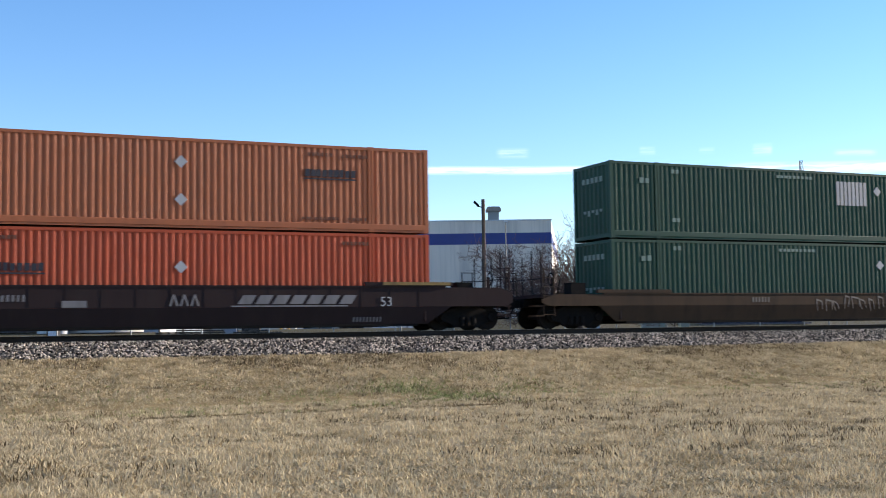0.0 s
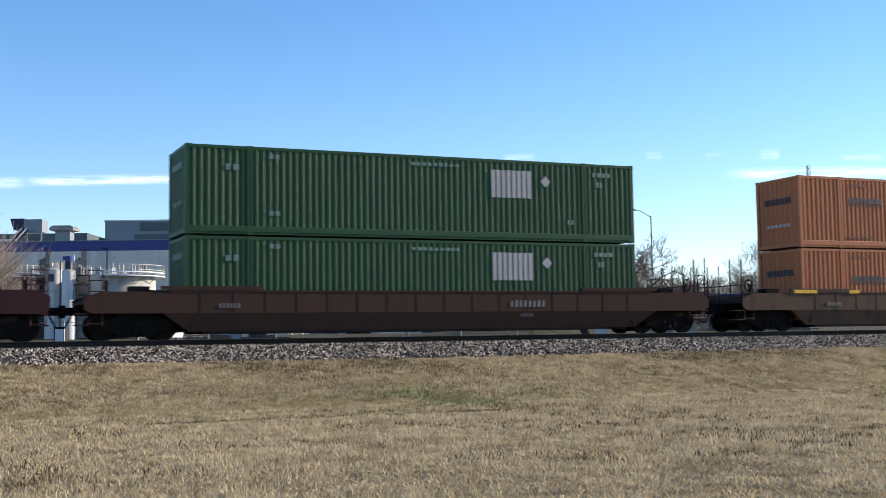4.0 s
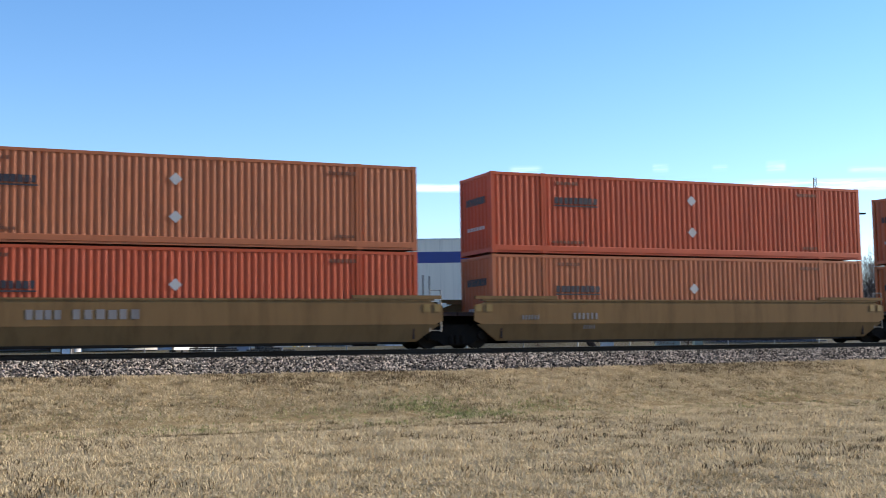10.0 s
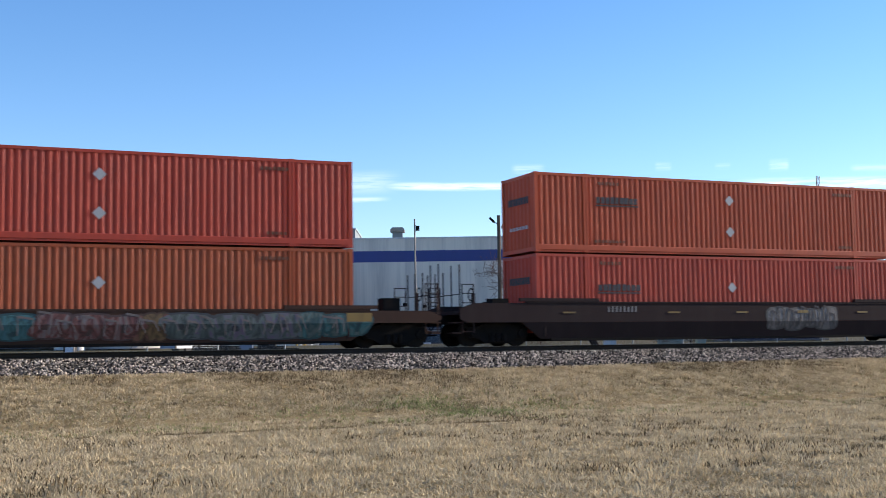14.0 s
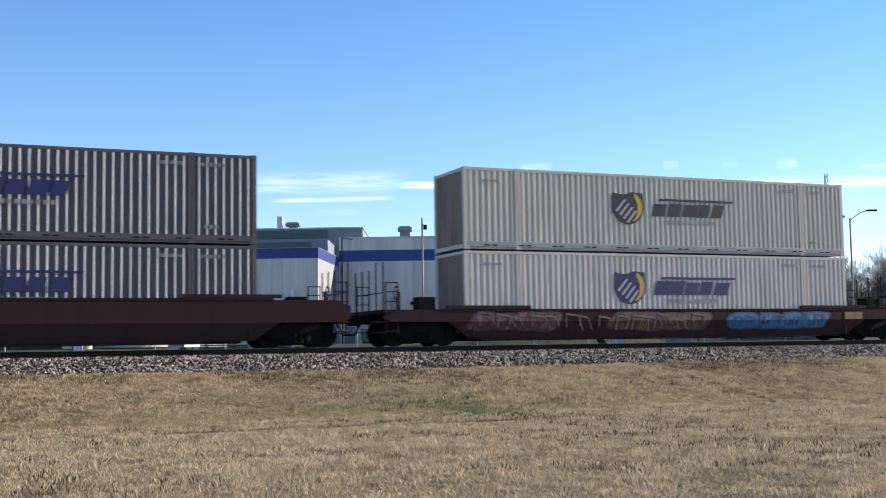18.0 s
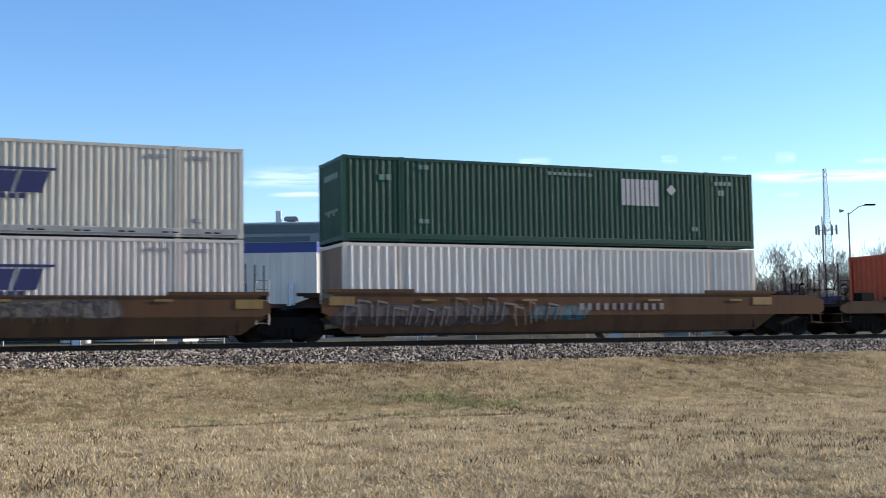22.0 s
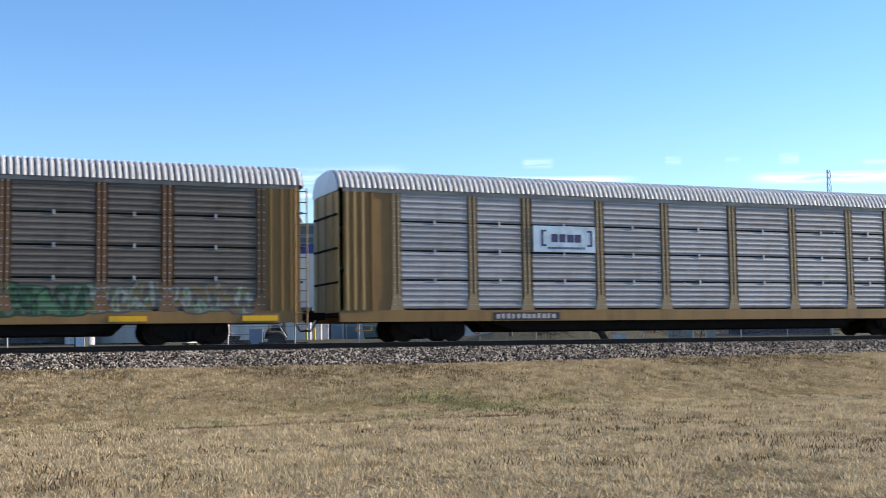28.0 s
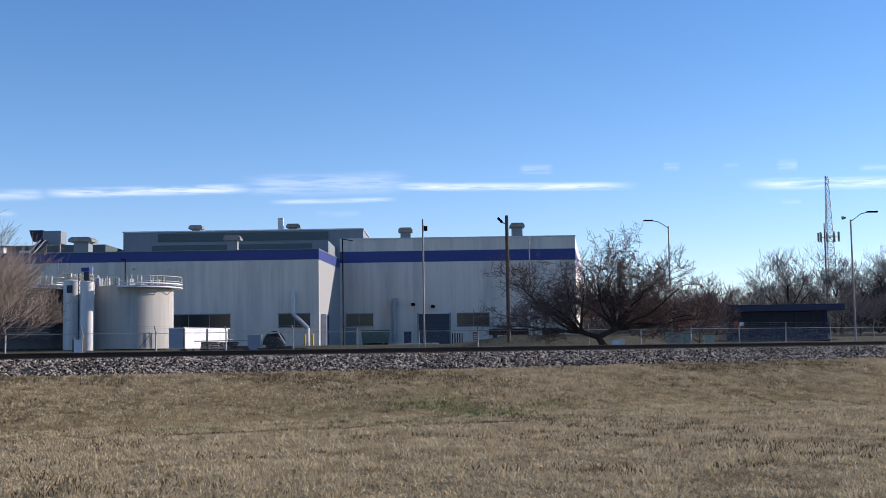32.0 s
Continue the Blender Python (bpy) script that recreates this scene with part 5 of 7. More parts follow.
def panel_mesh(kind, mat):
    """The corrugated side of a container, between its posts; kinds differ by the spacing of the ribs."""
    key = (kind, mat.name)
    if key not in PANELS:
        pitch, flat = {"close": (0.215, 0.28), "wide": (0.262, 0.30), "fluted": (0.267, 0.14), "broad": (0.282, 0.14)}[kind]
        s = Shape()
        for a, b in ((0.14, 1.93), (2.13, 14.02), (14.22, 16.01)):
            line = ribs(a, b, pitch, -HALF + 0.004, -HALF + 0.056, flat)
            s.sheet([[(x, y, 0.21) for x, y in line], [(x, y, 2.69) for x, y in line]])
        PANELS[key] = s.mesh("side_panel", mat)
    return PANELS[key]


FRAME = {}
SLOTS = Shape()
for k in range(12):
    for x in (0.75 + 1.29 * k, 1.03 + 1.29 * k):
        SLOTS.box(x, x + 0.2, -HALF - 0.005, -HALF + 0.02, 0.125, 0.165)
SLOTS = SLOTS.mesh("drain_slot", M_BLACKSTEEL)


def frame_meshes(mat):
    if mat.name in FRAME:
        return FRAME[mat.name]
    f = {}
    f["corner_post"] = Shape().box(0, 0.14, -HALF, -HALF + 0.14, 0.12, 2.68).mesh("corner_post", mat)
    f["post"] = Shape().box(-0.10, -0.012, -HALF - 0.004, -HALF + 0.06, 0.14, 2.70).box(0.012, 0.10, -HALF - 0.004, -HALF + 0.06, 0.14, 2.70).mesh("post", mat)
    f["top_rail"] = Shape().box(0.12, 16.03, -HALF - 0.002, -HALF + 0.08, 2.69, 2.785).mesh("top_rail", mat)
    sill = M_SILLSHADE if mat in (M_WHITE, M_CREAM, M_TAN) else mat
    f["bottom_rail"] = Shape().strip([(-HALF + 0.012, 0.012), (-HALF + 0.07, 0.012), (-HALF + 0.07, 0.27), (-HALF + 0.004, 0.27), (-HALF - 0.003, 0.25), (-HALF - 0.003, 0.09), (-HALF + 0.012, 0.07)], 0.12, 16.03, "x").mesh("bottom_rail", sill)
    f["corner_casting"] = Shape().box(0, 0.18, -HALF - 0.006, -HALF + 0.16, 0, 0.12).mesh("corner_casting", mat)
    r = Shape()
    line = ribs(0.06, 16.09, 0.4, 2.772, 2.75)
    r.sheet([[(x, -HALF + 0.03, z) for x, z in line], [(x, HALF - 0.03, z) for x, z in line]])
    f["roof_panel"] = r.mesh("roof_panel", mat)
    line = ribs(-HALF + 0.14, HALF - 0.14, 0.28, 0.015, 0.085)
    f["end_panel"] = Shape().sheet([[(x, y, 0.17) for y, x in line], [(x, y, 2.70) for y, x in line]]).mesh("end_panel", M_FILMSHADE if mat in (M_WHITE, M_CREAM, M_TAN, M_GREY, M_FLUTEGREY) else mat)
    f["end_rail"] = Shape().box(0, 0.1, -HALF + 0.13, HALF - 0.13, 2.68, 2.785).mesh("end_rail", mat)
    f["end_sill"] = Shape().box(0, 0.1, -HALF + 0.13, HALF - 0.13, 0.04, 0.18).mesh("end_sill", mat)
    f["door"] = Shape().box(16.07, 16.13, -HALF + 0.15, -0.01, 0.19, 2.68).mesh("door", mat)
    f["floor_panel"] = Shape().box(0.1, 16.05, -HALF + 0.06, HALF - 0.06, 0.10, 0.16).mesh("floor_panel", mat)
    FRAME[mat.name] = f
    return f


ROD = Shape().rod((16.15, 0, 0.1), (16.15, 0, 2.72), 0.022).mesh("lock_rod", M_GALV)


RIBS = {}


# narrow ribs whose sunlit edges are given by a paler colour
def rib_edges(mat, pitch):
    key = (mat.name, pitch)
    if key not in RIBS:
        s = Shape()
        for a, b in ((0.14, 1.93), (2.13, 14.02), (14.22, 16.01)):
            n = round((b - a) / pitch)
            for k in range(n):
                x = a + (b - a) * (k + 0.5) / n
                w = 0.043 if mat == M_SUNLITCREAM else 0.022 if pitch < 0.27 else 0.030
                top, deep = (0.7, 0.012) if pitch < 0.27 else (0.3, 0.026)
                s.strip([(x - w, -HALF + 0.004), (x + w, -HALF + 0.004), (x + w * top, -HALF - deep), (x - w * top, -HALF - deep)], 0.26, 2.68, "z")
        RIBS[key] = s.mesh("rib_edges", mat)
    return RIBS[key]


def container(mat, kind, label, marks, seed):
    """A 53-foot container; origin at the foot of the middle of its leading end, body along +x."""
    rng = random.Random(seed)
    c = thing("container", Matrix(), label, "container", "double-stacked containers on the train")
    f = frame_meshes(mat)
    side = panel_mesh(kind, mat)
    back = Matrix.Translation((LEN, 0, 0)) @ Matrix.Rotation(math.pi, 4, "Z")
    for m in (Matrix(), back):
        part("side_panel", side, mat, c).matrix_local = m
        for name in ("top_rail", "bottom_rail"):
            part(name, f[name], mat, c).matrix_local = m
        for x in (2.03, 14.12):
            part("post", f["post"], mat, c).matrix_local = m @ Matrix.Translation((x, 0, 0))
        part("corner_post", f["corner_post"], mat, c).matrix_local = m
        part("corner_post", f["corner_post"], mat, c).matrix_local = m @ Matrix.Translation((LEN - 0.14, 0, 0))
        for x in (0, 1.94, 14.03, LEN - 0.18):
            for z in (0, TALL - 0.12):
                part("corner_casting", f["corner_casting"], mat, c).matrix_local = m @ Matrix.Translation((x, 0, z))
        part("end_rail", f["end_rail"], mat, c).matrix_local = m
        if mat in (M_WHITE, M_CREAM, M_GREY):
            tagged(part("drain_slot", SLOTS, None, c, "dark drain slots in the lower rail"), kind="stuff").matrix_local = m
        part("end_sill", f["end_sill"], mat, c).matrix_local = m
    if kind in ("fluted", "broad"):
        for m in (Matrix(), back):
            tagged(part("rib_edges", rib_edges(M_SUNLITRIB if mat != M_TAN else M_SUNLITCREAM, 0.282 if kind == "broad" else 0.267), None, c, "narrow ribs coloured as sunlit edges"), kind="stuff").matrix_local = m
    part("roof_panel", f["roof_panel"], mat, c)
    part("floor_panel", f["floor_panel"], mat, c)
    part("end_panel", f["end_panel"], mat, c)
    part("door", f["door"], mat, c)
    part("door", f["door"], mat, c).matrix_local = Matrix.Translation((0, HALF - 0.14, 0))
    for y in (-0.95, -0.35, 0.35, 0.95):
        part("lock_rod", ROD, M_GALV, c, at=(0, y, 0))
    marks(c, rng)
    if kind in ("fluted", "broad"):
        for ob in c.children:
            if ob.name.split(".")[0] in ("emblem", "letter_bar", "lettering", "underline"):
                ob.location.y -= 0.014
    return c


Y0 = -HALF - 0.004


TOPS = {}


def on_side(s, c):
    """Lays flat markings against a well car's side, which slopes inward below its knee."""
    if c.name in TOPS:
        s.v = [(x, y + 0.17 * max(0, 0.80 - z) / 0.56, min(z, TOPS[c.name])) for x, y, z in s.v]
    return s


def letters(c, rng, mat, label, x0, x1, z0, z1, y, count, slant=0.0, fill=0.72):
    """A row of plain bars; large ones are pieces of their own, small ones stay joined."""
    if z1 - z0 < 0.2:
        tagged(part("lettering", on_side(bars(rng, x0, x1, z0, z1, y, count, slant, fill), c), mat, c, label), kind="stuff")
        return
    w = (x1 - x0) / count
    for k in range(count):
        part("letter_bar", on_side(bars(rng, x0 + k * w, x0 + (k + 1) * w, z0, z1, y, 1, slant, fill), c), mat, c, label)


def diamond(c, x, z, r, mat):
    s = Shape().strip([(x - r, z), (x, z - r), (x + r, z), (x, z + r)], Y0 - 0.004, Y0)
    part("placard", s, mat, c, "pale diamond-shaped placard")


def small_prints(c, rng, mat, spots):
    for x, z, w, h, n in spots:
        letters(c, rng, mat, "small stencilled bars", x, x + w, z, z + h, Y0, n)


def marks_dark_bar(text_x=2.45, diamond_x=8.2, diamonds=(2.05, 0.88), text_z=1.76, pale=M_WHITEINK):
    def draw(c, rng):
        letters(c, rng, M_INK, "black bar lettering", text_x, text_x + 1.75, text_z, text_z + 0.24, Y0, 9, 0.05, 0.86)
        part("underline", Shape().box(text_x - 0.02, text_x + 1.75, Y0 - 0.004, Y0, text_z - 0.10, text_z - 0.05), M_INK, c, "thin black underline")
        for z in diamonds:
            diamond(c, diamond_x, z, 0.2, pale)
        small_prints(c, rng, M_FAINTBROWN, ((text_x + 0.1, 2.42, 0.9, 0.12, 6), (text_x - 0.1, 0.36, 1.3, 0.10, 9), (13.1, 2.40, 0.95, 0.12, 7), (13.3, 0.36, 0.7, 0.1, 5)))
        s = Shape()
        for k in range(8):
            s.box(-0.006, 0.012, -0.78 + k * 0.2, -0.64 + k * 0.2, 1.75, 2.0)
        tagged(part("lettering", s, M_INK, c, "black bar lettering"), kind="stuff")
        s = Shape()
        for k in range(6):
            s.box(-0.006, 0.012, -0.7 + k * 0.24, -0.55 + k * 0.24, 0.85, 0.97)
        tagged(part("lettering", s, M_WHITEINK, c, "small white bars"), kind="stuff")
    return draw


def marks_green(square=True):
    def draw(c, rng):
        if square:
            for k in range(8):
                part("sign_strip", Shape().box(10.45 + k * 0.197, 10.60 + k * 0.197, Y0 - 0.004, Y0, 1.47, 2.42), M_WHITEINK, c, "blank white square painted over the ribs")
        diamond(c, 12.55, 2.08 if square else 1.95, 0.2, M_WHITEINK)
        small_prints(c, rng, M_FAINTGREEN, ((7.5, 2.44, 1.8, 0.12, 9), (1.25, 2.02, 0.5, 0.2, 2), (2.65, 2.42, 0.4, 0.16, 2), (2.65, 0.62, 0.4, 0.16, 2),
                                          (14.45, 2.32, 0.8, 0.16, 4), (14.6, 1.95, 0.3, 0.2, 2), (13.4, 0.6, 0.3, 0.16, 2)))
        s = Shape()
        for k in range(5):
            s.box(-0.006, 0.012, -0.75 + k * 0.3, -0.57 + k * 0.3, 2.1, 2.3)
            s.box(-0.006, 0.012, -0.7 + k * 0.28, -0.56 + k * 0.28, 1.0 - 0.1 * (k % 2), 1.1)
        tagged(part("lettering", s, M_FAINTGREEN, c, "faint white stencilled bars"), kind="stuff")
    return draw


def marks_crest(ink, crest_x=5.8, text_x=7.4, text_w=3.2, crest=True, z=1.12):
    """A shield of three colours and slanted bars."""
    def draw(c, rng):
        if crest:
            x = crest_x + 0.62
            rim = [(x - 0.62, z + 1.0), (x - 0.2, z + 0.93), (x + 0.2, z + 1.04), (x + 0.62, z + 1.0)]
            rim += [(x + 0.66 * math.cos(radians(w)), z + 0.52 + 0.66 * math.sin(radians(w))) for w in range(20, -201, -20)]
            part("emblem", Shape().strip(rim, Y0 - 0.003, Y0), ink, c, "dark round-bottomed shield emblem")
            moon = [(x + 0.60 * math.cos(radians(w)), z + 0.50 + 0.56 * math.sin(radians(w))) for w in range(62, -81, -13)]
            moon += [(x + 0.10 + 0.30 * math.cos(radians(w)), z + 0.46 + 0.46 * math.sin(radians(w))) for w in range(-76, 61, 17)]
            part("emblem", Shape().strip(moon, Y0 - 0.007, Y0 - 0.0035), M_GOLDINK, c, "gold crescent of the emblem")
            for k in range(4):
                a, b = x - 0.52 + 0.15 * k, z + 0.36 - 0.13 * k
                part("emblem", Shape().strip([(a, b), (a + 0.07, b - 0.06), (a + 0.46, b + 0.40), (a + 0.36, b + 0.40)], Y0 - 0.008, Y0 - 0.0045), M_WHITEINK, c, "slanted white emblem stripe")
        lo, hi = (z + 0.2, z + 0.70) if crest else (z + 0.1, z + 0.74)
        letters(c, rng, ink, "bold slanted bars in place of lettering", text_x, text_x + text_w, lo, hi, Y0, 5, 0.3, 0.9)
        part("underline", Shape().strip([(text_x + 0.3, z + 0.76), (text_x + text_w + 0.35, z + 0.76), (text_x + text_w + 0.38, z + 0.84), (text_x + 0.34, z + 0.84)], Y0 - 0.004, Y0), ink, c)
        small_prints(c, rng, M_FAINTGREY if crest else ink, ((text_x + 0.6, z - 0.08, text_w - 1.0, 0.15, 11),))
        small_prints(c, rng, M_FAINTGREY, ((14.4, 2.38, 0.8, 0.12, 6), (0.7, 2.3, 0.7, 0.1, 5), (13.1, 2.4, 0.8, 0.12, 6), (14.5, 0.45, 0.5, 0.12, 3)))
    return draw


def marks_script(ink, x=10.0, z=1.0):
    """A heavy slanted wordmark drawn as bars, with a round emblem behind its end."""
    def draw(c, rng):
        letters(c, rng, ink, "bold slanted bars in place of lettering", x, x + 2.6, z, z + 0.66, Y0, 6, 0.22, 0.86)
        pts = [(x + 3.05 + 0.48 * math.cos(w * math.pi / 9), z + 0.42 + 0.46 * math.sin(w * math.pi / 9)) for w in range(18)]
        inner = [(x + 3.0 + 0.30 * math.cos(w * math.pi / 9), z + 0.40 + 0.30 * math.sin(w * math.pi / 9)) for w in range(18)]
        s = Shape().sheet([[(px, Y0 - 0.004, pz) for px, pz in ring[:14]] for ring in (pts, inner)])
        part("emblem", s, ink, c, "broken ring emblem")
        part("emblem", Shape().strip([(x + 2.75, z + 0.1), (x + 3.2, z + 0.2), (x + 3.35, z + 0.62), (x + 2.95, z + 0.7)], Y0 - 0.005, Y0), ink, c)
        part("underline", Shape().box(x + 0.1, x + 2.4, Y0 - 0.004, Y0, z - 0.16, z - 0.08), ink, c)
        small_prints(c, rng, M_FAINTGREY, ((14.4, 2.36, 0.8, 0.12, 6), (13.2, 2.36, 0.7, 0.12, 5), (2.5, 2.4, 0.8, 0.1, 6)))
    return draw


def marks_wool(c, rng):
    """A white block emblem with a bar under it."""
    e = -0.3
    faded = spray("faded_pale_lettering", (0.46, 0.27, 0.22))
    for k in range(4):
        a = e + 3.42 + k * 0.36
        part("emblem", Shape().strip([(a, 1.2), (a + 0.27, 1.2), (a + 0.27, 1.86 + 0.14 * (k in (1, 2))), (a + 0.2, 1.95 + 0.16 * (k in (1, 2))), (a, 1.9 + 0.14 * (k in (1, 2)))], Y0 - 0.003, Y0), faded, c, "faded pale emblem block")
    part("emblem", Shape().strip([(e + 3.3, 1.02), (e + 4.95, 1.02), (e + 4.9, 1.14), (e + 3.35, 1.14)], Y0 - 0.003, Y0), M_INK, c, "dark emblem band")
    letters(c, rng, faded, "small pale bars", e + 3.45, e + 4.8, 1.045, 1.115, Y0 - 0.004, 8)
    diamond(c, 8.2, 1.95, 0.18, M_WHITEINK)
    letters(c, rng, M_INK, "black bar lettering", 12.1, 13.85, 1.62, 1.88, Y0, 9, 0.05, 0.86)
    small_prints(c, rng, M_INK, ((14.4, 2.4, 0.8, 0.12, 6),))


# ---- well cars
WHEEL = Shape().turned([(0.05, -0.83), (0.42, -0.83), (0.42, -0.71), (0.45, -0.70), (0.45, -0.68), (0.30, -0.69), (0.09, -0.66), (0.09, 0.66), (0.30, 0.69),
                        (0.45, 0.68), (0.45, 0.70), (0.42, 0.71), (0.42, 0.83), (0.05, 0.83)], 20, "y").mesh("wheelset", M_WHEEL)
SIDE_FRAME = Shape()
SIDE_FRAME.strip([(-1.15, 0.42), (-0.98, 0.26), (-0.70, 0.26), (-0.45, 0.10), (0.45, 0.10), (0.70, 0.26), (0.98, 0.26), (1.15, 0.42), (1.15, 0.62), (0.75, 0.66), (0.42, 0.80), (-0.42, 0.80), (-0.75, 0.66), (-1.15, 0.62)], -1.12, -0.94)
SIDE_FRAME = SIDE_FRAME.mesh("side_frame", M_BLACKSTEEL)
BOLSTER = Shape().box(-0.24, 0.24, -0.95, 0.95, 0.42, 0.78).mesh("bolster", M_BLACKSTEEL)
SPRINGS = Shape()
for k in (-0.22, 0.0, 0.22):
    SPRINGS.rod((k, -1.17, 0.16), (k, -1.17, 0.44), 0.09, 0.09, 8)
SPRINGS = SPRINGS.mesh("spring_nest", M_BLACKSTEEL)
BEARING = Shape().turned([(0.0, -1.20), (0.13, -1.20), (0.15, -1.05), (0.15, -0.9)], 12, "y").mesh("bearing_cap", M_BLACKSTEEL)


def truck(car, x):
    t = new("truck")
    t.parent, t.location = car, (x, 0, 0.0)
    t["label"] = "black four-wheel truck with side frames"
    for k in (1, -1):
        part("side_frame", SIDE_FRAME, None, t).scale = (1, k, 1)
    part("bolster", BOLSTER, None, t)
    part("spring_nest", SPRINGS, None, t)
    for wx in (-0.89, 0.89):
        w = part("wheelset", WHEEL, None, t, "steel wheelset with worn bright treads", (wx, 0, 0.43))
        SPINNERS.append((w, wx, car))
        part("bearing_cap", BEARING, None, t, at=(wx, 0, 0.43))


MIXES = {}


def spray_mix(mats):
    """Sprayed paint in which several colours run into one another in slanted strokes."""
    cols = [tuple(m.diffuse_color[:3]) for m in mats]
    if cols not in MIXES.values():
        mat = bpy.data.materials.new("mixed_spray_paint")
        mat.use_nodes = True
        nt = mat.node_tree
        n, link = nt.nodes.new, nt.links.new
        bsdf = nt.nodes["Principled BSDF"]
        co, mp, no, ramp = n("ShaderNodeTexCoord"), n("ShaderNodeMapping"), n("ShaderNodeTexNoise"), n("ShaderNodeValToRGB")
        mp.inputs["Rotation"].default_value, mp.inputs["Scale"].default_value = (0, radians(25), 0), (1.6, 1.0, 0.7)
        no.inputs["Scale"].default_value, no.inputs["Detail"].default_value, no.inputs["Distortion"].default_value = 1.5, 3.0, 1.6
        link(co.outputs["Object"], mp.inputs["Vector"])
        link(mp.outputs[0], no.inputs["Vector"])
        link(no.outputs["Fac"], ramp.inputs[0])
        e = ramp.color_ramp.elements
        seq = cols + [tuple(c * 0.35 for c in cols[0])] + cols
        for k, c in enumerate(seq):
            p = 0.3 + 0.4 * k / (len(seq) - 1)
            el = e[k] if k < 2 else e.new(p)
            el.position, el.color = p, (*c, 1)
        link(ramp.outputs["Color"], bsdf.inputs["Base Color"])
        bsdf.inputs["Roughness"].default_value = 0.55
        MIXES[mat.name] = cols
        return mat
    return bpy.data.materials[[k for k, v in MIXES.items() if v == cols][0]]


def graffiti(parent, rng, x0, x1, z0, z1, y, mats, blobs=7, name="graffiti", bold=False):
    """A sprayed piece: fat rounded letter-like shapes that lean on one another, with a dark outline and slits, in a thin coat of paint."""
    mat = spray_mix(mats)
    if parent.name in TOPS:
        z1 = min(z1, TOPS[parent.name])
    edge, fill = Shape(), Shape()
    w = (x1 - x0) / blobs
    rack = parent.name.startswith("autorack")
    dark = [(0.10 if bold else 0.42) * sum(m.diffuse_color[c] for m in mats) / len(mats) for c in range(3)]
    rim, halo = spray("outline_" + mats[0].name, dark), Shape()

    def lump(shape, cx, half, lo, hi, lean, depth):
        if rack:
            levels = [q / 40 for q in range(41)]
        elif lo < 0.74 and hi > 0.86:
            levels = sorted([0.0, 0.05, 0.16, 0.35, 0.6, 0.82, 0.95, 1.0] + [(0.8 - lo) / (hi - lo)])
        else:
            levels = [0.0, 0.05, 0.16, 0.35, 0.65, 0.84, 0.95, 1.0]
        rows = []
        for f in levels:
            e = half * (1 - abs(2 * f - 1) ** 5) ** (1 / 3) + 0.012
            z, c = lo + f * (hi - lo), cx + lean * (f - 0.5)
            left, right = c - e * (1 + 0.16 * math.sin(5 * f + cx)), c + e * (1 + 0.16 * math.cos(4 * f + cx))
            d = rack_skin(z) + depth - y if rack else depth
            n = 6 if rack else 1
            rows.append([(left + (right - left) * q / n, d, z) for q in range(n + 1)])
        shape.sheet(rows)

    for k in range(blobs):
        cx = x0 + w * (k + 0.5 + rng.uniform(-0.08, 0.08))
        lo, hi = z0 + (z1 - z0) * rng.uniform(0.03, 0.16), z1 - (z1 - z0) * rng.uniform(0.02, 0.2)
        lean = rng.uniform(-0.1, 0.3) * w
        if bold:
            lump(halo, cx, w * 0.72, lo - 0.09 * (z1 - z0), min(z1 + 0.05, hi + 0.09), lean, y - 0.0005)
        lump(edge, cx, w * 0.62, lo - 0.05 * (z1 - z0), min(z1, hi + 0.04), lean, y - 0.002)
        lump(fill, cx, w * (0.48 if bold else 0.53), lo, hi - 0.02, lean, y - 0.005 - 0.0012 * (k % 2))
        for q in range(2 if bold else rng.choice((1, 1, 2))):
            c = cx + rng.uniform(-0.2, 0.2) * w
            a = lo + (hi - lo) * rng.uniform(0.12, 0.5)
            lump(edge, c, w * 0.07, a, a + (hi - lo) * rng.uniform(0.2, 0.4), lean * 0.3, y - 0.0085)
    if bold:
        tagged(part(name, on_side(halo, parent), spray("grey_halo_spray", (0.23, 0.225, 0.22)), parent, "pale sprayed halo"), kind="stuff")
    tagged(part(name, on_side(edge, parent), rim, parent, "dark sprayed outline"), kind="stuff")
    tagged(part(name, on_side(fill, parent), mat, parent, "sprayed graffiti letters in mixed colours"), kind="stuff")


def tag_strokes(parent, rng, x0, x1, z0, z1, y, mat, count):
    s = Shape()
    z1 = min(z1, TOPS.get(parent.name, 9.0) - 0.04)
    for k in range(count):
        x = x0 + (x1 - x0) * (k + 0.2) / count
        w = (x1 - x0) / count
        a, b = rng.uniform(-0.3, 0.3) * w, rng.uniform(0.3, 0.9) * w
        z = z0 + (z1 - z0) * rng.uniform(0, 0.3)
        h = (z1 - z0) * rng.uniform(0.5, 0.75)
        t = 0.032
        s.strip([(x, z), (x + t, z), (x + a + t, z + h), (x + a, z + h)], y - 0.004, y)
        s.strip([(x + a, z + h), (x + a + b, z + h - 0.06), (x + a + b, z + h), (x + a, z + h + 0.07)], y - 0.004, y)
        s.strip([(x + b * 0.9, z + 0.05), (x + b * 0.9 + t, z + 0.05), (x + a + b + t, z + h * 0.9), (x + a + b, z + h * 0.9)], y - 0.0045, y)
    tagged(part("graffiti", s, mat, parent, "sprayed outline strokes"), kind="stuff")


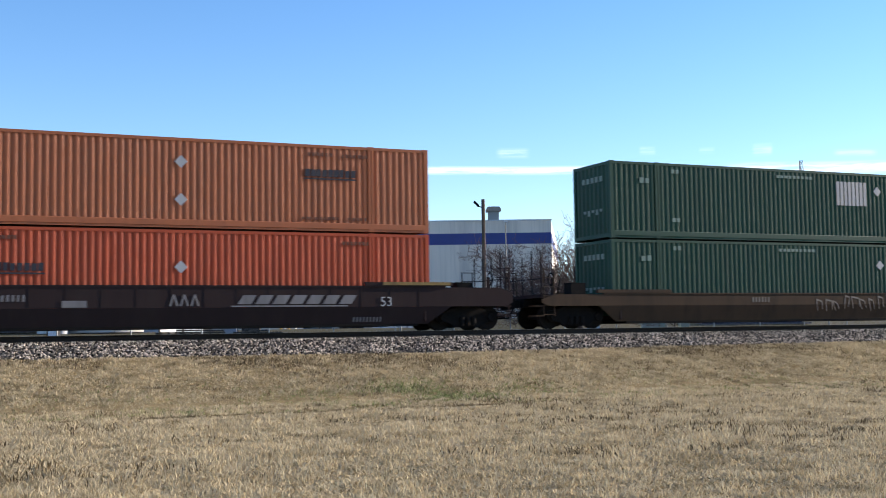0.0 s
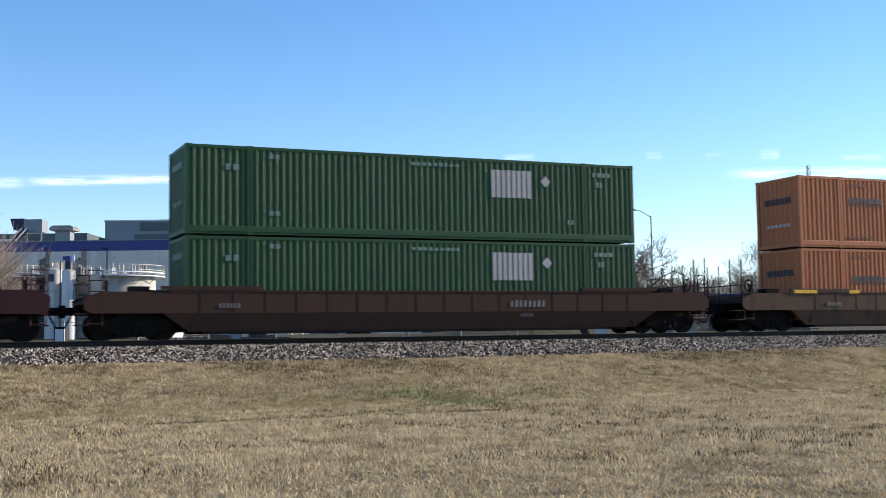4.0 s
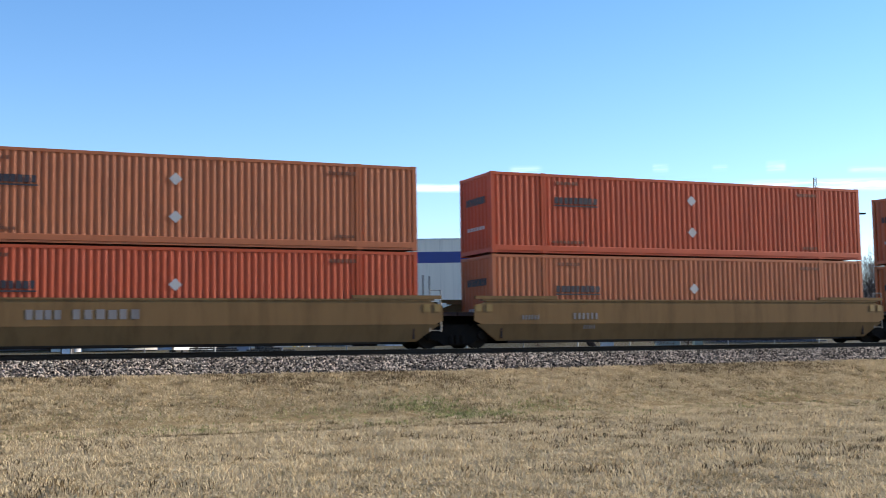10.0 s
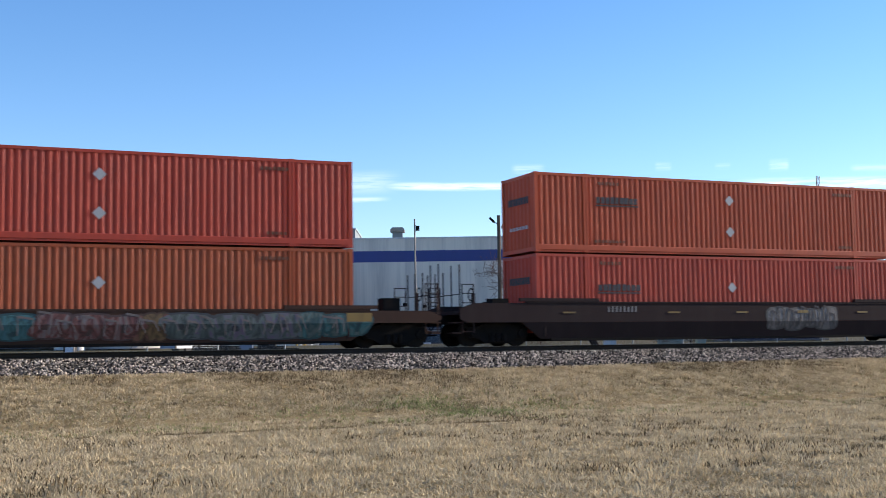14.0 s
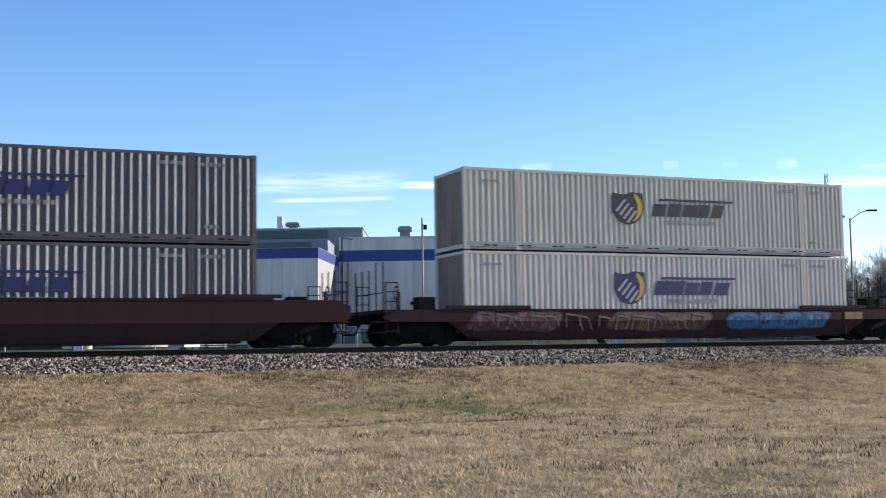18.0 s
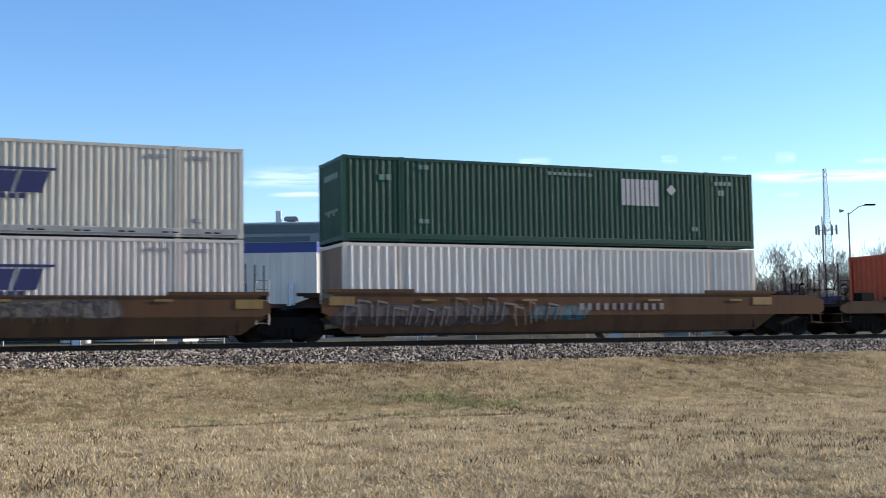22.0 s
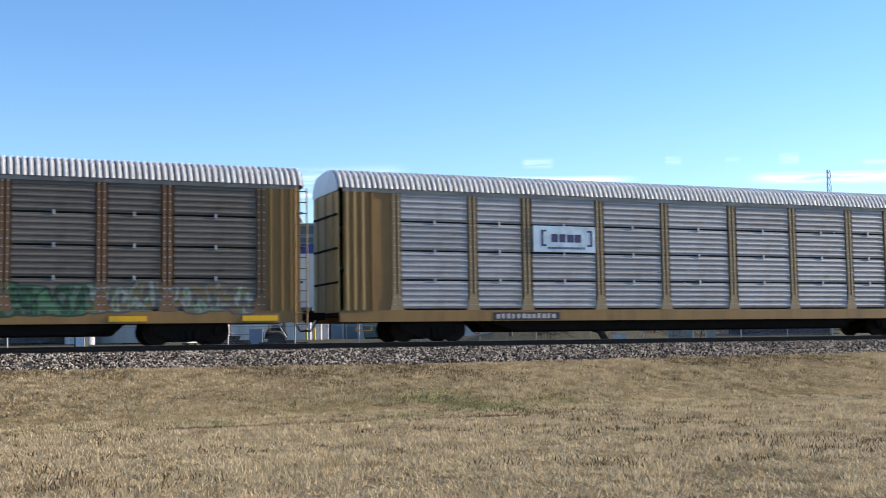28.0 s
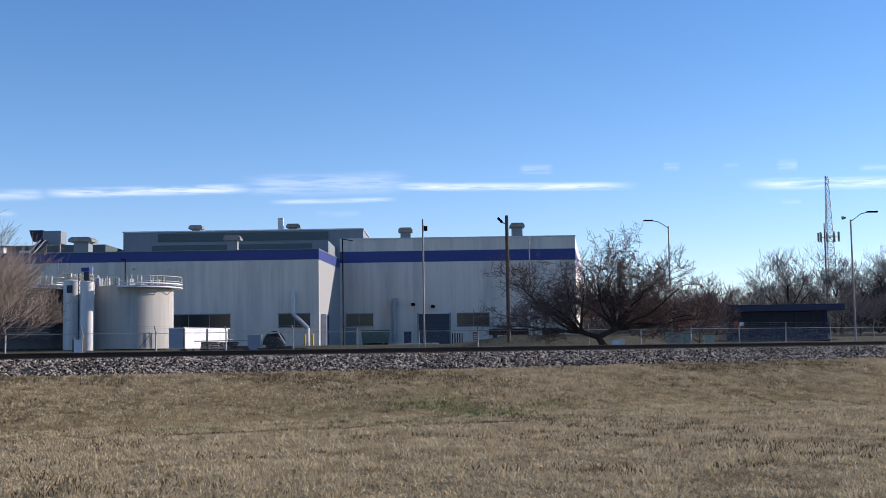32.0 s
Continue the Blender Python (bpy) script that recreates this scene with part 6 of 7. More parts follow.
def well_car(mat, label, seed, top=1.58, ribbed=False, ends=(1, 1), trucks=(1, 1), yellow=False, extras=None, gap=3.0):
    """A well car for one 53-foot stack. ends: 1 a coupler platform, 0 an articulated joint."""
    rng = random.Random(seed)
    c = thing("well_car", Matrix(), label, "train car", "well cars of the train")
    TOPS[c.name] = top - 0.01
    YS = -1.50
    reach = [gap if e else 1.35 for e in ends]
    bot = 0.24
    for k in (1, -1):
        def flip(pts):
            return [(y * k, z) for y, z in pts]
        upper = Shape().strip(flip([(YS, 0.80), (YS, top), (YS + 0.035, top), (YS + 0.035, 0.80)]), 0.2, LEN - 0.2, "x")
        part("side_sheet", upper, mat, c)
        lower = Shape()
        o, i = YS * k, (YS + 0.17) * k
        lower.sheet([[(-0.7, o, 0.798), (LEN + 0.7, o, 0.798)], [(0.1, i, bot), (LEN - 0.1, i, bot)], [(0.1, i + 0.08 * k, bot), (LEN - 0.1, i + 0.08 * k, bot)], [(-0.7, o + 0.08 * k, 0.80), (LEN + 0.7, o + 0.08 * k, 0.80)]])
        part("lower_sill", lower, mat, c)
        part("top_chord", Shape().box(-0.5, LEN + 0.5, min(o - 0.02 * k, o + 0.13 * k), max(o - 0.02 * k, o + 0.13 * k), top, top + 0.055), mat, c)
        part("bottom_chord", Shape().box(0.5, LEN - 0.5, min(i - 0.03 * k, i + 0.1 * k), max(i - 0.03 * k, i + 0.1 * k), bot - 0.07, bot), M_BLACKSTEEL, c)
        for a, b, e in ((-0.75, 2.35, 0), (LEN - 2.35, LEN + 0.75, 1)):
            part("end_guide", Shape().box(a, b, min(o - 0.03 * k, o + 0.12 * k), max(o - 0.03 * k, o + 0.12 * k), top + 0.057, top + 0.17), mat, c)
        for e, sgn in ((0, -1), (1, 1)):
            x0 = 0.2 if e == 0 else LEN - 0.2
            x1 = x0 + sgn * (reach[e] + 0.2 - (0.55 if not ends[e] else 0))
            web = Shape().strip([(x0, 0.80), (x1 - sgn * 0.25, 0.80), (x1, 0.92), (x1, top - 0.18), (x1 - sgn * 0.5, top + 0.0), (x0, top + 0.0)], min(o, o + 0.04 * k), max(o, o + 0.04 * k))
            part("end_web", web, mat, c)
        if ribbed:
            n = 15
            for j in range(n + 1):
                x = 0.45 + (LEN - 0.9) * j / n
                part("side_post", Shape().box(x - 0.022, x + 0.022, min(o - 0.008 * k, o), max(o - 0.008 * k, o), 0.80, top - 0.002), mat, c)
    part("well_floor", Shape().box(0.3, LEN - 0.3, -1.33, 1.33, bot, bot + 0.08), M_BLACKSTEEL, c)
    for e, sgn in ((0, -1), (1, 1)):
        xe = 0.0 if e == 0 else LEN
        r = reach[e]
        part("bulkhead", Shape().box(min(xe - sgn * 0.25, xe - sgn * 0.2), max(xe - sgn * 0.25, xe - sgn * 0.2), -1.46, 1.46, bot + 0.08, top - 0.02), M_WELL_DARK, c)
        part("end_deck", Shape().box(min(xe, xe + sgn * r), max(xe, xe + sgn * r), -1.40, 1.40, 1.08, 1.2), M_WELL_DARK, c)
        part("centre_sill", Shape().box(min(xe, xe + sgn * (r + 0.1)), max(xe, xe + sgn * (r + 0.1)), -0.3, 0.3, 0.78, 1.08), M_BLACKSTEEL, c)
        if ends[e]:
            for k in (-1, 1):
                x = xe + sgn * (r - 0.12)
                s = Shape()
                s.rod((x, k * 1.42, 0.45), (x, k * 1.42, 2.1), 0.022)
                s.rod((x - sgn * 0.42, k * 1.42, 0.45), (x - sgn * 0.42, k * 1.42, 2.1), 0.022)
                for z in (0.5, 0.82, 1.14, 1.46, 1.78, 2.08):
                    s.rod((x, k * 1.42, z), (x - sgn * 0.42, k * 1.42, z), 0.016)
                part("ladder", s, mat, c, "thin steel ladder")
            x = xe + sgn * (r - 0.05)
            for y in (-1.38, -0.7, 0.0, 0.7, 1.38):
                part("grab_post", Shape().rod((x, y, 1.2), (x, y, 2.55 + 0.2 * (y < 0)), 0.024), M_WELL_DARK, c)
            part("grab_rail", Shape().rod((x, -1.38, 1.75), (x, 1.38, 1.75), 0.016), M_WELL_DARK, c)
            s = Shape().box(min(xe + sgn * r, xe + sgn * (r + 0.52)), max(xe + sgn * r, xe + sgn * (r + 0.52)), -0.12, 0.12, 0.78, 1.02)
            s.box(min(xe + sgn * (r + 0.38), xe + sgn * (r + 0.56)), max(xe + sgn * (r + 0.38), xe + sgn * (r + 0.56)), -0.22, 0.16, 0.70, 1.08)
            part("coupler", s, M_BLACKSTEEL, c, "knuckle coupler")
            s = Shape().rod((xe + sgn * (r + 0.1), 0.35, 0.85), (xe + sgn * (r + 0.35), 0.38, 0.40), 0.03).rod((xe + sgn * (r + 0.35), 0.38, 0.40), (xe + sgn * (r + 0.6), 0.36, 0.42), 0.03)
            part("air_hose", s, M_BLACKSTEEL, c, "hanging air hose")
            part("brake_wheel", Shape().turned([(0.21, -0.02), (0.24, 0.0), (0.21, 0.02), (0.18, 0.0), (0.21, -0.02)], 16, "x", (xe + sgn * (r - 0.62), -1.05, 1.75)), M_BLACKSTEEL, c)
            part("brake_stand", Shape().box(xe + sgn * (r - 0.7) - 0.05, xe + sgn * (r - 0.7) + 0.05, -1.10, -1.0, 1.2, 1.8), M_WELL_DARK, c)
            part("brake_box", Shape().box(xe + sgn * (r * 0.45) - 0.3, xe + sgn * (r * 0.45) + 0.3, -1.2, -0.7, 1.2, 1.62), M_BLACKSTEEL, c)
            for z in (0.44, 0.78):
                part("crossover_step", Shape().box(x - 0.3, x + 0.02, -1.48, -0.98, z, z + 0.04), mat, c)
        elif sgn > 0:
            part("drawbar", Shape().box(xe + r, xe + r + 0.35, -0.25, 0.25, 0.72, 1.05), M_BLACKSTEEL, c)
            for k in (-1, 1):
                s = Shape()
                for dx in (0.35, 0.75):
                    s.rod((xe + dx, k * 1.45, 0.55), (xe + dx, k * 1.45, 1.95), 0.022)
                for z in (0.6, 0.95, 1.3, 1.65, 1.93):
                    s.rod((xe + 0.35, k * 1.45, z), (xe + 0.75, k * 1.45, z), 0.016)
                part("ladder", s, M_GALV_OLD, c, "thin steel ladder")
            for dx in (0.2, 0.6, 1.0):
                part("grab_post", Shape().rod((xe + dx, -0.9 + dx, 1.2), (xe + dx, -0.9 + dx, 2.5), 0.022), M_WELL_DARK, c)
            part("brake_box", Shape().box(xe + 0.3, xe + 0.8, -1.1, -0.6, 1.2, 1.55), M_BLACKSTEEL, c)
        if trucks[e]:
            truck(c, xe + sgn * 1.45)
    if yellow:
        for x in ((-0.6, 0.5), (2.1, 2.6), (4.9, 5.4), (8.0, 8.5), (8.75, 9.25), (11.8, 12.3), (15.5, 16.5)):
            z = top + 0.03
            part("reflector", Shape().box(x[0], x[1], YS - 0.034, YS - 0.021, z - 0.035, z + 0.10), M_YELLOW, c, "yellow reflective strip")
    if mat == M_WELL_BROWN:
        for x in (-0.75, -0.35, LEN + 0.12, LEN + 0.5):
            part("reflector", Shape().box(x, x + 0.22, YS - 0.012, YS - 0.003, top - 0.36, top - 0.12), M_YELLOWWORN, c, "small worn yellow square")
    if extras:
        extras(c, rng, YS - (0.011 if ribbed else 0.003))
    return c


def ident(x, z, n, h=0.22, mat=M_DIMINK, w=None):
    def draw(c, rng, y):
        letters(c, rng, mat, "white stencilled bars", x, x + (w or n * h * 0.72), z, z + h, y, n, 0.04, 0.5)
    return draw


def digits(text, x, z, size, mat, parent, y):
    """Real figures, laid flat on the side."""
    cu = bpy.data.curves.new("figures", "FONT")
    cu.body, cu.size, cu.extrude = text, size, 0.003
    ob = new("figures", cu)
    dg = bpy.context.evaluated_depsgraph_get()
    me = bpy.data.meshes.new_from_object(ob.evaluated_get(dg))
    bpy.data.objects.remove(ob)
    me.materials.clear()
    me.materials.append(mat)
    o = part("figures", me, mat, parent, "white figures")
    o.matrix_local = Matrix.Translation((x, y - 0.004, z)) @ Matrix.Rotation(math.pi / 2, 4, "X")


def extra_black(c, rng, y):
    digits("53", 14.3, 0.82, 0.44, M_WHITEINK, c, y)
    for k in range(7):
        a = 9.6 + k * 0.55
        part("emblem", Shape().strip([(a, 0.9), (a + 0.42, 0.9), (a + 0.6, 1.18), (a + 0.18, 1.18)], y - 0.004, y), M_DIMINK, c, "slanted pale bar")
    part("emblem", Shape().box(9.4, 13.2, y - 0.004, y, 0.815, 0.86), M_DIMINK, c)
    ident(13.4, 0.32, 9, 0.16)(c, rng, y)
    ident(2.3, 1.0, 8, 0.2)(c, rng, y)
    for k in range(3):
        a = 7.5 + 0.32 * k
        part("lettering", Shape().strip([(a, 0.85), (a + 0.06, 0.85), (a + 0.14, 1.12), (a + 0.22, 0.85), (a + 0.28, 0.85), (a + 0.17, 1.2), (a + 0.11, 1.2)], y - 0.004, y), M_DIMINK, c)
    part("lettering", Shape().box(4.4, 5.1, y - 0.004, y, 0.82, 1.02), M_DIMINK, c)
    part("reflector", Shape().box(14.4, 16.8, y - 0.05, y - 0.028, 1.50, 1.60), M_YELLOWWORN, c, "yellow reflective strip")


def extra_plain(n=8, x=11.0, z=0.95):
    def draw(c, rng, y):
        ident(x, z, n, 0.24)(c, rng, y)
        ident(x + 0.4, 0.62, 5, 0.14)(c, rng, y)
        ident(1.0, 0.95, 6, 0.16)(c, rng, y)
    return draw


def extra_big_ident(c, rng, y):
    letters(c, rng, M_DIMINK, "white stencilled bars", 3.9, 4.95, 1.0, 1.3, y, 4)
    letters(c, rng, M_DIMINK, "white stencilled bars", 5.2, 7.2, 1.0, 1.3, y, 6)


SPRAY = {}


def end_patches(c, y, ends=(0, 1)):
    top = TOPS[c.name]
    for e in ends:
        x = -0.55 if e == 0 else LEN - 0.3
        part("reflector", Shape().box(x, x + 0.85, y - 0.012, y - 0.003, top - 0.34, top - 0.06), M_YELLOWWORN, c, "worn yellow patch at the end of the side")


def spray(name, colour):
    if name not in SPRAY:
        SPRAY[name] = material(name, colour, 0.55, 0, 0.3, 2.5, stain=[c * 0.4 for c in colour], stain_amount=0.6, stain_scale=1.6)
        SPRAY[name].diffuse_color = (*colour, 1)
    return SPRAY[name]


def extra_teal(c, rng, y):
    end_patches(c, y)
    rd, tl, gr = spray("red_spray", (0.17, 0.055, 0.045)), spray("teal_spray", (0.045, 0.15, 0.15)), spray("grey_green_spray", (0.10, 0.125, 0.11))
    oc, vi = spray("ochre_spray", (0.17, 0.10, 0.04)), spray("dull_violet_spray", (0.12, 0.08, 0.13))
    for k, (x0, x1, mix) in enumerate(((-0.7, 1.0, (oc, rd)), (0.9, 3.0, (rd, spray("pale_spray", (0.17, 0.15, 0.14)), rd)), (2.9, 6.4, (tl, spray("blue_teal_spray", (0.035, 0.12, 0.15)), tl)),
                                       (6.3, 9.3, (rd, spray("pale_spray", (0.17, 0.15, 0.14)), rd)), (9.2, 10.2, (oc, rd)), (10.1, 14.4, (gr, vi, gr)), (14.3, 16.6, (tl, gr)))):
        graffiti(c, rng, x0, x1, 0.27, 1.24, y - 0.002 * (k % 2), mix, 3)
    tag_strokes(c, rng, 0.4, 16.0, 0.45, 1.45, y - 0.013, spray("chalky_spray", (0.14, 0.11, 0.10)), 26)


def extra_patch(c, rng, y):
    graffiti(c, rng, 9.6, 12.9, 0.42, 1.46, y, (spray("pale_spray", (0.17, 0.15, 0.14)), spray("grey_spray", (0.13, 0.12, 0.12))), 4)
    tag_strokes(c, rng, 9.7, 12.8, 0.5, 1.45, y - 0.011, M_INK, 9)
    part("reflector", Shape().box(11.0, 11.5, y - 0.02, y - 0.012, 1.1, 1.2), M_YELLOWWORN, c, "worn yellow reflective strip")
    for x in (0.9, 5.2, 8.2, 13.9):
        part("reflector", Shape().box(x, x + 0.5, y - 0.012, y - 0.004, 1.1, 1.16), M_YELLOWWORN, c, "worn yellow reflective strip")
    ident(2.7, 1.14, 8, 0.22, M_DIMINK)(c, rng, y)


def extra_pale_left(c, rng, y):
    tag_strokes(c, rng, 9.0, 13.0, 0.5, 1.12, y, spray("pale_brown_spray", (0.155, 0.115, 0.09)), 9)
    ident(6.0, 0.9, 6, 0.2, spray("pale_brown_spray", (0.155, 0.115, 0.09)))(c, rng, y)


def extra_blue(c, rng, y):
    end_patches(c, y, (1,))
    rd, bl = spray("maroon_spray", (0.14, 0.045, 0.045)), spray("blue_spray", (0.03, 0.16, 0.32))
    graffiti(c, rng, 0.2, 3.4, 0.4, 1.5, y, (rd, spray("pink_spray", (0.21, 0.10, 0.10))), 4)
    graffiti(c, rng, 5.6, 9.6, 0.4, 1.45, y, (spray("ochre_spray", (0.17, 0.10, 0.04)), rd), 4)
    graffiti(c, rng, 10.6, 15.0, 0.42, 1.46, y, (bl, spray("deep_blue_spray", (0.025, 0.12, 0.26)), bl), 4)
    tag_strokes(c, rng, 10.7, 14.8, 0.5, 1.4, y - 0.01, spray("dark_blue_spray", (0.02, 0.08, 0.2)), 8)
    tag_strokes(c, rng, 0.3, 9.4, 0.45, 1.4, y - 0.012, spray("chalky_spray", (0.14, 0.11, 0.10)), 14)
    ident(3.6, 1.2, 9, 0.2)(c, rng, y)


def extra_mixed(c, rng, y):
    end_patches(c, y)
    dun, oc = spray("dun_spray", (0.13, 0.11, 0.095)), spray("ochre_spray", (0.17, 0.10, 0.04))
    graffiti(c, rng, 0.2, 4.4, 0.4, 1.38, y, (spray("dark_umber_spray", (0.06, 0.045, 0.035)), oc, spray("dark_umber_spray", (0.06, 0.045, 0.035))), 4)
    tag_strokes(c, rng, 0.3, 4.3, 0.45, 1.36, y - 0.012, dun, 9)
    ident(4.8, 0.98, 9, 0.22, M_DIMINK, 3.0)(c, rng, y)
    graffiti(c, rng, 9.6, 14.4, 0.4, 1.38, y, (spray("grey_green_spray", (0.10, 0.125, 0.11)), oc, spray("teal_spray", (0.045, 0.15, 0.15))), 5)
    tag_strokes(c, rng, 9.7, 14.3, 0.45, 1.36, y - 0.012, M_INK, 10)
    for x in (5.5, 8.4):
        part("reflector", Shape().box(x, x + 0.55, y - 0.012, y - 0.004, 1.27, 1.34), M_YELLOWWORN, c, "worn yellow reflective strip")


def extra_pale(c, rng, y):
    end_patches(c, y)
    dun, pale = spray("dun_spray", (0.13, 0.11, 0.095)), spray("pale_brown_spray", (0.155, 0.115, 0.09))
    graffiti(c, rng, 0.8, 6.2, 0.4, 1.38, y, (spray("dark_umber_spray", (0.06, 0.045, 0.035)), spray("grey_spray", (0.13, 0.12, 0.12)), spray("ochre_spray", (0.17, 0.10, 0.04))), 6)
    tag_strokes(c, rng, 0.9, 6.1, 0.45, 1.36, y - 0.012, M_INK, 12)
    graffiti(c, rng, 6.5, 12.3, 0.75, 1.38, y, (pale, dun, pale), 6)
    tag_strokes(c, rng, 6.6, 12.2, 0.6, 1.36, y - 0.012, spray("dark_umber_spray", (0.06, 0.045, 0.035)), 12)
    for x in (4.2, 8.8, 13.4):
        part("reflector", Shape().box(x, x + 0.55, y - 0.022, y - 0.012, 1.27, 1.34), M_YELLOWWORN, c, "worn yellow reflective strip")


def extra_script(c, rng, y):
    end_patches(c, y)
    pale = spray("pale_brown_spray", (0.155, 0.115, 0.09))
    graffiti(c, rng, -0.2, 5.6, 0.4, 1.3, y, (spray("dark_violet_spray", (0.07, 0.05, 0.055)), spray("umber_spray", (0.10, 0.065, 0.045))), 5)
    tag_strokes(c, rng, -0.2, 7.6, 0.4, 1.46, y - 0.011, pale, 14)
    graffiti(c, rng, 6.6, 8.9, 0.6, 1.2, y, (spray("blue_teal_spray", (0.035, 0.12, 0.15)), spray("umber_spray", (0.10, 0.065, 0.045))), 2)
    ident(8.5, 0.98, 11, 0.24, M_DIMINK, 3.6)(c, rng, y - 0.004)
    for x in (2.6, 6.3, 11.3, 14.8):
        part("reflector", Shape().box(x, x + 0.55, y - 0.022, y - 0.012, 1.28, 1.36), M_YELLOWWORN, c, "worn yellow reflective strip")


# ---- autoracks
RACKX = ((2.2, 4.6), (4.95, 6.6), (7.0, 9.5), (9.85, 12.2), (12.55, 15.1), (15.5, 17.9), (18.25, 20.6), (20.95, 22.5), (22.9, 25.45))
RACKZ = (1.06, 2.02, 2.98, 3.94, 4.88)
RACKLEN = 27.0
RACK_PANELS = {}


def rack_skin(z):
    """Where paint lies on an autorack's side at height z: on the sill, or on the ribs of the panels above it."""
    if z < 1.05:
        return -1.36 - 0.041
    h = RACKZ[1] - RACKZ[0]
    q = (h - 0.06) / 5
    f = (((z - RACKZ[0]) % h - 0.03) / q) % 1.0
    return -1.36 - 0.014 + float(np.interp(f, (0, 0.16, 0.34, 0.44, 0.54, 0.72, 1), (0, 0, -0.018, -0.021, -0.018, 0, 0)))


def rack_panel(w, h, mat):
    key = (round(w, 2), mat.name)
    if key not in RACK_PANELS:
        s, n = Shape(), 5
        pts = [(0.0, 0.03)]
        for k in range(n):
            z = 0.03 + (h - 0.06) * k / n
            q = (h - 0.06) / n
            pts += [(0.0, z + q * 0.16), (-0.018, z + q * 0.34), (-0.021, z + q * 0.44), (-0.018, z + q * 0.54), (0.0, z + q * 0.72)]
        pts.append((0.0, h - 0.03))
        s.sheet([[(0.02, y, z) for y, z in pts], [(w - 0.02, y, z) for y, z in pts]])
        RACK_PANELS[key] = s.mesh("rack_panel", mat)
    return RACK_PANELS[key]


def autorack(panel, frame_mat, post_mat, label, seed, extras):
    rng = random.Random(seed)
    c = thing("autorack", Matrix(), label, "train car", "autoracks at the end of the train")
    half = 1.36
    post = Shape().box(-0.05, 0.05, -half - 0.034, -half + 0.06, 1.03, 4.92).mesh("side_post", post_mat)
    backing = Shape().box(-0.27, 0.27, -half + 0.062, -half + 0.08, 1.03, 4.92).mesh("post_backing", post_mat)
    foot = Shape().strip([(-0.24, 1.032), (0.24, 1.032), (0.13, 1.55), (-0.13, 1.55)], -half - 0.040, -half - 0.0345).mesh("post_foot", post_mat)
    studs = Shape()
    for k in range(16):
        for dx in (-0.08, 0.08):
            z = 1.2 + k * 0.24
            studs.box(dx - 0.018, dx + 0.018, -half - 0.046, -half - 0.034, z, z + 0.036)
    studs = studs.mesh("stud_row", M_GALV)
    latch = Shape().box(-0.03, 0.03, -0.045, -0.014, -0.07, 0.07).mesh("latch", M_GALV)
    mids = [2.05] + [(a[1] + b[0]) / 2 for a, b in zip(RACKX, RACKX[1:])] + [25.6]
    for k in (1, -1):
        for x0, x1 in RACKX:
            for z0, z1 in zip(RACKZ, RACKZ[1:]):
                o = part("rack_panel", rack_panel(x1 - x0, z1 - z0, panel), panel, c)
                if k == 1:
                    o.location = (x0, -half - 0.012, z0)
                else:
                    o.matrix_local = Matrix.Translation((x1, half + 0.012, z0)) @ Matrix.Rotation(math.pi, 4, "Z")
        if k == 1:
            for x0, x1 in RACKX:
                for z in RACKZ[1:-1]:
                    part("latch", latch, M_GALV, c, at=((x0 + x1) / 2, -half, z))
        for x in mids:
            for dx in (-0.08, 0.08):
                part("side_post", post, post_mat, c, at=(x + dx, 0, 0)).scale = (1, k, 1)
            part("post_backing", backing, post_mat, c, at=(x, 0, 0)).scale = (1, k, 1)
            part("post_foot", foot, post_mat, c, at=(x, 0, 0)).scale = (1, k, 1)
            if k == 1:
                tagged(part("stud_row", studs, M_GALV, c, at=(x, 0, 0)), kind="stuff")
        y = half * k
        for z in RACKZ[1:-1]:
            part("deck_edge", Shape().box(2.1, 25.5, min(y, y - 0.06 * k), max(y, y - 0.06 * k), z - 0.012, z + 0.012), M_BLACKSTEEL, c)
        part("fascia", Shape().box(0.2, RACKLEN - 0.2, min(y + 0.045 * k, y + 0.032 * k), max(y + 0.045 * k, y + 0.032 * k), 4.86, 4.985), M_GALV_OLD, c, "dull grey roof fascia")
        part("top_chord", Shape().box(0.25, RACKLEN - 0.2, min(y + 0.03 * k, y - 0.08 * k), max(y + 0.03 * k, y - 0.08 * k), 4.88, 4.99), frame_mat, c)
        part("side_sill", Shape().box(0.1, RACKLEN - 0.1, min(y + 0.04 * k, y - 0.1 * k), max(y + 0.04 * k, y - 0.1 * k), 0.66, 1.03), frame_mat, c)
        for a, b in ((0.25, 2.05), (25.6, RACKLEN - 0.2)):
            part("end_sheet", Shape().box(a, b, min(y, y - 0.04 * k), max(y, y - 0.04 * k), 1.03, 4.88), frame_mat, c)
        for x in (0.30, 0.56, 0.84, 1.16, 25.85, 26.2, 26.5):
            # leading stiffeners take the lighter tan in place of sun on their flanks
            part("stiffener", Shape().strip([(x, y + 0.002 * k), (x + 0.02, y + 0.075 * k), (x + 0.10, y + 0.075 * k), (x + 0.12, y + 0.002 * k)], 1.032, 4.86, "z"), M_RACKDOOR if x < 1 else frame_mat, c)
        part("end_gusset", Shape().box(1.85, 2.0, min(y + 0.02 * k, y), max(y + 0.02 * k, y), 1.032, 4.86), frame_mat, c)
        s = Shape()
        for x in (RACKLEN - 0.32, RACKLEN + 0.06):
            s.rod((x, y + 0.06 * k, 0.55), (x, y + 0.06 * k, 4.9), 0.025)
        for j in range(13):
            s.rod((RACKLEN - 0.32, y + 0.06 * k, 0.6 + j * 0.35), (RACKLEN + 0.06, y + 0.06 * k, 0.6 + j * 0.35), 0.018)
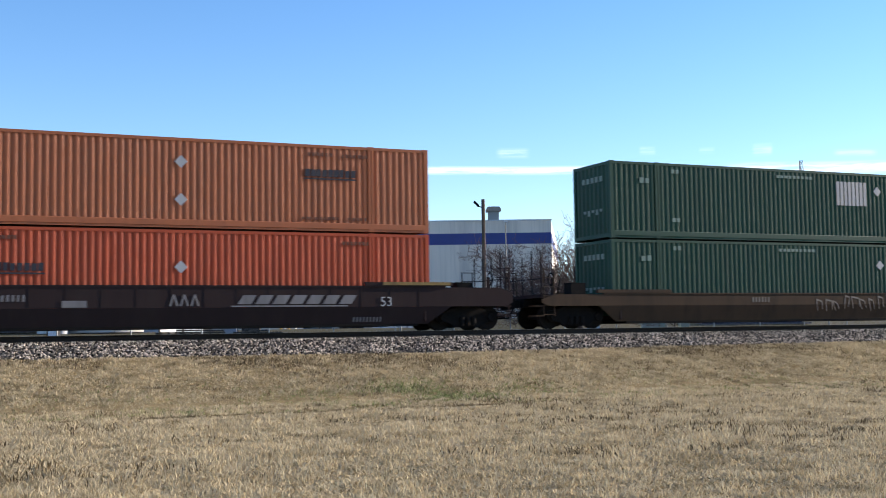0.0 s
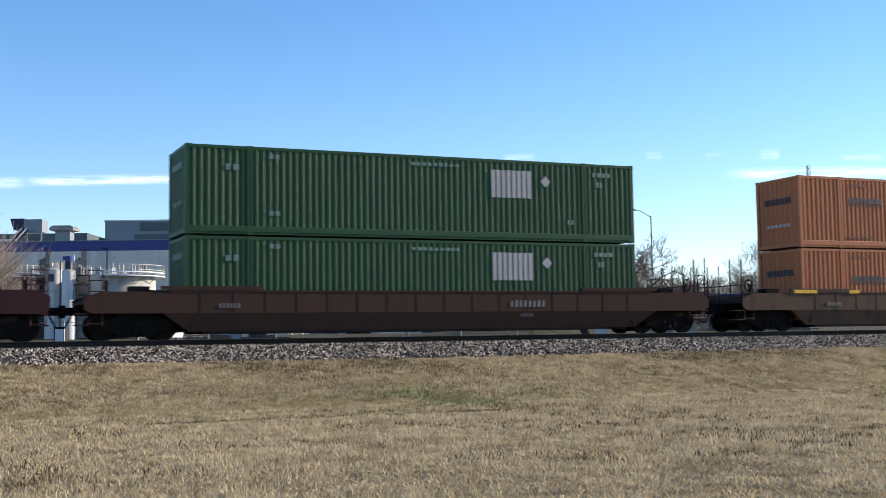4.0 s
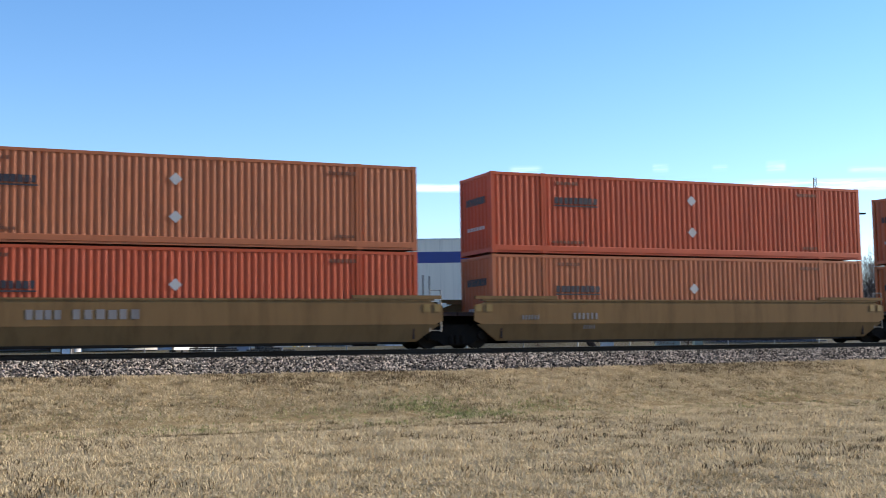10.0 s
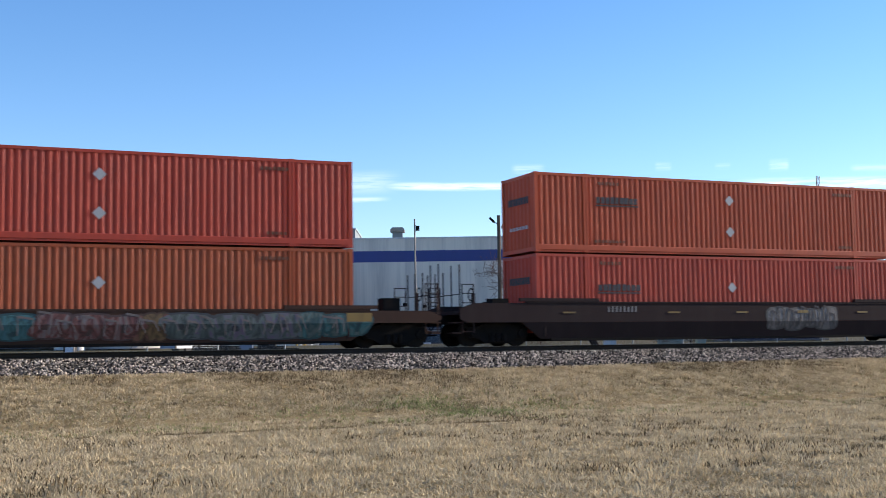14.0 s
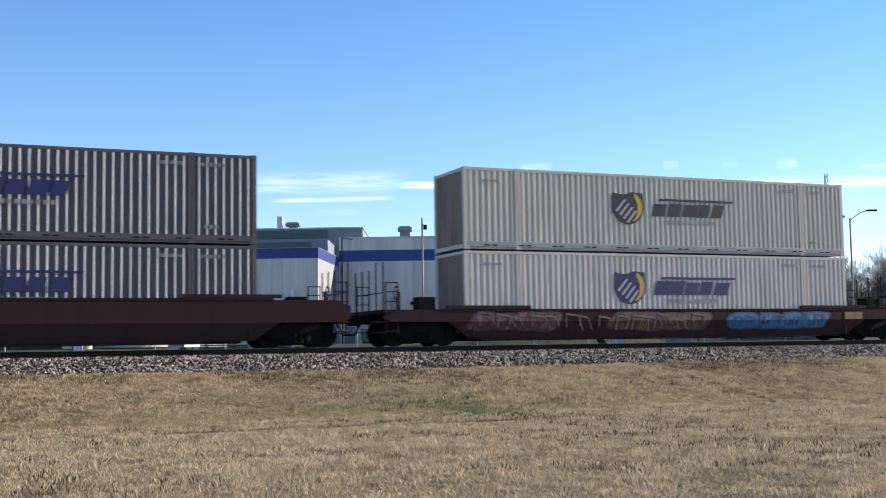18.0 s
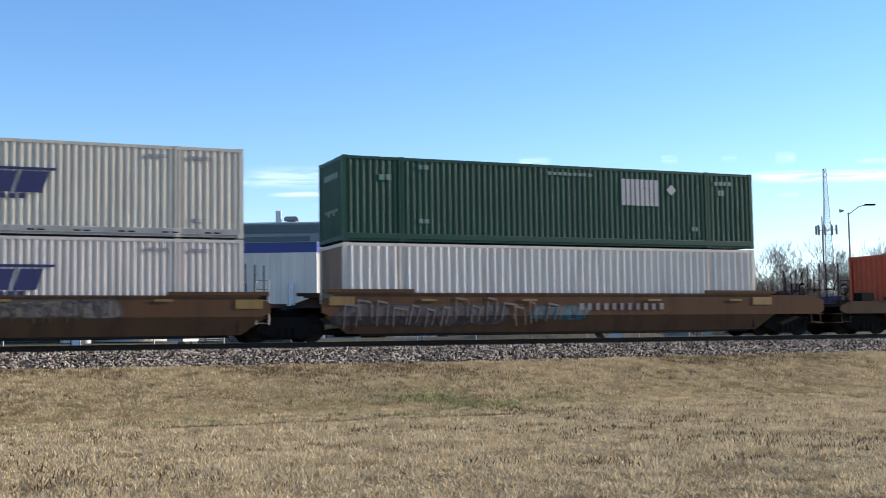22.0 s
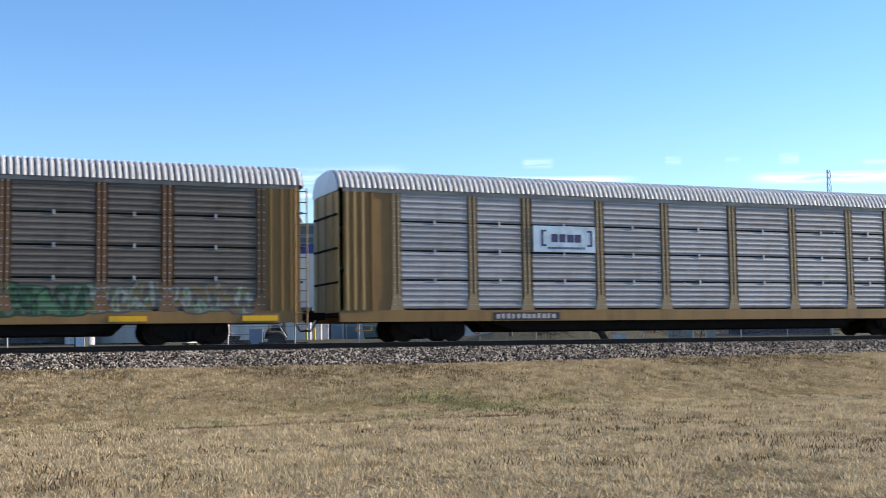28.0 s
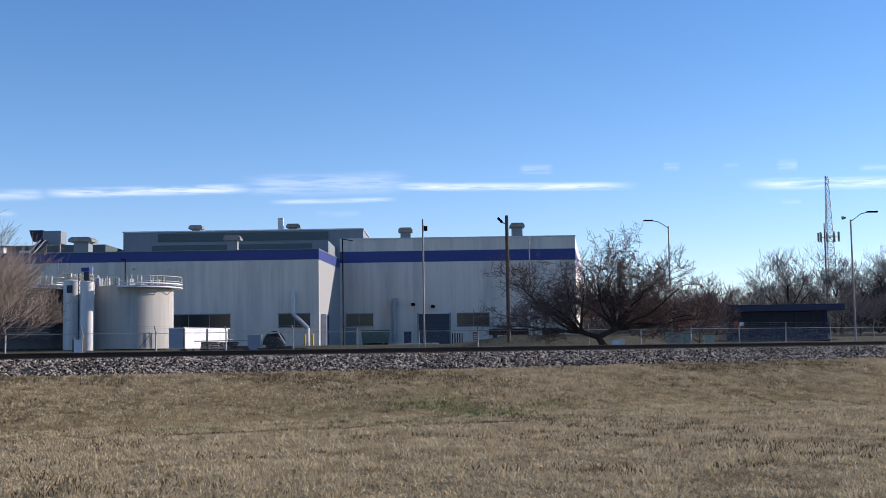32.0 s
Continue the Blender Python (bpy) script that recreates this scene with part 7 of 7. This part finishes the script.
        part("ladder", s, frame_mat, c, "steel rung ladder")
    # ribbed, rounded roof
    arc = [(half * 1.04, 4.97), (half * 0.99, 5.15), (half * 0.87, 5.40), (half * 0.64, 5.57), (0.0, 5.66)]
    arc = [(-y, z) for y, z in arc] + [(y, z) for y, z in arc[-2::-1]]
    n = 140
    w = (RACKLEN - 0.1) / n
    part("roof", Shape().sheet([[(x, y, z) for y, z in arc] for x in (0.05, RACKLEN * 0.5, RACKLEN - 0.05)]), M_ROOFSHELL, c, "roof shell darkened for the shade between the ribs")
    rows = []
    for f, d in ((-0.30, -0.004), (-0.24, 0.04), (-0.12, 0.055), (0.12, 0.055), (0.24, 0.04), (0.30, -0.004)):
        rows.append([(f * w, y * (1 + d * 0.6), z + d * (0.25 + 0.75 * min(1, (z - 4.9) / 0.5))) for y, z in arc])
    rib = Shape().sheet(rows).mesh("roof_rib", M_ROOF)
    for j in range(n):
        part("roof_rib", rib, M_ROOF, c, at=(0.05 + (j + 0.5) * w, 0, 0))
    for x in (0.06, RACKLEN - 0.06):
        part("roof_end", Shape().strip(arc + [(half * 0.98, 4.9), (-half * 0.98, 4.9)], x - 0.02, x + 0.02, "x"), M_GALV, c)
    # end doors, folded from narrow leaves
    for x, sg in ((0.12, -1), (RACKLEN - 0.12, 1)):
        for j in range(6):
            y = -half + 0.06 + j * (2 * half - 0.12) / 6
            part("door_leaf", Shape().box(x - 0.04 + 0.03 * (j % 2) * sg, x + 0.03 * (j % 2) * sg, y + 0.01, y + (2 * half - 0.12) / 6 - 0.01, 0.98, 4.88), M_RACKDOOR, c)
        for z in (1.9, 3.0, 4.1):
            part("door_bar", Shape().box(min(x, x + sg * 0.09), max(x, x + sg * 0.09), -half + 0.1, half - 0.1, z, z + 0.07), M_BLACKSTEEL, c)
    part("deck", Shape().box(0.1, RACKLEN - 0.1, -half + 0.12, half - 0.12, 0.86, 0.97), M_BLACKSTEEL, c)
    for z in (2.4, 3.75):
        part("deck", Shape().box(0.4, RACKLEN - 0.4, -half + 0.12, half - 0.12, z, z + 0.06), M_GALV_OLD, c)
    part("underframe", Shape().strip([(1.0, 0.86), (5.0, 0.86), (5.6, 0.30), (21.2, 0.30), (21.8, 0.86), (26, 0.86)][::-1], -0.55, 0.55), M_BLACKSTEEL, c)
    for k in (-1, 1):
        part("belly_rail", Shape().strip([(5.6, 0.60), (6.4, 0.34), (20.4, 0.34), (21.2, 0.60), (21.2, 0.68), (5.6, 0.68)], k * 1.05 - 0.04, k * 1.05 + 0.04), M_BLACKSTEEL, c)
    for xe, sgn in ((0, -1), (RACKLEN, 1)):
        part("coupler", Shape().box(min(xe, xe + sgn * 0.5), max(xe, xe + sgn * 0.5), -0.12, 0.12, 0.75, 1.0).box(min(xe + sgn * 0.4, xe + sgn * 0.56), max(xe + sgn * 0.4, xe + sgn * 0.56), -0.2, 0.16, 0.68, 1.06), M_BLACKSTEEL, c)
        part("air_hose", Shape().rod((xe + sgn * 0.1, 0.35, 0.8), (xe + sgn * 0.35, 0.38, 0.4), 0.03).rod((xe + sgn * 0.35, 0.38, 0.4), (xe + sgn * 0.58, 0.36, 0.42), 0.03), M_BLACKSTEEL, c)
        part("step", Shape().box(xe - sgn * 0.9 - 0.25, xe - sgn * 0.9 + 0.25, -half - 0.03, -half + 0.2, 0.36, 0.40).rod((xe - sgn * 0.9 - 0.25, -half, 0.36), (xe - sgn * 0.9 - 0.25, -half, 0.7), 0.02).rod((xe - sgn * 0.9 + 0.25, -half, 0.36), (xe - sgn * 0.9 + 0.25, -half, 0.7), 0.02), frame_mat, c)
    truck(c, 3.4)
    truck(c, 23.4)
    extras(c, rng, -half - 0.03)
    return c


def rack_plate(c, x, z, w, h, mat):
    part("sign_panel", Shape().box(x, x + w, -1.425, -1.395, z, z + h), mat, c, "painted sign panel with plain bars")


def rack_one(c, rng, y):
    rack_plate(c, 7.02, 3.0, 2.46, 0.9, M_GALV_OLD)
    letters(c, rng, M_YELLOW, "yellow bars in place of lettering", 7.5, 9.2, 3.28, 3.72, -1.426, 5, 0, 0.85)
    part("underline", Shape().box(7.3, 9.3, -1.43, -1.426, 3.1, 3.18), M_YELLOW, c)
    pale, blue = spray("pale_green_spray", (0.27, 0.29, 0.26)), spray("sky_blue_spray", (0.16, 0.36, 0.48))
    graffiti(c, rng, 2.3, 6.5, 1.1, 2.0, -1.40, (pale, spray("grey_spray", (0.13, 0.12, 0.12))), 5)
    graffiti(c, rng, 7.8, 13.2, 0.7, 1.95, -1.425, (blue, spray("teal_spray", (0.045, 0.15, 0.15)), spray("pale_blue_spray", (0.35, 0.45, 0.5))), 7)
    graffiti(c, rng, 22.2, 25.3, 1.25, 1.9, -1.40, (spray("pink_grey_spray", (0.42, 0.36, 0.38)),), 4)
    letters(c, rng, M_WHITEINK, "white stencilled bars", 6.3, 8.6, 0.72, 0.96, y - 0.012, 11)


def rack_two(c, rng, y):
    g1, g2, pale = spray("dark_green_spray", (0.02, 0.09, 0.04)), spray("leaf_green_spray", (0.05, 0.18, 0.07)), spray("pale_green_spray", (0.27, 0.29, 0.26))
    graffiti(c, rng, 2.3, 20.4, 0.8, 1.95, -1.425, (g1, g2, spray("grey_green_spray", (0.10, 0.125, 0.11))), 18)
    graffiti(c, rng, 20.3, 25.3, 0.9, 1.98, -1.429, (pale, g2, spray("ochre_spray", (0.17, 0.10, 0.04))), 7)
    for x in (4.2, 21.0, 25.0):
        part("reflector", Shape().box(x, x + 1.1, y - 0.03, y - 0.012, 0.72, 0.88), M_YELLOW, c, "yellow reflective strip")


def rack_three(c, rng, y):
    rack_plate(c, 7.05, 3.02, 2.42, 0.9, spray("pale_blue_plate", (0.50, 0.66, 0.76)))
    letters(c, rng, M_NAVYINK, "dark blue bars in place of lettering", 7.75, 8.95, 3.36, 3.66, -1.426, 4, 0, 0.8)
    for a, q in ((7.35, 1), (9.35, -1)):
        e = a + q * 0.2
        part("bracket_mark", Shape().strip([(a, 3.22), (e, 3.22), (e, 3.28), (a + q * 0.07, 3.28), (a + q * 0.07, 3.72), (e, 3.72), (e, 3.78), (a, 3.78)], -1.430, -1.426), M_NAVYINK, c, "dark blue bracket")
    letters(c, rng, M_NAVYINK, "", 7.6, 9.1, 3.12, 3.2, -1.426, 12)
    part("sign_panel", Shape().box(5.5, 8.0, y - 0.02, y - 0.011, 0.70, 0.95), M_INK, c, "black plate with white bars")
    letters(c, rng, M_WHITEINK, "white stencilled bars", 5.6, 7.9, 0.74, 0.91, y - 0.021, 12)


def rack_four(c, rng, y):
    w = spray("white_spray", (0.36, 0.38, 0.42))
    lilac = spray("lilac_white_spray", (0.36, 0.36, 0.42))
    graffiti(c, rng, 6.8, 14.3, 0.78, 1.92, -1.425, (w, spray("lilac_grey_spray", (0.22, 0.21, 0.25)), lilac), 7, bold=True)
    graffiti(c, rng, 15.0, 20.2, 0.95, 1.95, -1.425, (lilac, spray("slate_spray", (0.16, 0.18, 0.24)), w), 5, bold=True)
    letters(c, rng, M_DIMINK, "white stencilled bars", 5.2, 7.4, 0.72, 0.88, y - 0.012, 11)
    for x in (9.1, 11.8, 15.6):
        part("reflector", Shape().box(x, x + 0.45, y - 0.03, y - 0.012, 0.70, 0.82), M_YELLOWWORN, c, "worn yellow reflective strip")
    tag_strokes(c, rng, 2.6, 3.8, 1.15, 1.9, -1.41, w, 3)
    tag_strokes(c, rng, 7.6, 9.2, 3.2, 3.6, -1.41, M_INK, 5)
    for x in (1.4, 23.5):
        part("reflector", Shape().box(x, x + 1.0, y - 0.03, y - 0.012, 0.70, 0.86), M_YELLOW, c, "yellow reflective strip")


# ---- the order of the train: place of the stack's leading end at the start, car, lower box, upper box
OR_L, RO_L = "faded orange corrugated steel shipping container with black bars", "red-orange corrugated steel shipping container with black bars"
RD_L, GR_L = "weathered red corrugated shipping container with pale diamonds", "dark green corrugated shipping container with white markings"
WH_L, SW_L = "dirty white corrugated shipping container with slanted dark bars", "pale shipping container with a shield emblem and bars"
BOX = {
    "orange": (M_ORANGE, "close", OR_L, marks_dark_bar()),
    "orange_tail": (M_ORANGE, "close", OR_L, marks_dark_bar(11.85, 7.9)),
    "amber": (M_AMBER, "close", OR_L, marks_dark_bar()),
    "amber_low": (M_AMBER, "close", OR_L, marks_dark_bar(diamonds=(1.65,), text_z=1.5)),
    "red_low_tail": (M_REDORANGE, "close", RO_L, marks_dark_bar(2.2, 7.9, (1.65,), 1.5)),
    "rust_low": (M_RUSTORANGE, "close", "rusty orange corrugated steel shipping container with black bars", marks_dark_bar(diamonds=(1.65,), text_z=1.5)),
    "redorange": (M_REDORANGE, "close", RO_L, marks_dark_bar()),
    "redorange_low": (M_REDORANGE, "close", RO_L, marks_dark_bar(diamonds=(1.65,), text_z=1.5)),
    "red": (M_RED, "close", RD_L, marks_dark_bar()),
    "red_low": (M_RED, "close", RD_L, marks_dark_bar(diamonds=(1.65,), text_z=1.5)),
    "orange_low": (M_ORANGE, "close", OR_L, marks_dark_bar(diamonds=(1.65,), text_z=1.5)),
    "green": (M_GREEN, "close", GR_L, marks_green(True)),
    "green_low": (M_GREEN, "close", GR_L, marks_green(False)),
    "leaf": (M_LEAFGREEN, "close", GR_L, marks_green(True)),
    "script": (M_WHITE, "close", WH_L, marks_script(M_INK)),
    "script_low": (M_WHITE, "close", WH_L, marks_script(M_PURPLEINK, 9.5, 0.95)),
    "script_bright": (M_WHITE, "wide", WH_L, marks_script(M_PURPLEINK, 9.5, 0.95)),
    "crest_grey": (M_GREY, "fluted", "grey fluted shipping container with a shield emblem and bars", marks_crest(M_NAVYINK)),
    "crest_cream": (M_CREAM, "close", SW_L, marks_crest(M_INK)),
    "crest_low": (M_WHITE, "close", SW_L, marks_crest(M_NAVYINK)),
    "words_cream": (M_CREAM, "close", "cream shipping container with bold slanted blue bars", marks_crest(M_NAVYINK, 0, 6.3, 3.9, False)),
    "words_low": (M_WHITE, "close", "pale shipping container with bold slanted blue bars", marks_crest(M_NAVYINK, 0, 6.3, 3.9, False)),
    "tan": (M_TAN, "fluted", "weathered tan fluted shipping container with rust streaks", lambda c, r: None),
    "plain_bright": (M_FLUTEGREY, "broad", "bright white fluted shipping container without markings", lambda c, r: None),
    "wool": (M_REDORANGE, "close", "red-orange shipping container with a white block emblem", marks_wool),
}
CB = "yellow-brown steel well car with deep sides and grime"
TRAIN = [
    (-0.38, (M_WELL_DARK, "sooty black steel well car with white figures", 1.43, True, (1, 1), (1, 1), False, extra_black), "red_low_tail", "orange_tail"),
    (22.9, (M_WELL_UMBER, "umber-brown steel well car with deep sloping sides", 1.2, False, (1, 1), (1, 1), False, extra_pale_left), "green_low", "green"),
    (46.42, (M_WELL_MAROON, "dull maroon steel well car with pale patches", 1.5, False, (1, 1), (1, 1), False, extra_patch), "script", "script"),
    (69.5, (M_WELL_RUST, "rusty brown ribbed steel well car", 1.45, True, (1, 1), (1, 1), False, extra_plain()), "leaf", "leaf"),
    (93.2, (M_WELL_GREY, "grimy ribbed well car with yellow reflective strips", 1.44, True, (1, 0), (1, 1), True, extra_plain(6, 14.6)), "amber_low", "amber"),
    (112.5, (M_WELL_GREY, "grimy ribbed well car with yellow reflective strips", 1.44, True, (0, 0), (0, 1), True, extra_plain(6, 0.1)), "amber_low", "amber"),
    (131.9, (M_WELL_GREY, "grimy ribbed well car with yellow reflective strips", 1.44, True, (0, 1), (0, 1), True, extra_plain(6, 4.6)), "script_bright", "green"),
    (155.3, (M_WELL_BROWN, CB, 1.58, False, (1, 0), (1, 1), False, extra_big_ident), "redorange_low", "orange"),
    (174.2, (M_WELL_BROWN, CB, 1.58, False, (0, 0), (0, 1), False, extra_plain(6, 3.0)), "orange_low", "redorange"),
    (193.45, (M_WELL_BROWN, CB, 1.58, False, (0, 1), (0, 1), False, extra_plain(8, 9.0)), "amber_low", "orange"),
    (216.89, (M_WELL_RUST, "steel well car covered in teal and red graffiti", 1.2, False, (1, 1), (1, 1), False, extra_teal), "rust_low", "red"),
    (239.7, (M_WELL_DARK, "dark steel well car with a pale graffiti patch", 1.45, False, (1, 0), (1, 1), False, extra_patch), "red_low", "redorange"),
    (258.9, (M_WELL_MAROON, "dull maroon steel well car", 1.45, False, (0, 0), (0, 1), False, extra_plain()), "redorange_low", ""),
    (278.15, (M_WELL_MAROON, "dull maroon steel well car with white figures", 1.5, False, (0, 1), (0, 1), False, extra_plain(8, 7.0)), "crest_grey", "crest_grey"),
    (301.4, (M_WELL_MAROON, "maroon steel well car with blue and red graffiti", 1.16, False, (1, 1), (1, 1), False, extra_blue), "crest_low", "crest_cream"),
    (324.6, (M_WELL_OCHRE, "grimy ochre steel well car with outlined graffiti", 1.40, False, (1, 0), (1, 1), False, extra_mixed), "script_low", "tan"),
    (343.2, (M_WELL_OCHRE, "grimy ochre steel well car with pale graffiti", 1.40, False, (0, 0), (0, 1), False, extra_pale), "words_low", "words_cream"),
    (362.6, (M_WELL_OCHRE, "yellow-brown steel well car with green script graffiti", 1.5, False, (0, 1), (0, 1), False, extra_script), "plain_bright", "green"),
    (385.55, (M_WELL_UMBER, "umber-brown steel well car with deep sides and grime", 1.27, False, (1, 1), (1, 1), False, extra_plain()), "wool", ""),
]
RACKS = [
    (405.6, M_RACKMID, M_RACKYELLOW, M_RACKBEIGE, "autorack with dull galvanised panels, yellow frame and blue graffiti", rack_one),
    (433.7, M_RACKDARK, M_RACKYELLOW, M_RACKBROWN, "autorack with dark dull panels, brown frame and green graffiti", rack_two),
    (461.75, M_RACKBRIGHT, M_RACKYELLOW, M_RACKBEIGE, "autorack with bright galvanised panels and a faded yellow frame", rack_three),
    (489.8, M_RACKMID, M_RACKYELLOW, M_RACKBEIGE, "autorack with dull panels, yellow ends and white graffiti", rack_four),
]


def build_train():
    seed = 10
    for x, (mat, label, top, ribbed, ends, trucks, yellow, extras), low, high in TRAIN:
        seed += 3
        MOVERS.append((well_car(mat, label, seed, top, ribbed, ends, trucks, yellow, extras), x, 0.0))
        for z, key in ((0.40, low), (3.243, high)):
            if key:
                m, kind, lab, marks = BOX[key]
                MOVERS.append((container(m, kind, lab, marks, seed + (z > 1)), x, z))
    for k, (x, panel, fr, post, label, extras) in enumerate(RACKS):
        MOVERS.append((autorack(panel, fr, post, label, 90 + k, extras), x, 0.0))


build_train()


def motions():
    """The train rolls by; its wheels turn while they pass."""
    starts = {}
    for ob, x, z in MOVERS:
        starts[ob] = x
        walk(ob, [(t, pose(x - rolled(t), MID, z)) for t in range(0, 33, 2)])
    for w, wx, car in SPINNERS:
        x = starts[car] + w.parent.location.x + wx
        lo = max(0, min(32, (x - 48) / 16.0))
        hi = max(0, min(32, (x + 12) / 15.2))
        rows = [(0, 0)] if lo > 0.04 else []
        rows += [(k / 30, k / 30) for k in range(int(lo * 30), int(hi * 30) + 1)]
        if hi < 31.95:
            rows.append((32, hi))
        rows = [r for j, r in enumerate(rows) if j == 0 or frame(r[0]) > frame(rows[j - 1][0])]
        base = rolled(max(lo, 0))
        walk(w, [(t, pose(wx, 0, 0.43, 0, -math.degrees((rolled(max(s, lo)) - base) / 0.42), 0)) for t, s in rows])


motions()
